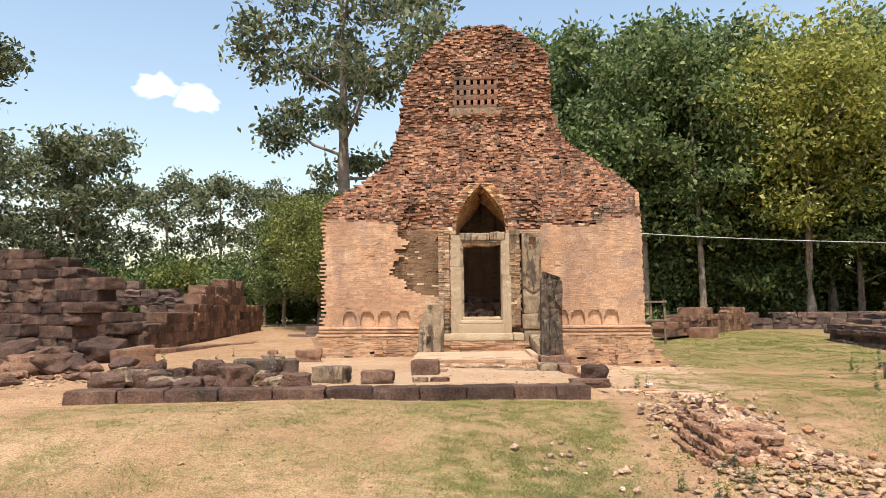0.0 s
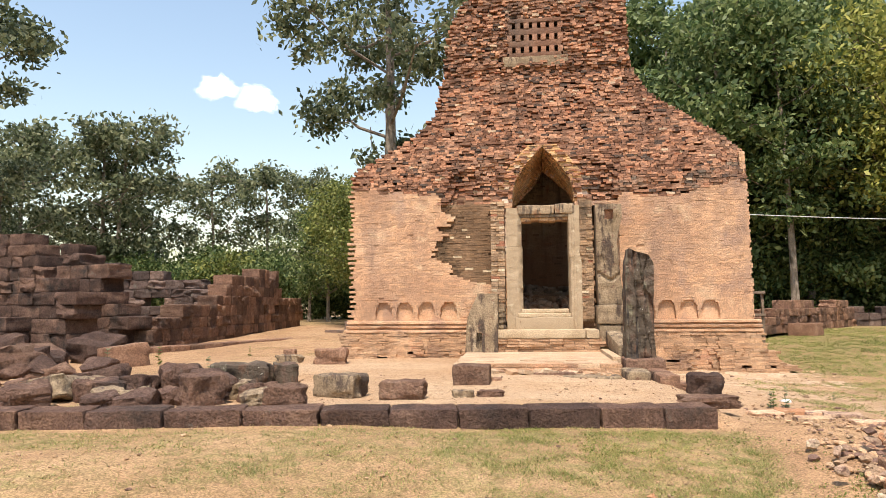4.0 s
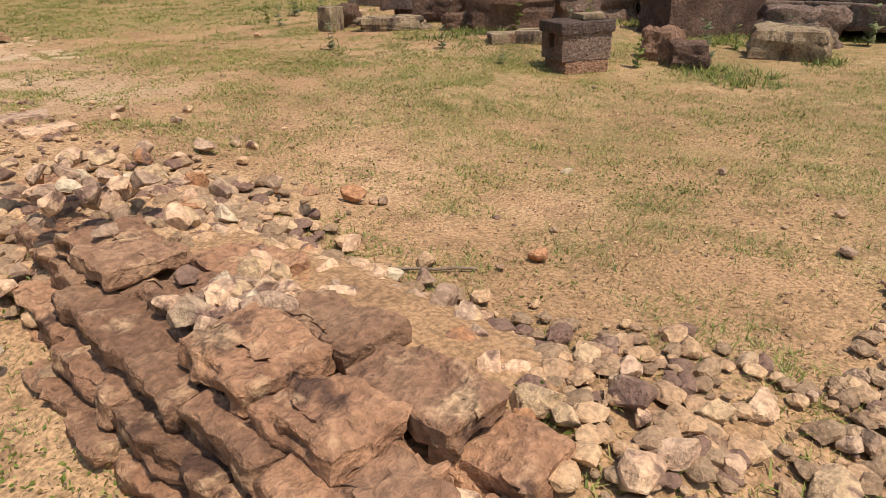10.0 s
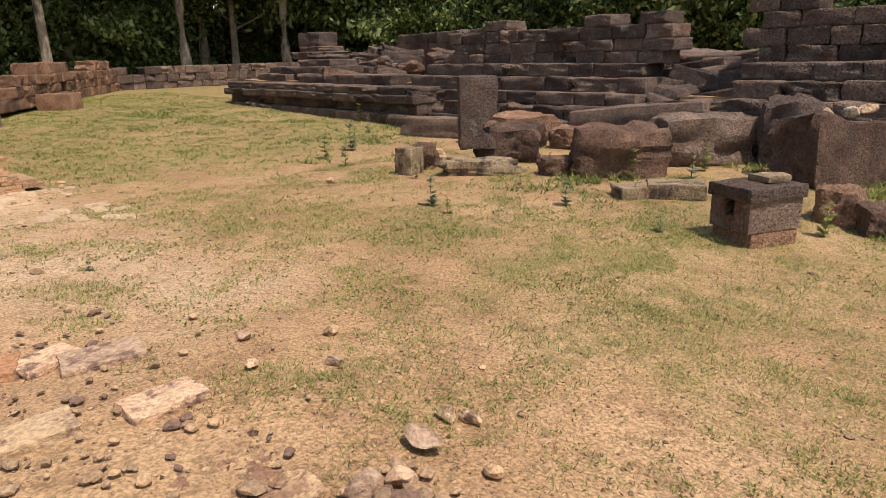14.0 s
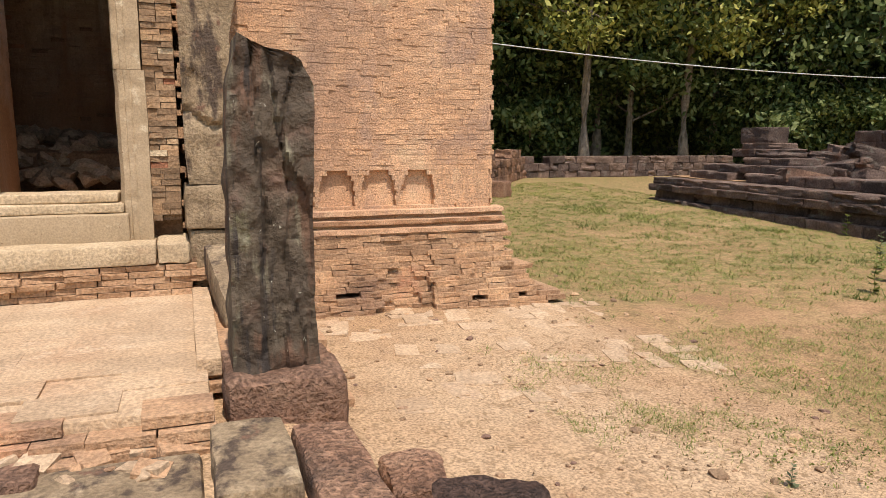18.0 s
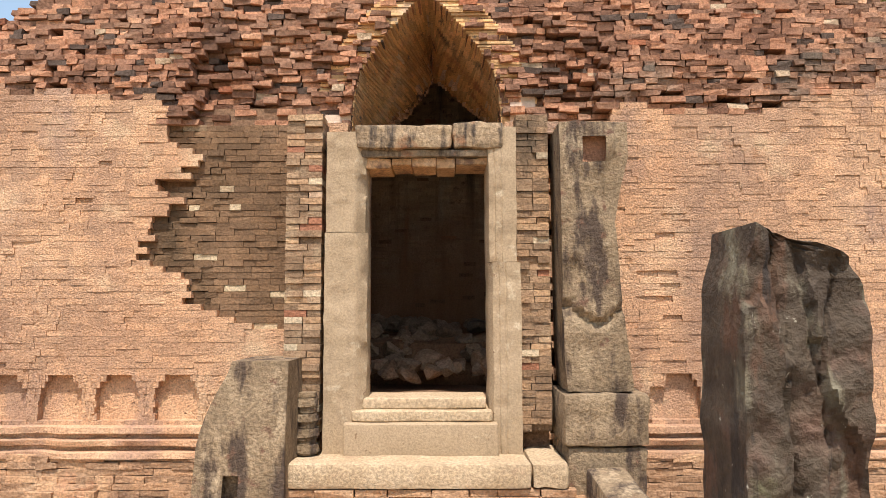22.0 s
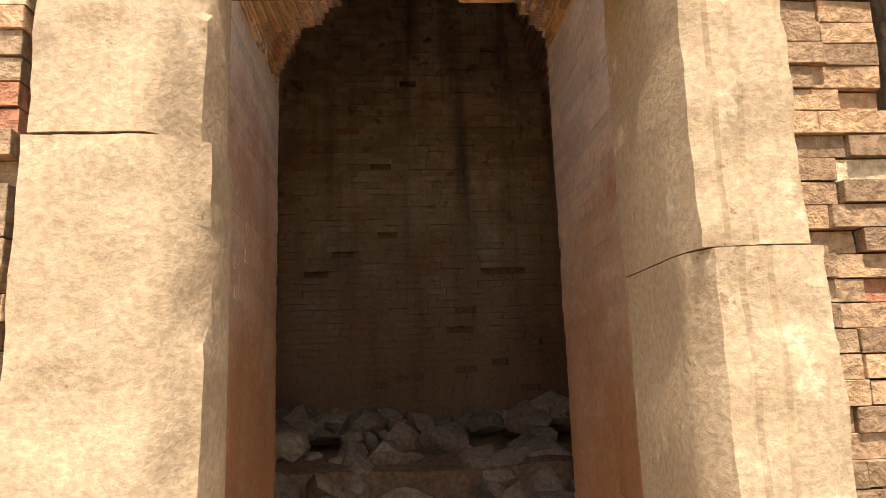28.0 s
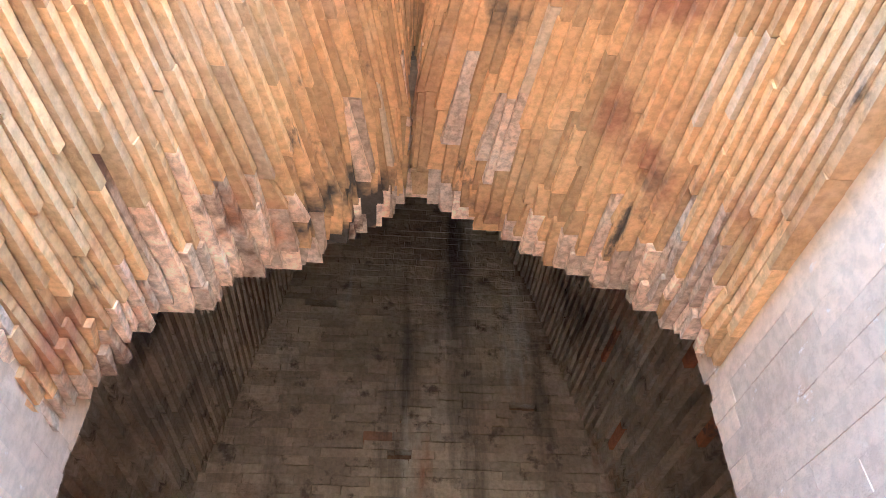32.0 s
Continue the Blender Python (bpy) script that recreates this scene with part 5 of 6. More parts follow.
for i, (off, z, h) in enumerate(((0.0, 0.15, 0.28), (0.14, 0.43, 0.2), (0.02, 0.63, 0.16), (0.1, 0.79, 0.15))):
    plat_run(off, 8.3 - 0.06 * i, 0.9, z, h, 30 + i)
    course_run(plat, (12.05 + off, 8.35 - off), (19.0, 8.9 - off), z, h, 0.7, M_LATERITE_DARK, 40 + i)
for i, (off, ya, yb, z, h) in enumerate(((0.6, 7.8, 2.2, 0.94, 0.2), (0.85, 7.6, 4.6, 1.14, 0.17), (1.1, 7.4, 5.2, 1.31, 0.17), (1.35, 7.2, 5.8, 1.48, 0.18), (1.55, 7.1, 6.3, 1.66, 0.14))):
    plat_run(off, ya, yb, z, h, 50 + i, 0.08, 0.8)
put("block", BLOCKS[3], M_LATERITE_DARK, (13.95, 6.9, 1.98), (0.7, 0.8, 0.36), (0, 0, 6), parent=plat)
for i, (off, z, h) in enumerate(((0.0, 0.15, 0.3), (0.12, 0.45, 0.24), (0.2, 0.69, 0.2), (0.4, 0.89, 0.24), (0.62, 1.13, 0.22))):
    plat_run(off + (0.35 if i < 3 else 0.45), 2.6 - 0.3 * i, -3.4, z, h, 60 + i)
    plat_run(off, -5.1, -15.0, z, h, 70 + i)
part("fill", worn(box_bm(12.4, 24, 1.2, 8.2, -0.2, 0.98), 0, 6, 0.05, 2.0, 1), M_GROUND, plat, "grassy earth fill of the platform")
part("fill", box_bm(12.2, 24, -15.0, 1.19, -0.2, 0.86), M_GROUND, plat)
block_wall("platform_wall", "dark laterite block wall standing on the platform", (12.95, 0.8), (12.75, -3.4), 1.33, [(0, 0.66), (0.5, 0.7), (0.62, 0.7), (0.64, 0.45), (0.69, 0.45), (0.71, 0.75), (1, 0.75)], 0.6, M_LATERITE_DARK, 81, 0.2)
block_wall("platform_wall", "lower laterite wall behind on the platform", (17.4, 7.0), (15.4, 1.6), 0.98, [(0, 1.1), (0.5, 1.2), (1, 1.25)], 0.6, M_LATERITE_DARK, 83, 0.28)
block_wall("platform_wall", "long dark laterite block wall on the platform", (12.75, -5.15), (12.4, -15.0), 1.33, [(0, 0.95), (0.1, 0.78), (1, 0.8)], 0.6, M_LATERITE_DARK, 84, 0.22)
rnd = random.Random(90)
for i in range(24):
    x, y = rnd.uniform(11.7, 14.0), rnd.uniform(-4.95, -3.5)
    k = rnd.uniform(0.4, 0.9)
    put("fallen_block", (ROUND[i % 6] if i % 2 else BLOCKS[i % 8]), M_LATERITE_DARK, (x, y, 0.4 + 0.4 * (x - 11.5)), (k * 1.5, k * 0.8, k * 0.36), (rnd.uniform(-14, 14), rnd.uniform(-14, 14), 90 + rnd.uniform(-30, 30)), None,
        "dark slab tumbled in the broken platform stair", "stone block", "tumbled slabs of the platform stair")
for i in range(24):
    x, y = rnd.uniform(12.6, 15.2), rnd.uniform(2.2, 6.6)
    k = rnd.uniform(0.3, 0.65)
    put("fallen_block", ROUND[i % 6] if i % 2 else BLOCKS[i % 8], M_LATERITE_DARK if i % 3 else M_LATERITE, (x, y, 1.02 + 0.22 * (x - 12.6)), (k * 1.5, k, k * 0.5), (rnd.uniform(-14, 14), rnd.uniform(-14, 14), rnd.uniform(0, 180)), None,
        "rough dark block lying loose on the platform", "stone block", "loose blocks on the platform")
tagged(part("fallen_slab", worn(box_bm(-1.0, 1.0, -0.3, 0.3, -0.14, 0.14), 0.06, 5, 0.03, 3.0, 2), M_LATERITE_DARK), "long grey slab slid down from the platform", "stone slab")
bpy.data.objects["fallen_slab"].matrix_world = pose(11.6, -3.75, 0.62, 0, 6, 100)

EAST = [  # x, y, size, turn, boulder, material, label
    (9.35, -3.05, (0.78, 0.62, 0.52), -60, 1, M_LATERITE, "big rounded reddish laterite boulder"),
    (8.28, -3.42, (0.86, 0.42, 0.2), -48, 1, M_GREY, "flat grey stone lying in the grass"),
    (9.2, -4.75, (1.05, 0.72, 0.64), -45, 1, M_LATERITE, "big rough laterite block among weeds"),
    (10.55, -5.15, (1.25, 0.8, 0.68), -45, 1, M_LATERITE_DARK, "large dark laterite block among weeds"),
    (11.0, -4.0, (0.8, 0.4, 0.3), -45, 1, M_LATERITE_DARK, "long dark stone lying behind the boulders"),
    (10.45, -6.75, (1.25, 0.65, 0.74), -30, 2, M_LATERITE, "huge dark tilted slab of laterite"),
    (7.8, -2.7, (0.28, 0.24, 0.34), 10, 0, M_GREY, "small squared stone stump"),
    (8.2, -2.55, (0.42, 0.34, 0.34), 40, 1, M_LATERITE_RED, "small reddish stone by the upright stump"),
    (8.5, -2.35, (0.4, 0.3, 0.22), 80, 1, M_STONES, "pale broken stone by the upright stump"),
    (8.35, -5.85, (0.55, 0.34, 0.15), -60, 0, M_GREY, "flat pale stone slab among weeds"),
    (8.1, -5.55, (0.4, 0.3, 0.12), -40, 0, M_GREY, "flat pale stone slab among weeds"),
    (8.75, -4.2, (0.4, 0.3, 0.24), -40, 1, M_LATERITE, "low rough stone between the boulders"),
    (8.6, -7.25, (0.4, 0.36, 0.36), 0, 1, M_LATERITE_RED, "round stone beside the box stone"),
    (8.45, -7.6, (0.46, 0.36, 0.28), 30, 1, M_LATERITE, "rough stone beside the box stone"),
    (9.5, -8.2, (0.75, 0.45, 0.36), -75, 1, M_GREY, "pale boulder in the green weeds"),
    (10.7, -7.9, (0.9, 0.6, 0.5), -75, 1, M_LATERITE_DARK, "dark boulder under the platform wall"),
    (10.9, -6.1, (0.7, 0.6, 0.9), 10, 1, M_LATERITE_DARK, "rounded dark boulder behind the big slab"),
    (11.0, -2.0, (1.0, 0.7, 0.5), -20, 1, M_LATERITE_RED, "heap of reddish laterite lumps"),
    (10.3, -2.5, (0.9, 0.7, 0.45), 20, 1, M_LATERITE, "heap of reddish laterite lumps"),
    (10.5, -1.6, (0.7, 0.5, 0.4), 60, 1, M_LATERITE, "rough laterite block in the dry grass"),
    (10.85, -0.35, (1.3, 0.42, 0.34), 105, 0, M_LATERITE_DARK, "long dark kerb stone before the platform"),
    (10.9, -3.0, (0.6, 0.45, 0.35), 10, 1, M_LATERITE_RED, "small reddish block before the platform"),
    (10.9, -4.0, (0.7, 0.5, 0.36), 60, 1, M_LATERITE, "dark block before the platform"),
    (8.4, 10.3, (0.9, 0.5, 0.42), -50, 0, M_LATERITE_RED, "square laterite block near the boundary wall"),
]
for x, y, size, turn, kind_, mt, lab in EAST:
    mesh = (ROUND[int(abs(x * 7)) % 6] if kind_ == 1 else ROUGH[int(abs(x * 7)) % 8]) if kind_ else BLOCKS[int(abs(x * 7)) % 8]
    rest_block("boulder" if kind_ else "stone_block", x, y, size, turn, mesh, mt, lab, "boulder" if kind_ else "stone block", sink=0.14 if kind_ else 0.05, tilt=(-8, 7) if kind_ == 2 else (0, 0))

# upright stump, broken away on one side near its foot
stump = thing("stone_stump", "broken dark upright stone stump in the grass", "stone stump", at=(8.95, -2.82, 0.36))
stump.rotation_euler = (0, 0, radians(-46))
bm = worn(box_bm(-0.24, 0.24, -0.22, 0.22, 0.0, 0.92), 0.03, 7, 0.02, 4.2, 4)
for v in bm.verts:
    cut = 0.2 * smooth01(1 - abs(v.co.z - 0.28) / 0.2)
    if v.co.x > 0:
        v.co.x -= cut * (v.co.x / 0.24)
part("shaft", bm, M_LATERITE_DARK, stump)
# box-shaped hollow stone on its plinth
boxs = thing("hollow_box_stone", "dark stone box with a square hole on a plinth", "box stone", at=(7.5, -6.9, 0))
boxs.rotation_euler, boxs.scale = (0, 0, radians(-26)), (0.57, 0.57, 0.74)
part("plinth", worn(box_bm(-0.4, 0.44, -0.36, 0.38, 0.08, 0.27), 0.05, 5, 0.02, 5), M_LATERITE_RED, boxs)
bm = bmesh.new()
for (x0, x1, y0, y1, z0, z1) in ((-0.46, 0.46, -0.36, 0.36, 0.27, 0.42), (-0.46, 0.46, -0.36, -0.08, 0.42, 0.6), (-0.46, 0.46, 0.1, 0.36, 0.42, 0.6), (-0.2, 0.46, -0.08, 0.1, 0.42, 0.6)):
    o = box_bm(x0, x1, y0, y1, z0, z1)
    me = bpy.data.meshes.new("t")
    o.to_mesh(me)
    o.free()
    bm.from_mesh(me)
    bpy.data.meshes.remove(me)
part("body", bm, M_LATERITE_DARK, boxs)
part("lid", worn(box_bm(-0.5, 0.5, -0.4, 0.4, 0.6, 0.74), 0.02, 5, 0.012, 2), M_LATERITE_DARK, boxs)
part("top_stone", worn(box_bm(0.0, 0.42, -0.18, 0.2, 0.74, 0.82), 0.03, 3, 0.015, 3), M_GREY, boxs, "flat pale stone laid on the lid")
for i, (x, y, z) in enumerate(((10.2, -6.65, 0.86), (10.42, -6.8, 0.87), (10.68, -6.92, 0.87))):
    put("stone", ROCKS[i], M_STONES, (x, y, z), (0.3, 0.22, 0.14), (0, 0, i * 50), None, "pale stone placed on the big dark slab", "stone", "stones laid on the dark slab")

# boundary walls at the back
block_wall("boundary_wall", "low reddish laterite boundary wall", (6.6, 9.3), (12.8, 17.6), 0.5, [(0, 0.6), (0.25, 0.95), (0.5, 0.9), (1, 0.95)], 0.6, M_LATERITE_RED, 95, 0.26)
block_wall("boundary_wall", "low dark laterite boundary wall under the trees", (12.9, 17.4), (22.0, 17.0), 0.5, [(0, 0.7), (0.4, 0.85), (0.5, 0.95), (1, 0.8)], 0.6, M_LATERITE_DARK, 96, 0.26)
fence = thing("wooden_fence", "small weathered wooden rail fence beside the tower", "fence")
for x in (5.75, 6.2):
    part("post", worn(box_bm(x - 0.035, x + 0.035, 7.26, 7.34, 0.3, 1.8), 0.01, 2, 0.01, x), M_WOOD, fence)
for zz in (1.1, 1.72):
    part("rail", worn(box_bm(5.3, 6.26, 7.2, 7.255, zz, zz + 0.07), 0.01, 2, 0.01, zz), M_WOOD, fence)

# overhead cable
cu = bpy.data.curves.new("cable", "CURVE")
cu.dimensions, cu.bevel_depth, cu.bevel_resolution = "3D", 0.014, 2
sp = cu.splines.new("POLY")
pts = [(-4 + 40 * k / 40, 10.0) for k in range(41)]
sp.points.add(len(pts) - 1)
for p, (x, y) in zip(sp.points, pts):
    p.co = (x, y, 3.82 + 0.0026 * (x - 20.5) ** 2, 1)
cable = tagged(link_mesh("overhead_cable", cu, M_CABLE), "thin pale cable strung above the lawn", "cable")

# ---- rubble bank ----
bank = thing("footing_wall", "low excavated wall footing of stepped reddish laterite blocks", "wall footing")
rnd = random.Random(33)


def footing_block(x0, x1, y0, y1, z0, z1, seed, name="block"):
    bm = worn(box_bm(x0, x1, y0, y1, z0, z1), min(0.009, (z1 - z0) * 0.12), max(8, int((y1 - y0) / 0.024)), 0.014, seed, 11.0, 1)
    for v in bm.verts:
        c = v.co
        v.co.x += 0.03 * n3(0, c.y, seed, 2.5) + 0.012 * n3(c.x, c.y * 4, c.z * 2, 5)
        k_ = smooth01((n3(c.x, c.y, c.z * 2 + seed, 6.0) - 0.05) * 7) * 0.022
        v.co.x += k_ * (1 if c.x < (x0 + x1) / 2 else -1)
        v.co.z += 0.013 * n3(c.x, c.y, seed, 2.0) - k_ * 0.4 + 0.014 * n3(c.x, c.y, c.z, 26)
    return part(name, bm, M_FOOTING, bank)


def footing_x(y):
    """How far the footing's face swings east along its length."""
    return 0.24 * smooth01((y + 9.2) / 2.2)


for k, (xo, z, h, ya, yb, w) in enumerate(((1.99, 0.04, 0.13, -10.0, -8.6, 0.3), (2.05, 0.172, 0.085, -10.06, -8.0, 0.3), (2.13, 0.26, 0.08, -10.02, -7.6, 0.3))):
    y = ya
    while y < yb:
        ln = rnd.uniform(0.24, 0.6)
        x0 = xo + footing_x(y + ln / 2) + rnd.uniform(-0.025, 0.03)
        footing_block(x0, x0 + w, y, y + ln - 0.014, z, z + h * rnd.uniform(0.92, 1.0), k * 9 + y)
        y += ln
# broken stones of the near end and the capping slabs
for x0, x1, y0, y1, z0, z1 in ((2.1, 2.28, -10.2, -10.05, 0.1, 0.25), (2.27, 2.46, -10.26, -10.08, 0.12, 0.27), (2.16, 2.36, -10.12, -9.9, 0.26, 0.345), (2.44, 2.64, -10.16, -9.92, 0.16, 0.32),
                               (2.2, 2.42, -9.9, -9.62, 0.342, 0.41), (2.42, 2.62, -10.0, -9.66, 0.33, 0.4), (2.18, 2.44, -9.6, -9.26, 0.345, 0.425), (2.45, 2.66, -9.63, -9.3, 0.34, 0.41),
                               (2.3, 2.54, -9.1, -8.8, 0.3, 0.36), (2.54, 2.8, -9.0, -8.7, 0.29, 0.35), (2.26, 2.56, -8.72, -8.3, 0.335, 0.4), 
                               (2.46, 2.72, -7.3, -6.95, 0.24, 0.31), (2.75, 3.0, -7.2, -6.8, 0.24, 0.3), (2.5, 2.8, -6.9, -6.5, 0.24, 0.3), (2.84, 3.1, -6.75, -6.35, 0.23, 0.29)):
    footing_block(x0, x1, y0, y1, z0, z1, x0 * 7 + y0, "slab")
bm = worn(box_bm(2.3, 2.98, -10.0, -6.2, -0.1, 0.29), 0.12, 8, 0.05, 4.0, 2)
part("earth_bank", bm, M_GROUND, bank, "sandy earth packed behind the footing")


def bank_height(x, y):
    """Top of the rubble spread round the footing."""
    return height(x, y) + 0.012


count = 0
for i in range(6000):
    if count >= 298:
        break
    pick = rnd.random()
    if pick < 0.5:
        y = rnd.uniform(-11.5, -9.95)
        x = 2.12 + (1.9 if y < -10.4 else 1.1) * rnd.random() ** 1.25
        if n3(x, y, 4.0, 1.6) < -0.12 and rnd.random() < 0.8:
            continue
        k = 0.045 + 0.09 * rnd.random() ** 1.4 + (0.055 if rnd.random() < 0.1 else 0)
    elif pick < 0.78:
        if rnd.random() < 0.6:
            y, x = rnd.uniform(-10.15, -8.0), rnd.gauss(2.93, 0.14)
        else:
            y, x = rnd.gauss(-9.15, 0.1), rnd.uniform(2.3, 2.8)
        k = rnd.uniform(0.06, 0.12)
    else:
        y = rnd.gauss(-7.95, 0.27)
        x = rnd.gauss(2.68, 0.24) if rnd.random() < 0.85 else rnd.uniform(1.9, 2.2)
        k = rnd.uniform(0.06, 0.13)
    zt = 0.37 if (2.25 < x < 2.66 and -9.9 < y < -7.4) else max(bank_height(x, y), 0.25 if 2.4 < x < 2.98 and -9.95 < y < -6.3 else -1)
    put("stone", ROCKS[count % 14], M_STONES, (x, y, zt + k * 0.2 + (0.1 * rnd.random() if pick >= 0.78 else 0)), (k * rnd.uniform(1.2, 1.9), k * rnd.uniform(1.0, 1.3), k * rnd.uniform(0.7, 1.1)), (rnd.uniform(-25, 25), rnd.uniform(-25, 25), rnd.uniform(0, 360)), None,
        "broken angular sandstone rubble stone lying in the bank", "stone", "rubble stones round the footing")
    count += 1
# small rubble and gravel, past counting
vs, fs = [], []
base = [(np.array([v.co[:] for v in m.vertices]), [tuple(p.vertices) for p in m.polygons]) for m in PEBBLES]


def pebble(x, y, z, k):
    bv, bf = base[rnd.randrange(8)]
    a = rnd.uniform(0, 6.28)
    sc = np.array([k * rnd.uniform(1, 1.4), k, k * 0.6])
    v = bv * sc
    c, s_ = math.cos(a), math.sin(a)
    v = np.stack([v[:, 0] * c - v[:, 1] * s_ + x, v[:, 0] * s_ + v[:, 1] * c + y, v[:, 2] + z], 1)
    o = len(vs)
    vs.extend(v.tolist())
    fs.extend([tuple(i + o for i in f) for f in bf])


for i in range(5200):
    j = i % 8
    if j < 4:
        y = rnd.gauss(-10.75, 0.55)
        x = 2.0 + rnd.random() ** 1.2 * (1.5 if y > -10.4 else 2.6)
        k = 0.02 + 0.075 * rnd.random() ** 1.5
        if n3(x, y, 4.0, 1.6) < -0.05 and rnd.random() < 0.6:
            continue
    elif j == 4:
        if i % 16 < 8:
            y, x = rnd.uniform(-10.0, -7.9), rnd.gauss(2.96, 0.15)
            k = rnd.uniform(0.04, 0.11)
        else:
            y, x = rnd.uniform(-9.8, -4.8), 2.1 + abs(rnd.gauss(0, 0.6))
            k = rnd.uniform(0.02, 0.06)
    else:
        y, x = rnd.gauss(-7.95, 0.27), rnd.gauss(2.68, 0.24)
        k = rnd.uniform(0.035, 0.11)
    top_ = max(bank_height(x, y), 0.25 if 2.4 < x < 2.98 and -9.95 < y < -6.3 else -1) + (0.09 * rnd.random() * smooth01(1.3 - math.hypot((x - 2.68) / 0.35, (y + 7.95) / 0.45)) if j > 4 else 0)
    pebble(x, y, top_ + k * 0.14, k)
for i in range(1200):
    x, y = rnd.uniform(-4, 7.5), rnd.uniform(-12.5, -3.5)
    k = abs(rnd.gauss(0, 0.016)) + 0.01
    pebble(x, y, height(x, y) + k * 0.15, k)
grit = [(np.array([v.co[:] for v in m.vertices]), [tuple(p.vertices) for p in m.polygons]) for m in GRIT]
base_keep, base = base, grit * 2
for i in range(14000):
    x, y = (rnd.uniform(0, 5.5), rnd.uniform(-12.5, -6)) if i % 3 else (rnd.uniform(-5, 7), rnd.uniform(-9, 0))
    if -1.5 < x < 1.2 and y > -3.2:
        continue
    k = abs(rnd.gauss(0, 0.007)) + 0.006
    pebble(x, y, height(x, y) + k * 0.2, k)
base = base_keep
for i in range(260):
    x, y = rnd.uniform(1.6, 5.2), rnd.uniform(-4, 1.5)
    k = abs(rnd.gauss(0, 0.03)) + 0.015
    pebble(x, y, height(x, y) + k * 0.1, k)
for i in range(300):
    x, y = rnd.gauss(-8, 1.6), rnd.gauss(-5, 0.9)
    k = rnd.uniform(0.03, 0.1)
    pebble(x, y, height(x, y) + k * 0.15, k)
gme = from_arrays("gravel", vs, fs)
tagged(link_mesh("gravel", gme, M_GRAVEL), "small rubble and gravel strewn over the sand", "gravel", kind="stuff")
# single stones lying about
LONE = ((1.25, -9.83, 0.13), (1.14, -9.92, 0.08), (0.76, -8.96, 0.08), (0.68, -9.0, 0.06), (1.04, -9.11, 0.07), (0.98, -9.05, 0.05), (0.73, -9.35, 0.09), (0.62, -9.4, 0.09), (0.81, -9.37, 0.08), (0.84, -9.2, 0.06), (0.27, -9.24, 0.11),
        (0.53, -9.81, 0.07), (1.22, -10.46, 0.11), (1.1, -10.42, 0.08), (0.56, -8.64, 0.06), (0.91, -9.62, 0.08), (0.88, -9.9, 0.05), (1.8, -10.25, 0.1), (1.69, -10.5, 0.09), (1.84, -8.58, 0.1), (1.55, -9.77, 0.09), (1.62, -9.2, 0.07),
        (3.15, -8.97, 0.14), (3.24, -8.66, 0.12), (3.73, -8.13, 0.08), (3.71, -8.26, 0.07), (3.89, -6.08, 0.1), (3.49, -5.92, 0.08), (3.68, -7.07, 0.11), (3.74, -7.15, 0.09), (3.64, -8.21, 0.14), (3.75, -8.28, 0.08), (3.42, -7.19, 0.16),
        (3.2, -7.3, 0.12), (3.64, -6.41, 0.1), (3.32, -6.26, 0.09), (4.65, -10.15, 0.09), (4.9, -8.6, 0.07), (3.8, -9.2, 0.1), (5.4, -9.3, 0.08), (5.1, -10.0, 0.08), (6.78, -2.44, 0.12))
for i, (x, y, k) in enumerate(LONE):
    rest_block("stone", x, y, (k * 1.4, k, k * 0.75), i * 47, ROCKS[i % 14], M_STONES, "single pale stone lying on the grass", "stone", "single stones on the ground", 0.14)
for i, (x, y) in enumerate(((2.77, -5.42), (2.53, -5.33), (2.95, -5.6), (2.9, -6.3), (2.45, -6.2), (2.2, -5.6))):
    rest_block("flat_slab", x, y, (rnd.uniform(0.2, 0.36), rnd.uniform(0.16, 0.26), 0.07), rnd.uniform(-30, 30), BLOCKS[i % 8], M_STONES, "flat worn stone slab set level in the sand", "stone slab", "flat slabs in the sand", 0.4)

# rubble on the chamber floor
rnd = random.Random(44)
for i in range(150):
    x, y = rnd.uniform(-1.1, 1.55), rnd.uniform(1.95, 3.7)
    up = 0.62 * smooth01((y - 1.5) / 1.7) * (0.8 + 0.2 * abs(x - 0.2))
    k = rnd.uniform(0.18, 0.38)
    put("rubble_stone", ROCKS[i % 14], M_DUSTY, (x, y, 1.22 + up + k * 0.2), (k * 1.2, k, k * 0.75), (rnd.uniform(-20, 20), rnd.uniform(-20, 20), rnd.uniform(0, 360)), None,
        "dusty broken stone heaped on the chamber floor", "stone", "rubble in the chamber")
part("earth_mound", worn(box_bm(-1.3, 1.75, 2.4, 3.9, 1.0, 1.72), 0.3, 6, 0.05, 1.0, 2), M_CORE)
tagged(bpy.data.objects["earth_mound"], "dusty mound of earth under the chamber rubble", "earth mound")

# litter
tagged(part("paper_scrap", worn(box_bm(2.73, 2.84, -4.47, -4.37, height(2.78, -4.42) + 0.005, height(2.78, -4.42) + 0.03), 0.008, 2, 0.02, 2, 20), M_LITTER), "crumpled scrap of white paper on the sand", "litter")
bm = bmesh.new()
bmesh.ops.create_cone(bm, cap_ends=True, segments=16, radius1=0.016, radius2=0.014, depth=0.014)
cap_ob = tagged(part("bottle_cap", bm, M_BLUE), "small blue bottle cap on the sand", "bottle cap")
cap_ob.location = (3.13, -8.68, height(3.13, -8.68) + 0.01)
STICK_A, STICK_B = (3.1, -8.81), (3.48, -9.15)
cu = bpy.data.curves.new("stick", "CURVE")
cu.dimensions, cu.bevel_depth, cu.bevel_resolution = "3D", 0.006, 1
sp = cu.splines.new("POLY")
sp.points.add(6)
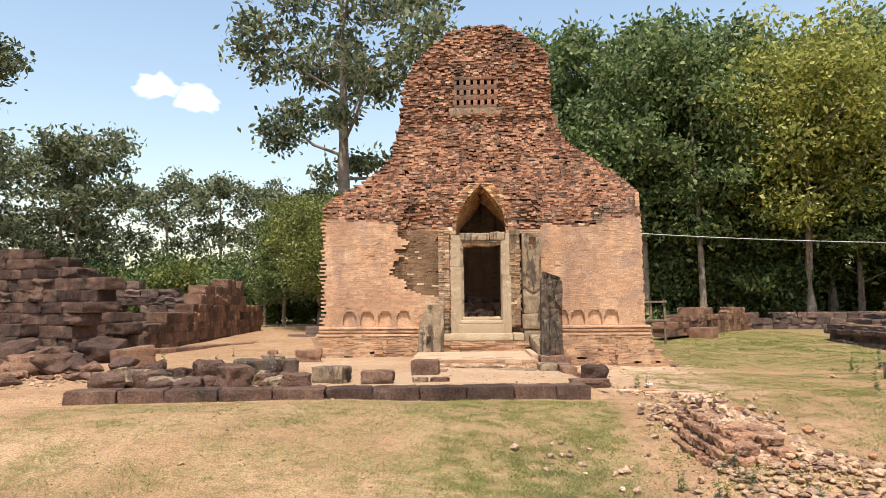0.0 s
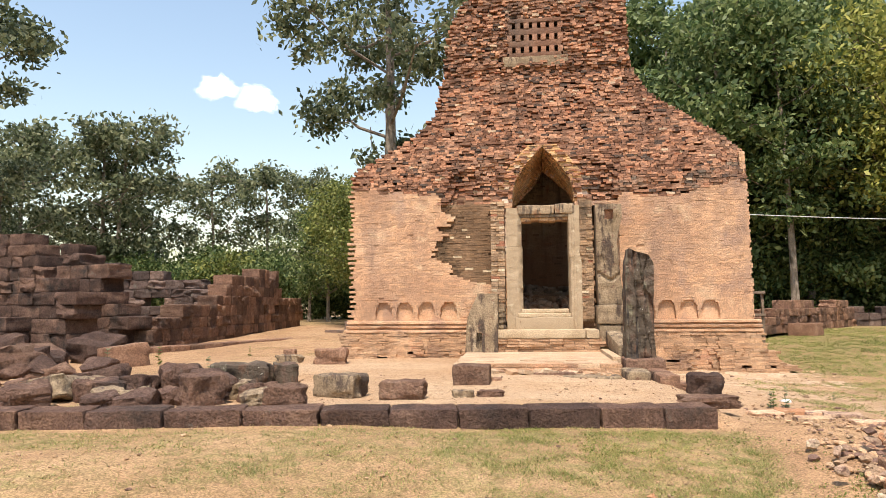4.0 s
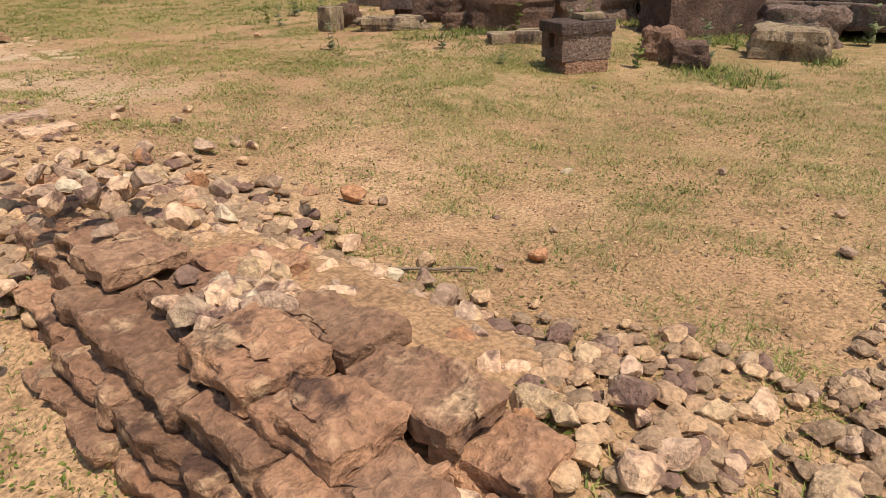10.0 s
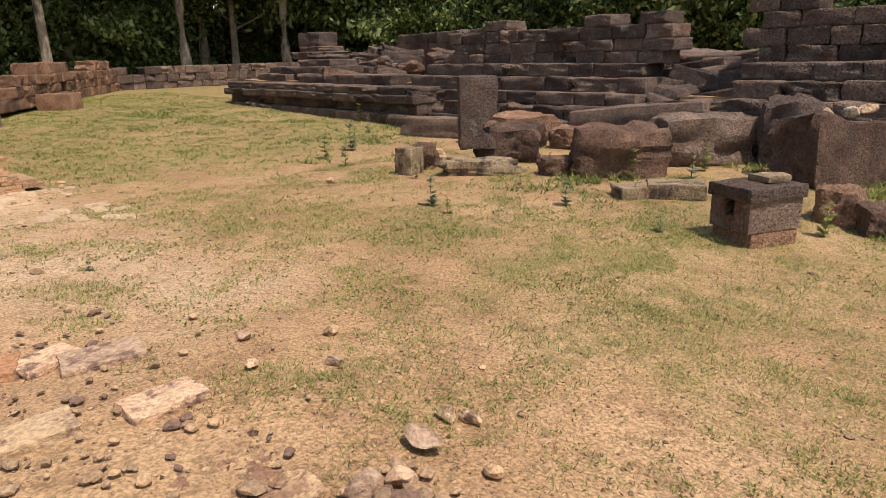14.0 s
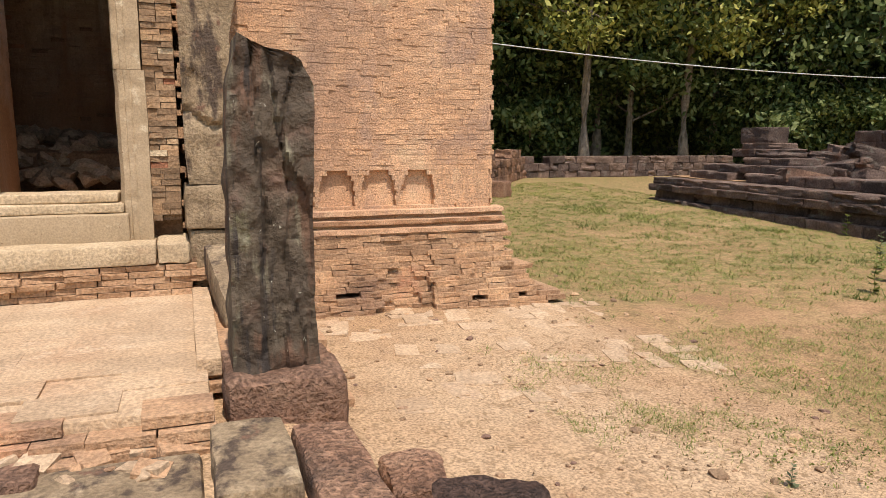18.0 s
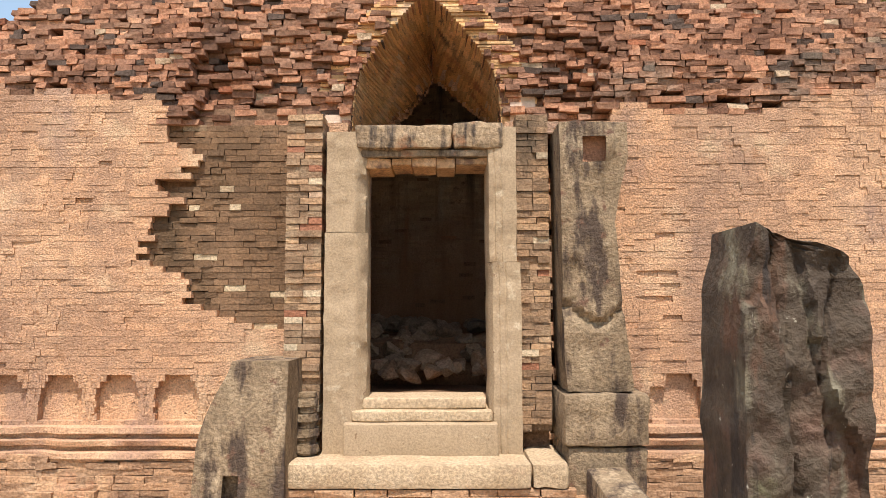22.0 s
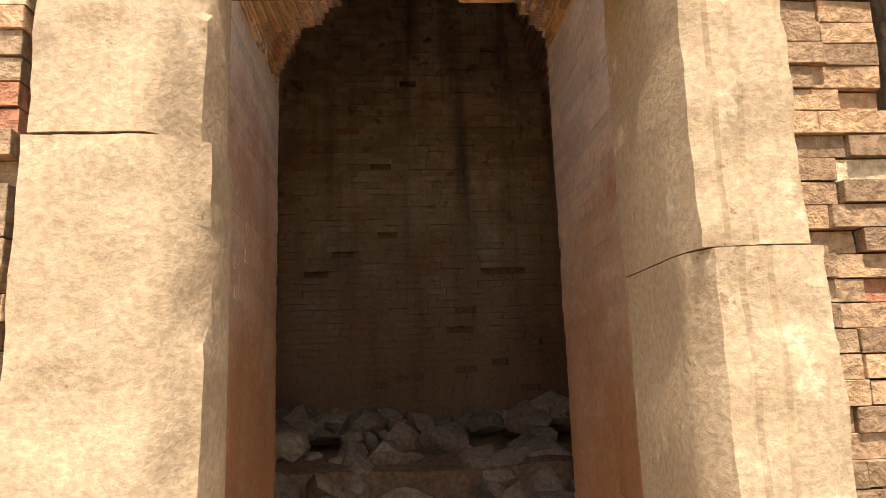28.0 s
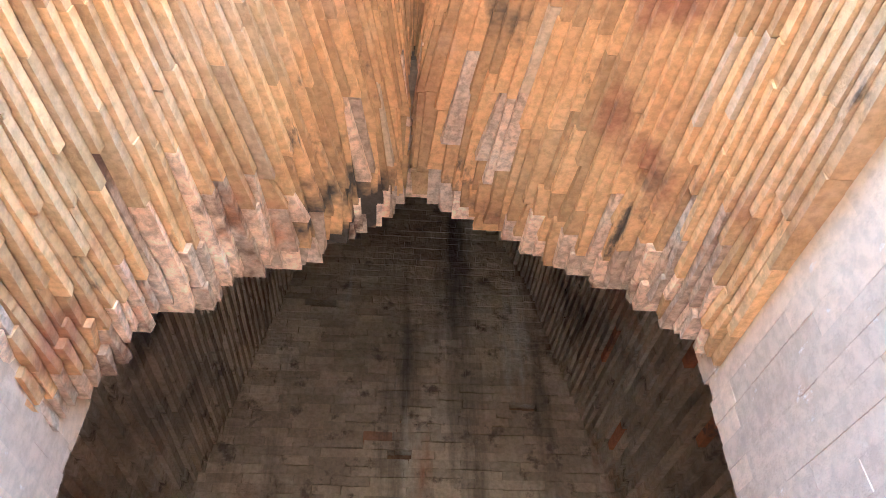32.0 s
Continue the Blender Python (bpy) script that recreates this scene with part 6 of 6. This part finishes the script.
for k, p in enumerate(sp.points):
    x, y = STICK_A[0] + (STICK_B[0] - STICK_A[0]) * k / 6, STICK_A[1] + (STICK_B[1] - STICK_A[1]) * k / 6 + 0.01 * math.sin(k * 1.3)
    p.co = (x, y, height(x, y) + 0.015 + 0.004 * (k % 2), 1)
tagged(link_mesh("dry_stick", cu, M_WOOD), "thin dry stick lying on the sand", "stick")

# broken brick paving beside the terrace and loose bricks before it
rnd = random.Random(52)
pave = thing("brick_paving", "patches of worn pale brick paving level with the sand", "paving")
for i in range(150):
    x, y = rnd.uniform(1.5, 4.7), rnd.uniform(-2.6, -0.15)
    if n3(x, y, 7.0, 1.3) < 0.02 and y < -0.7:
        continue
    put("paving_brick", UNIT_BRICKS[i % 5], M_PAVING, (x, y, height(x, y) + rnd.uniform(-0.033, -0.02)), (rnd.uniform(0.16, 0.34), rnd.uniform(0.12, 0.22), 0.06), (rnd.uniform(-3, 3), rnd.uniform(-3, 3), rnd.choice((0, 90)) + rnd.uniform(-8, 8) - 10), parent=pave)
for i in range(34):
    x, y = rnd.uniform(-1.2, 1.0), rnd.uniform(-3.35, -2.98)
    rest_block("loose_brick", x, y, (rnd.uniform(0.1, 0.22), rnd.uniform(0.08, 0.14), 0.06), rnd.uniform(0, 180), UNIT_BRICKS[i % 5] if i % 3 else ROCKS[i % 14], M_PLINTH if i % 2 else M_PAVING, "broken brick lying loose before the terrace", "brick", "loose bricks before the terrace", 0.1, (rnd.uniform(-16, 16), rnd.uniform(-16, 16)))

# ---- vegetation ----


def tube(path, radii, segs=8):
    vs_, fs_ = [], []
    for k, (p, r) in enumerate(zip(path, radii)):
        q = path[min(k + 1, len(path) - 1)] - path[max(k - 1, 0)]
        t = q.to_track_quat("Z", "Y").to_matrix()
        for i in range(segs):
            a = 2 * math.pi * i / segs
            vs_.append(p + t @ Vector((r * math.cos(a), r * math.sin(a), 0)))
    for k in range(len(path) - 1):
        for i in range(segs):
            j = (i + 1) % segs
            fs_.append((k * segs + i, k * segs + j, (k + 1) * segs + j, (k + 1) * segs + i))
    return vs_, fs_


def leaves(centres, per, spread, size, rs):
    """Clumps of small folded leaves round the given centres."""
    c = np.repeat(np.array(centres), per, axis=0)
    n = len(c)
    p = c + rs.normal(0, 1, (n, 3)) * np.array([spread, spread, spread * 0.6])
    a = rs.normal(0, 1, (n, 3))
    a /= np.linalg.norm(a, axis=1)[:, None]
    b = np.cross(a, rs.normal(0, 1, (n, 3)))
    b /= np.linalg.norm(b, axis=1)[:, None] + 1e-9
    s = size * rs.uniform(0.6, 1.4, (n, 1))
    v = np.stack([p - a * s, p + b * s * 0.5, p + a * s, p - b * s * 0.5], 1).reshape(-1, 3)
    f = np.arange(n * 4).reshape(-1, 4)
    return v, f


def tree(name, label, seed, height_, trunk_r, crown_lo, crown_r, material, limbs=9, per=46, leaf=0.2, lean=0.03, spread=0.65, category="tree"):
    rnd_, rs = random.Random(seed), np.random.RandomState(seed)
    ob = thing(name, label, category)
    path, radii = [], []
    for k in range(10):
        u = k / 9
        path.append(Vector((lean * height_ * u * u + 0.15 * n3(seed, 0, u * 3), 0.15 * n3(0, seed, u * 3), height_ * 0.93 * u)))
        radii.append(trunk_r * (1 - 0.82 * u) * (1.35 if k == 0 else 1))
    tv, tf = tube(path, radii, 9)
    centres = []
    for i in range(limbs):
        u = crown_lo + (0.97 - crown_lo) * (i + rnd_.random() * 0.6) / limbs
        k = min(8, int(u * 9))
        start = path[k].lerp(path[k + 1], u * 9 - k) if k < 9 else path[9]
        ang = i * 2.4 + rnd_.uniform(-0.4, 0.4)
        reach = crown_r * (0.5 + 0.5 * math.sin(math.pi * min(1, (u - crown_lo) / (1 - crown_lo) * 0.85 + 0.15))) * rnd_.uniform(0.7, 1.1)
        end = start + Vector((math.cos(ang) * reach, math.sin(ang) * reach, reach * rnd_.uniform(0.2, 0.65)))
        mid = start.lerp(end, 0.5) + Vector((0, 0, -0.08 * reach))
        lv, lf = tube([start, mid, end], [trunk_r * 0.3 * (1.15 - u), trunk_r * 0.18, 0.012], 6)
        o = len(tv)
        tv += lv
        tf += [tuple(a + o for a in f) for f in lf]
        for j in range(8):
            w = rnd_.uniform(0.35, 1.08)
            q = start.lerp(end, w) + Vector((rnd_.gauss(0, 1), rnd_.gauss(0, 1), rnd_.gauss(0.15, 0.7))) * (reach * 0.24)
            centres.append(tuple(q))
            if j < 3:
                lv, lf = tube([start.lerp(end, w * 0.85), q], [0.03, 0.008], 4)
                o = len(tv)
                tv += lv
                tf += [tuple(a + o for a in f) for f in lf]
    link_mesh("trunk", from_arrays("trunk", [tuple(v) for v in tv], tf), M_BARK, ob)
    v, f = leaves(centres, per, spread, leaf, rs)
    link_mesh("crown", from_arrays("crown", v.tolist(), f.tolist()), material, ob)
    return ob


T_TALL = tree("tree", "tall forest tree with a straight pale trunk and dark crown", 3, 17, 0.2, 0.4, 3.4, M_LEAF, 13, 70, 0.17, 0.03, 0.55)
T_THICK = tree("tree", "dense dark green forest tree", 5, 12, 0.2, 0.2, 3.6, M_LEAF, 16, 80, 0.17, 0.03, 0.6)
T_LIGHT = tree("tree", "yellow-green broadleaf tree in full sun", 8, 10.5, 0.2, 0.25, 3.9, M_LEAF_LIGHT, 17, 100, 0.13, 0.03, 0.55)
T_GOLD = tree("tree", "tall broadleaf tree with an olive-gold sunlit crown", 18, 14.5, 0.22, 0.4, 4.6, M_LEAF_GOLD, 17, 110, 0.14, 0.02, 0.6)
T_GREY = tree("tree", "grey-green slender tree beyond the ruins", 9, 11, 0.17, 0.22, 3.4, M_LEAF_DRY, 10, 75, 0.14, 0.03, 0.38)
T_SPREAD = tree("tree", "tall open-crowned tree rising behind the tower", 12, 19, 0.44, 0.4, 6.4, M_LEAF_DRY, 10, 150, 0.17, -0.01, 0.5)
T_SHRUB = tree("bush", "dense green undergrowth bush", 15, 3.2, 0.05, 0.05, 1.7, M_LEAF, 12, 60, 0.12, 0.0, 0.38, "bush")
T_SHRUB_L = tree("bush", "light green undergrowth bush in the sun", 16, 3.0, 0.05, 0.05, 1.6, M_LEAF_LIGHT, 12, 50, 0.1, 0.0, 0.36, "bush")
used = set()


def plant(ob, x, y, s, turn, group):
    z = height(x, y) - 0.05
    m = Matrix.Translation((x, y, z)) @ Matrix.Rotation(radians(turn), 4, "Z")
    if ob.name not in used:
        used.add(ob.name)
        ob.matrix_basis = m
        ob.scale = (s, s, s)
        o = ob
    else:
        o = copy_thing(ob, m)
        o.scale = (s, s, s)
    o["group"] = group
    return o


rnd = random.Random(77)
plant(T_SPREAD, -7.2, 21.0, 1.1, 30, "trees behind the tower")
plant(T_SPREAD, -25.5, 11.8, 0.9, 200, "trees beyond the ruins")
# wood behind and east of the tower
for i, (x, y, s) in enumerate(((8.5, 22.0, 1.0), (11.0, 21.0, 0.95), (10.0, 27.0, 1.15), (13.5, 24.0, 1.05), (16.5, 26.0, 1.15), (7.0, 29.0, 1.2), (19.0, 24.0, 1.0), (22.5, 26.0, 1.1), (25.5, 22.0, 1.0), (28.0, 25.0, 1.1), (14.5, 31.0, 1.3),
                               (20.0, 32.0, 1.25), (26.5, 31.0, 1.25), (32.0, 19.0, 1.1), (31.0, 11.0, 1.05), (34.0, 4.0, 1.1), (30.0, -2.0, 1.0), (33.0, -9.0, 1.1), (5.0, 33.0, 1.3), (11.0, 35.0, 1.3))):
    plant(T_TALL, x + rnd.uniform(-1, 1), y + rnd.uniform(-1, 1), s, rnd.uniform(0, 360), "wood around the temple")
for i, (x, y, s) in enumerate(((6.5, 25.0, 1.0), (9.5, 24.0, 1.1), (12.5, 28.0, 1.2), (17.0, 23.0, 0.9), (20.5, 22.0, 0.95), (23.5, 24.0, 1.1), (27.0, 20.0, 1.0), (28.0, 15.0, 1.0), (30.0, 8.0, 1.1), (28.0, 2.0, 0.9), (29.0, -6.0, 1.0), (28.0, -12.0, 1.0), (31.0, 14.0, 1.2),
                               (16.0, 29.0, 1.3), (22.0, 29.0, 1.3), (28.0, 28.0, 1.3), (8.0, 31.0, 1.3), (34.0, 12.0, 1.3), (34.0, -1.0, 1.3), (33.0, 24.0, 1.3))):
    plant(T_THICK, x + rnd.uniform(-1, 1), y + rnd.uniform(-1, 1), s, rnd.uniform(0, 360), "wood around the temple")
for x, y, s in ((16.8, 19.5, 1.0), (21.5, 19.0, 1.0), (19.5, 23.0, 1.15), (26.5, 18.5, 1.0)):
    plant(T_GOLD, x, y, s, rnd.uniform(0, 360), "wood around the temple")
for i in range(46):
    a = i / 46
    x, y = (5 + 50 * a, 23.5 + rnd.uniform(-1, 3)) if a < 0.45 else (27 + rnd.uniform(-1, 3), 24 - 66 * (a - 0.45))
    plant(T_SHRUB_L if i % 5 == 2 else T_SHRUB, x, y, rnd.uniform(0.8, 1.35), rnd.uniform(0, 360), "undergrowth of the wood")
# trees to the west
for i, (x, y, s) in enumerate(((-22.0, 32.0, 1.0), (-18.5, 33.0, 1.05), (-15.0, 33.5, 0.95), (-12.0, 31.0, 0.9), (-9.0, 28.0, 0.85), (-26.0, 30.0, 0.9), (-31.0, 25.0, 1.2), (-34.0, 20.0, 1.1), (-12.5, 24.0, 0.6), (-7.5, 24.5, 0.6), (-3.0, 27.0, 0.9), (-36.0, 30.0, 1.2), (-40.0, 18.0, 1.2), (-26.0, 17.5, 0.8), (-33.0, 12.0, 1.2), (-25.0, 24.0, 1.15), (-24.0, 24.0, 1.1), (-35.0, 14.0, 1.4))):
    plant(T_GREY, x, y, s, rnd.uniform(0, 360), "trees beyond the ruins")
for x, y, s in ((-37.0, 8.0, 1.1), (-32.0, 2.0, 0.9), (-10.2, 20.0, 0.5), (-42.0, 0.0, 1.1), (-38.0, -8.0, 1.1)):
    plant(T_THICK, x, y, s, rnd.uniform(0, 360), "trees beyond the ruins")
for x, y, s in ((-6.6, 13.5, 0.55), (-5.8, 12.2, 0.45), (-7.4, 16.0, 0.6)):
    plant(T_LIGHT, x, y, s, rnd.uniform(0, 360), "trees beyond the ruins")
for i in range(34):
    x = -40 + 38 * i / 33
    plant(T_SHRUB_L if i % 6 == 1 else T_SHRUB, x, 26 + rnd.uniform(-2, 4) - max(0, (-20 - x)) * 0.9, rnd.uniform(0.8, 1.3), rnd.uniform(0, 360), "undergrowth beyond the ruins")


# small weeds
def weed_mesh(seed, n=26, tall=0.22):
    """A stem with leaves that grow from it, all one piece."""
    rs = np.random.RandomState(seed)
    k = 7
    tv, tf = tube([Vector((0.02 * tall * math.sin(i * 1.7 + seed), 0.02 * tall * math.cos(i * 2.3), -0.02 + tall * i / (k - 1))) for i in range(k)], [0.005 - 0.0006 * i for i in range(k)], 4)
    vs_, fs_ = [tuple(v) for v in tv], list(tf)
    for i in range(n):
        a, lev = rs.uniform(0, 6.28), rs.randint(1, k)
        root = lev * 4 + int(a / 1.5708) % 4
        p = np.array(vs_[root])
        ln = tall * rs.uniform(0.12, 0.3) * (1.25 - 0.1 * lev)
        d = np.array([math.cos(a), math.sin(a), rs.uniform(-0.1, 0.7)])
        side = np.array([-math.sin(a), math.cos(a), 0.15]) * ln * 0.32
        o = len(vs_)
        vs_ += [tuple(p + d * ln * 0.5 + side), tuple(p + d * ln), tuple(p + d * ln * 0.5 - side)]
        fs_.append((root, o, o + 1, o + 2))
    return from_arrays("weed", vs_, fs_)


WEEDS = [weed_mesh(i, 34 + 10 * i, 0.15 + 0.03 * i) for i in range(4)]
WEED_AT = [(1.57, -10.39, 2.0), (1.62, -10.35, 1.6), (2.04, -10.15, 1.3), (2.1, -10.2, 1.0), (1.98, -10.2, 0.9), (2.1, -10.45, 1.1), (2.14, -10.5, 1.0), (2.06, -10.4, 0.9), (2.07, -10.65, 1.0), (1.82, -10.63, 1.4), (1.86, -10.68, 0.9), (2.34, -11.18, 1.7), (2.4, -11.2, 1.3),
           (2.64, -4.89, 1.7), (2.5, -4.92, 1.3), (2.45, -4.98, 1.0), (6.46, -4.54, 1.5), (3.54, -3.91, 0.8), (7.6, -3.0, 1.2), (6.6, -4.2, 1.6), (7.9, -4.3, 1.2), (8.6, -4.2, 2.0), (8.9, -5.1, 2.1), (7.4, -5.2, 1.4), (8.0, -5.6, 1.4), (9.3, -5.6, 2.3), (8.0, -7.3, 1.8),
           (8.8, -7.6, 2.2), (9.6, -7.6, 2.4), (10.1, -8.0, 2.6), (10.6, -8.2, 2.5), (10.9, -8.6, 2.4), (8.2, -2.3, 1.9), (7.7, -1.6, 2.2), (8.0, -0.8, 2.3), (8.8, -0.4, 2.4), (9.4, 0.2, 2.2), (10.4, 1.0, 2.4), (11.4, 2.4, 2.2), (12.2, 4.4, 2.2), (7.6, -7.0, 1.6),
           (7.1, -6.3, 1.3), (9.9, -5.5, 2.0), (11.9, -4.4, 2.4), (10.9, -5.6, 2.2), (-7.2, -2.5, 2.6), (-6.8, -1.6, 2.0), (-4.9, -3.6, 1.4), (-6.2, 1.0, 1.8), (4.7, 9.5, 2.6), (5.4, 10.0, 2.4), (6.2, 11.0, 2.3), (4.6, 11.2, 2.4)]
for i, (x, y, s) in enumerate(WEED_AT):
    put("weed", WEEDS[i % 4], M_LEAF_DRY if i % 2 else M_LEAF_LIGHT, (x, y, height(x, y)), (s * (0.6 if y < -9.5 else 0.8),) * 3, (0, 0, i * 67), None, "small green leafy weed growing in the sand", "weed", "weeds in the sand")

# grass blades, past counting
rs = np.random.RandomState(5)


def blades(name, label, n, region, keep, material, length, width, per=4):
    x0, x1, y0, y1 = region
    pts_ = []
    tries = 0
    while len(pts_) < n and tries < n * 8:
        tries += 1
        x, y = rs.uniform(x0, x1), rs.uniform(y0, y1)
        if keep(x, y) > rs.rand():
            pts_.append((x, y, height(x, y) - 0.004))
    c = np.repeat(np.array(pts_), per, axis=0)
    m_ = len(c)
    c[:, :2] += rs.normal(0, 0.022, (m_, 2))
    a = rs.uniform(0, 6.283, m_)
    ln = length * rs.uniform(0.4, 1.3, m_)
    out = ln * rs.uniform(0.3, 1.2, m_)
    d = np.stack([np.cos(a), np.sin(a), np.zeros(m_)], 1)
    s_ = np.stack([-np.sin(a), np.cos(a), np.zeros(m_)], 1) * width
    tip = c + d * out[:, None]
    tip[:, 2] += ln * rs.uniform(0.25, 0.75, m_)
    v = np.stack([c - s_, c + s_, tip], 1).reshape(-1, 3)
    return tagged(link_mesh(name, from_arrays(name, v.tolist(), np.arange(m_ * 3).reshape(-1, 3).tolist()), material), label, "grass", kind="stuff")


def grassy(x, y):
    c = cover(x, y)
    if -1.5 < x < 1.2 and -3.2 < y < 0.3 or abs(x) < 3.9 and 0 < y < 8:
        return 0.0
    return max(0.0, c - 0.1) * max(0.0, 0.34 + 1.1 * n3(x, y, 2.0, 4.5) + 0.5 * n3(x, y, 4.0, 1.3))


blades("grass", "short patchy green grass on the sand", 52000, (-7, 7.5, -14, -4), grassy, M_GRASS, 0.034, 0.0026)
blades("grass", "green grass beside the excavated footing", 12000, (-0.5, 2.2, -11.8, -6.6), grassy, M_GRASS, 0.036, 0.0024, 5)
blades("grass", "patchy green grass on the worn lawn", 8000, (3.2, 8.0, -10.8, -3.5), lambda x, y: grassy(x, y) * max(0.0, 0.3 + 2.0 * n3(x, y, 6.0, 1.1)), M_GRASS, 0.055, 0.0035, 5)
blades("grass_tuft", "scattered tufts of darker green grass", 3500, (3.0, 9.0, -10.5, -1.5), lambda x, y: max(0.0, 1.6 * n3(x, y, 11.0, 1.9) - 0.15), M_GRASS, 0.05, 0.003, 5)
blades("grass_tuft", "scattered tufts of darker green grass", 4000, (-6.0, 2.0, -12.5, -7.0), lambda x, y: max(0.0, 1.6 * n3(x, y, 12.0, 1.9) - 0.15), M_GRASS, 0.042, 0.0026, 5)
blades("grass", "sparse worn grass across the dry lawn", 16000, (2.9, 9.5, -10.8, -1.5), lambda x, y: max(0.0, 0.05 + 2.2 * n3(x, y, 21.0, 2.4) + 0.8 * n3(x, y, 3.0, 0.7) + (0.2 if x > 4.6 else 0)), M_GRASS, 0.042, 0.0028, 6)
blades("dry_grass", "dead straw lying over the dry lawn", 22000, (2.9, 9.5, -10.8, -1.5), lambda x, y: max(0.08, 0.35 + 0.8 * n3(x, y, 31.0, 3.0)), M_DEAD_LEAF, 0.03, 0.0022, 3)
blades("tall_weeds", "lush green weeds among the boulders", 1300, (7.6, 12.6, -8.8, -4.2), lambda x, y: max(0.0, 2.5 * n3(x, y, 2.0, 1.2) + (0.4 if y < -6.8 else 0.0)), M_LEAF_LIGHT, 0.13, 0.008, 6)
blades("tall_weeds", "green weeds along the foot of the platform", 700, (7.4, 12.4, -3.2, 8.0), lambda x, y: max(0.0, 3 * n3(x, y, 3.0, 0.9) - 0.5), M_LEAF_LIGHT, 0.12, 0.008, 6)
blades("dry_grass", "dry grass litter on the sand", 12000, (-0.5, 5.5, -12.2, -6.0), lambda x, y: 0.35, M_STRAW, 0.03, 0.0018, 3)
blades("grass", "green lawn grass beyond the tower corner", 22000, (3.8, 13, -4, 14), grassy, M_GRASS, 0.07, 0.006)
blades("dry_grass", "dry straw-coloured grass on the sand", 36000, (-7, 10, -14, 4), lambda x, y: grassy(x, y) * 0.7 + 0.06 * (cover(x, y) > 0.05), M_STRAW, 0.045, 0.0025)


def mats(name, label, n, region, keep, material, size):
    """Low leafy rosettes pressed to the sand."""
    x0, x1, y0, y1 = region
    cs = []
    for _ in range(n * 6):
        if len(cs) >= n:
            break
        x, y = rs.uniform(x0, x1), rs.uniform(y0, y1)
        if keep(x, y) > rs.rand():
            cs.append((x, y, height(x, y) + 0.012))
    v, f = leaves(cs, 9, 0.022 if "dead" not in name else 0.25, size, rs)
    if "dead" in name:
        v[:, 2] = np.array([height(a, b) + 0.004 for a, b in v[:, :2]]) + rs.uniform(0, 0.012, len(v))
    else:
        v[:, 2] = np.maximum(v[:, 2], np.repeat(np.repeat(np.array(cs)[:, 2], 9), 4) - 0.01)
    return tagged(link_mesh(name, from_arrays(name, v.tolist(), f.tolist()), material), label, "weeds", kind="stuff")


mats("creeping_weed", "low creeping green weeds on the bare sand", 900, (0.2, 2.4, -12.2, -7.0), lambda x, y: max(0.0, 0.2 + 1.2 * n3(x, y, 3.0, 2.2)), M_GRASS, 0.009)
mats("creeping_weed", "bright green weeds between the rubble stones", 90, (2.0, 2.8, -11.3, -9.9), lambda x, y: max(0.0, 3 * n3(x, y, 8.0, 2.8) - 0.5), M_LEAF_LIGHT, 0.01)
mats("dead_leaves", "small dead leaves and bark bits on the ground", 500, (-5.0, 8.0, -12.0, -2.8), lambda x, y: 0.6, M_DEAD_LEAF, 0.011)
mats("creeping_weed", "low creeping weeds on the worn lawn", 1400, (3.4, 8.5, -9.5, -2.5), lambda x, y: max(0.0, 1.4 * n3(x, y, 1.0, 1.4)), M_GRASS, 0.009)
blades("grass", "low grass among the stones", 600, (1.6, 3.2, -11.6, -9.9), lambda x, y: 0.4 * max(0, n3(x, y, 0, 3.0) + 0.1), M_GRASS, 0.05, 0.004)

# fair-weather clouds
cl = random.Random(4)
for cx, cz, w in ((-257.0, 183.0, 21.0), (-222.0, 170.0, 22.0)):
    bm = bmesh.new()
    bmesh.ops.create_icosphere(bm, subdivisions=5, radius=1.0)
    for v in bm.verts:
        q = v.co.copy()
        k = 1 + 0.5 * noise.noise(q * 1.6 + Vector((cx, 0, 0))) + 0.3 * noise.noise(q * 3.5 + Vector((0, cx, 0))) + 0.14 * noise.noise(q * 8)
        v.co = Vector((q.x * 0.62, q.y * 0.5, max(q.z, -0.5) * 0.42)) * k * w
    for f in bm.faces:
        f.smooth = True
    cloud = thing("cloud", "small soft white fair-weather cloud", "cloud", "clouds", at=(cx, 520, cz))
    me = bpy.data.meshes.new("cloud")
    bm.to_mesh(me)
    bm.free()
    for k_, mt in zip((1.18, 1.0, 0.84), M_CLOUD):
        o = link_mesh("vapour", me.copy(), mt, cloud)
        o.scale = (k_, k_, k_)
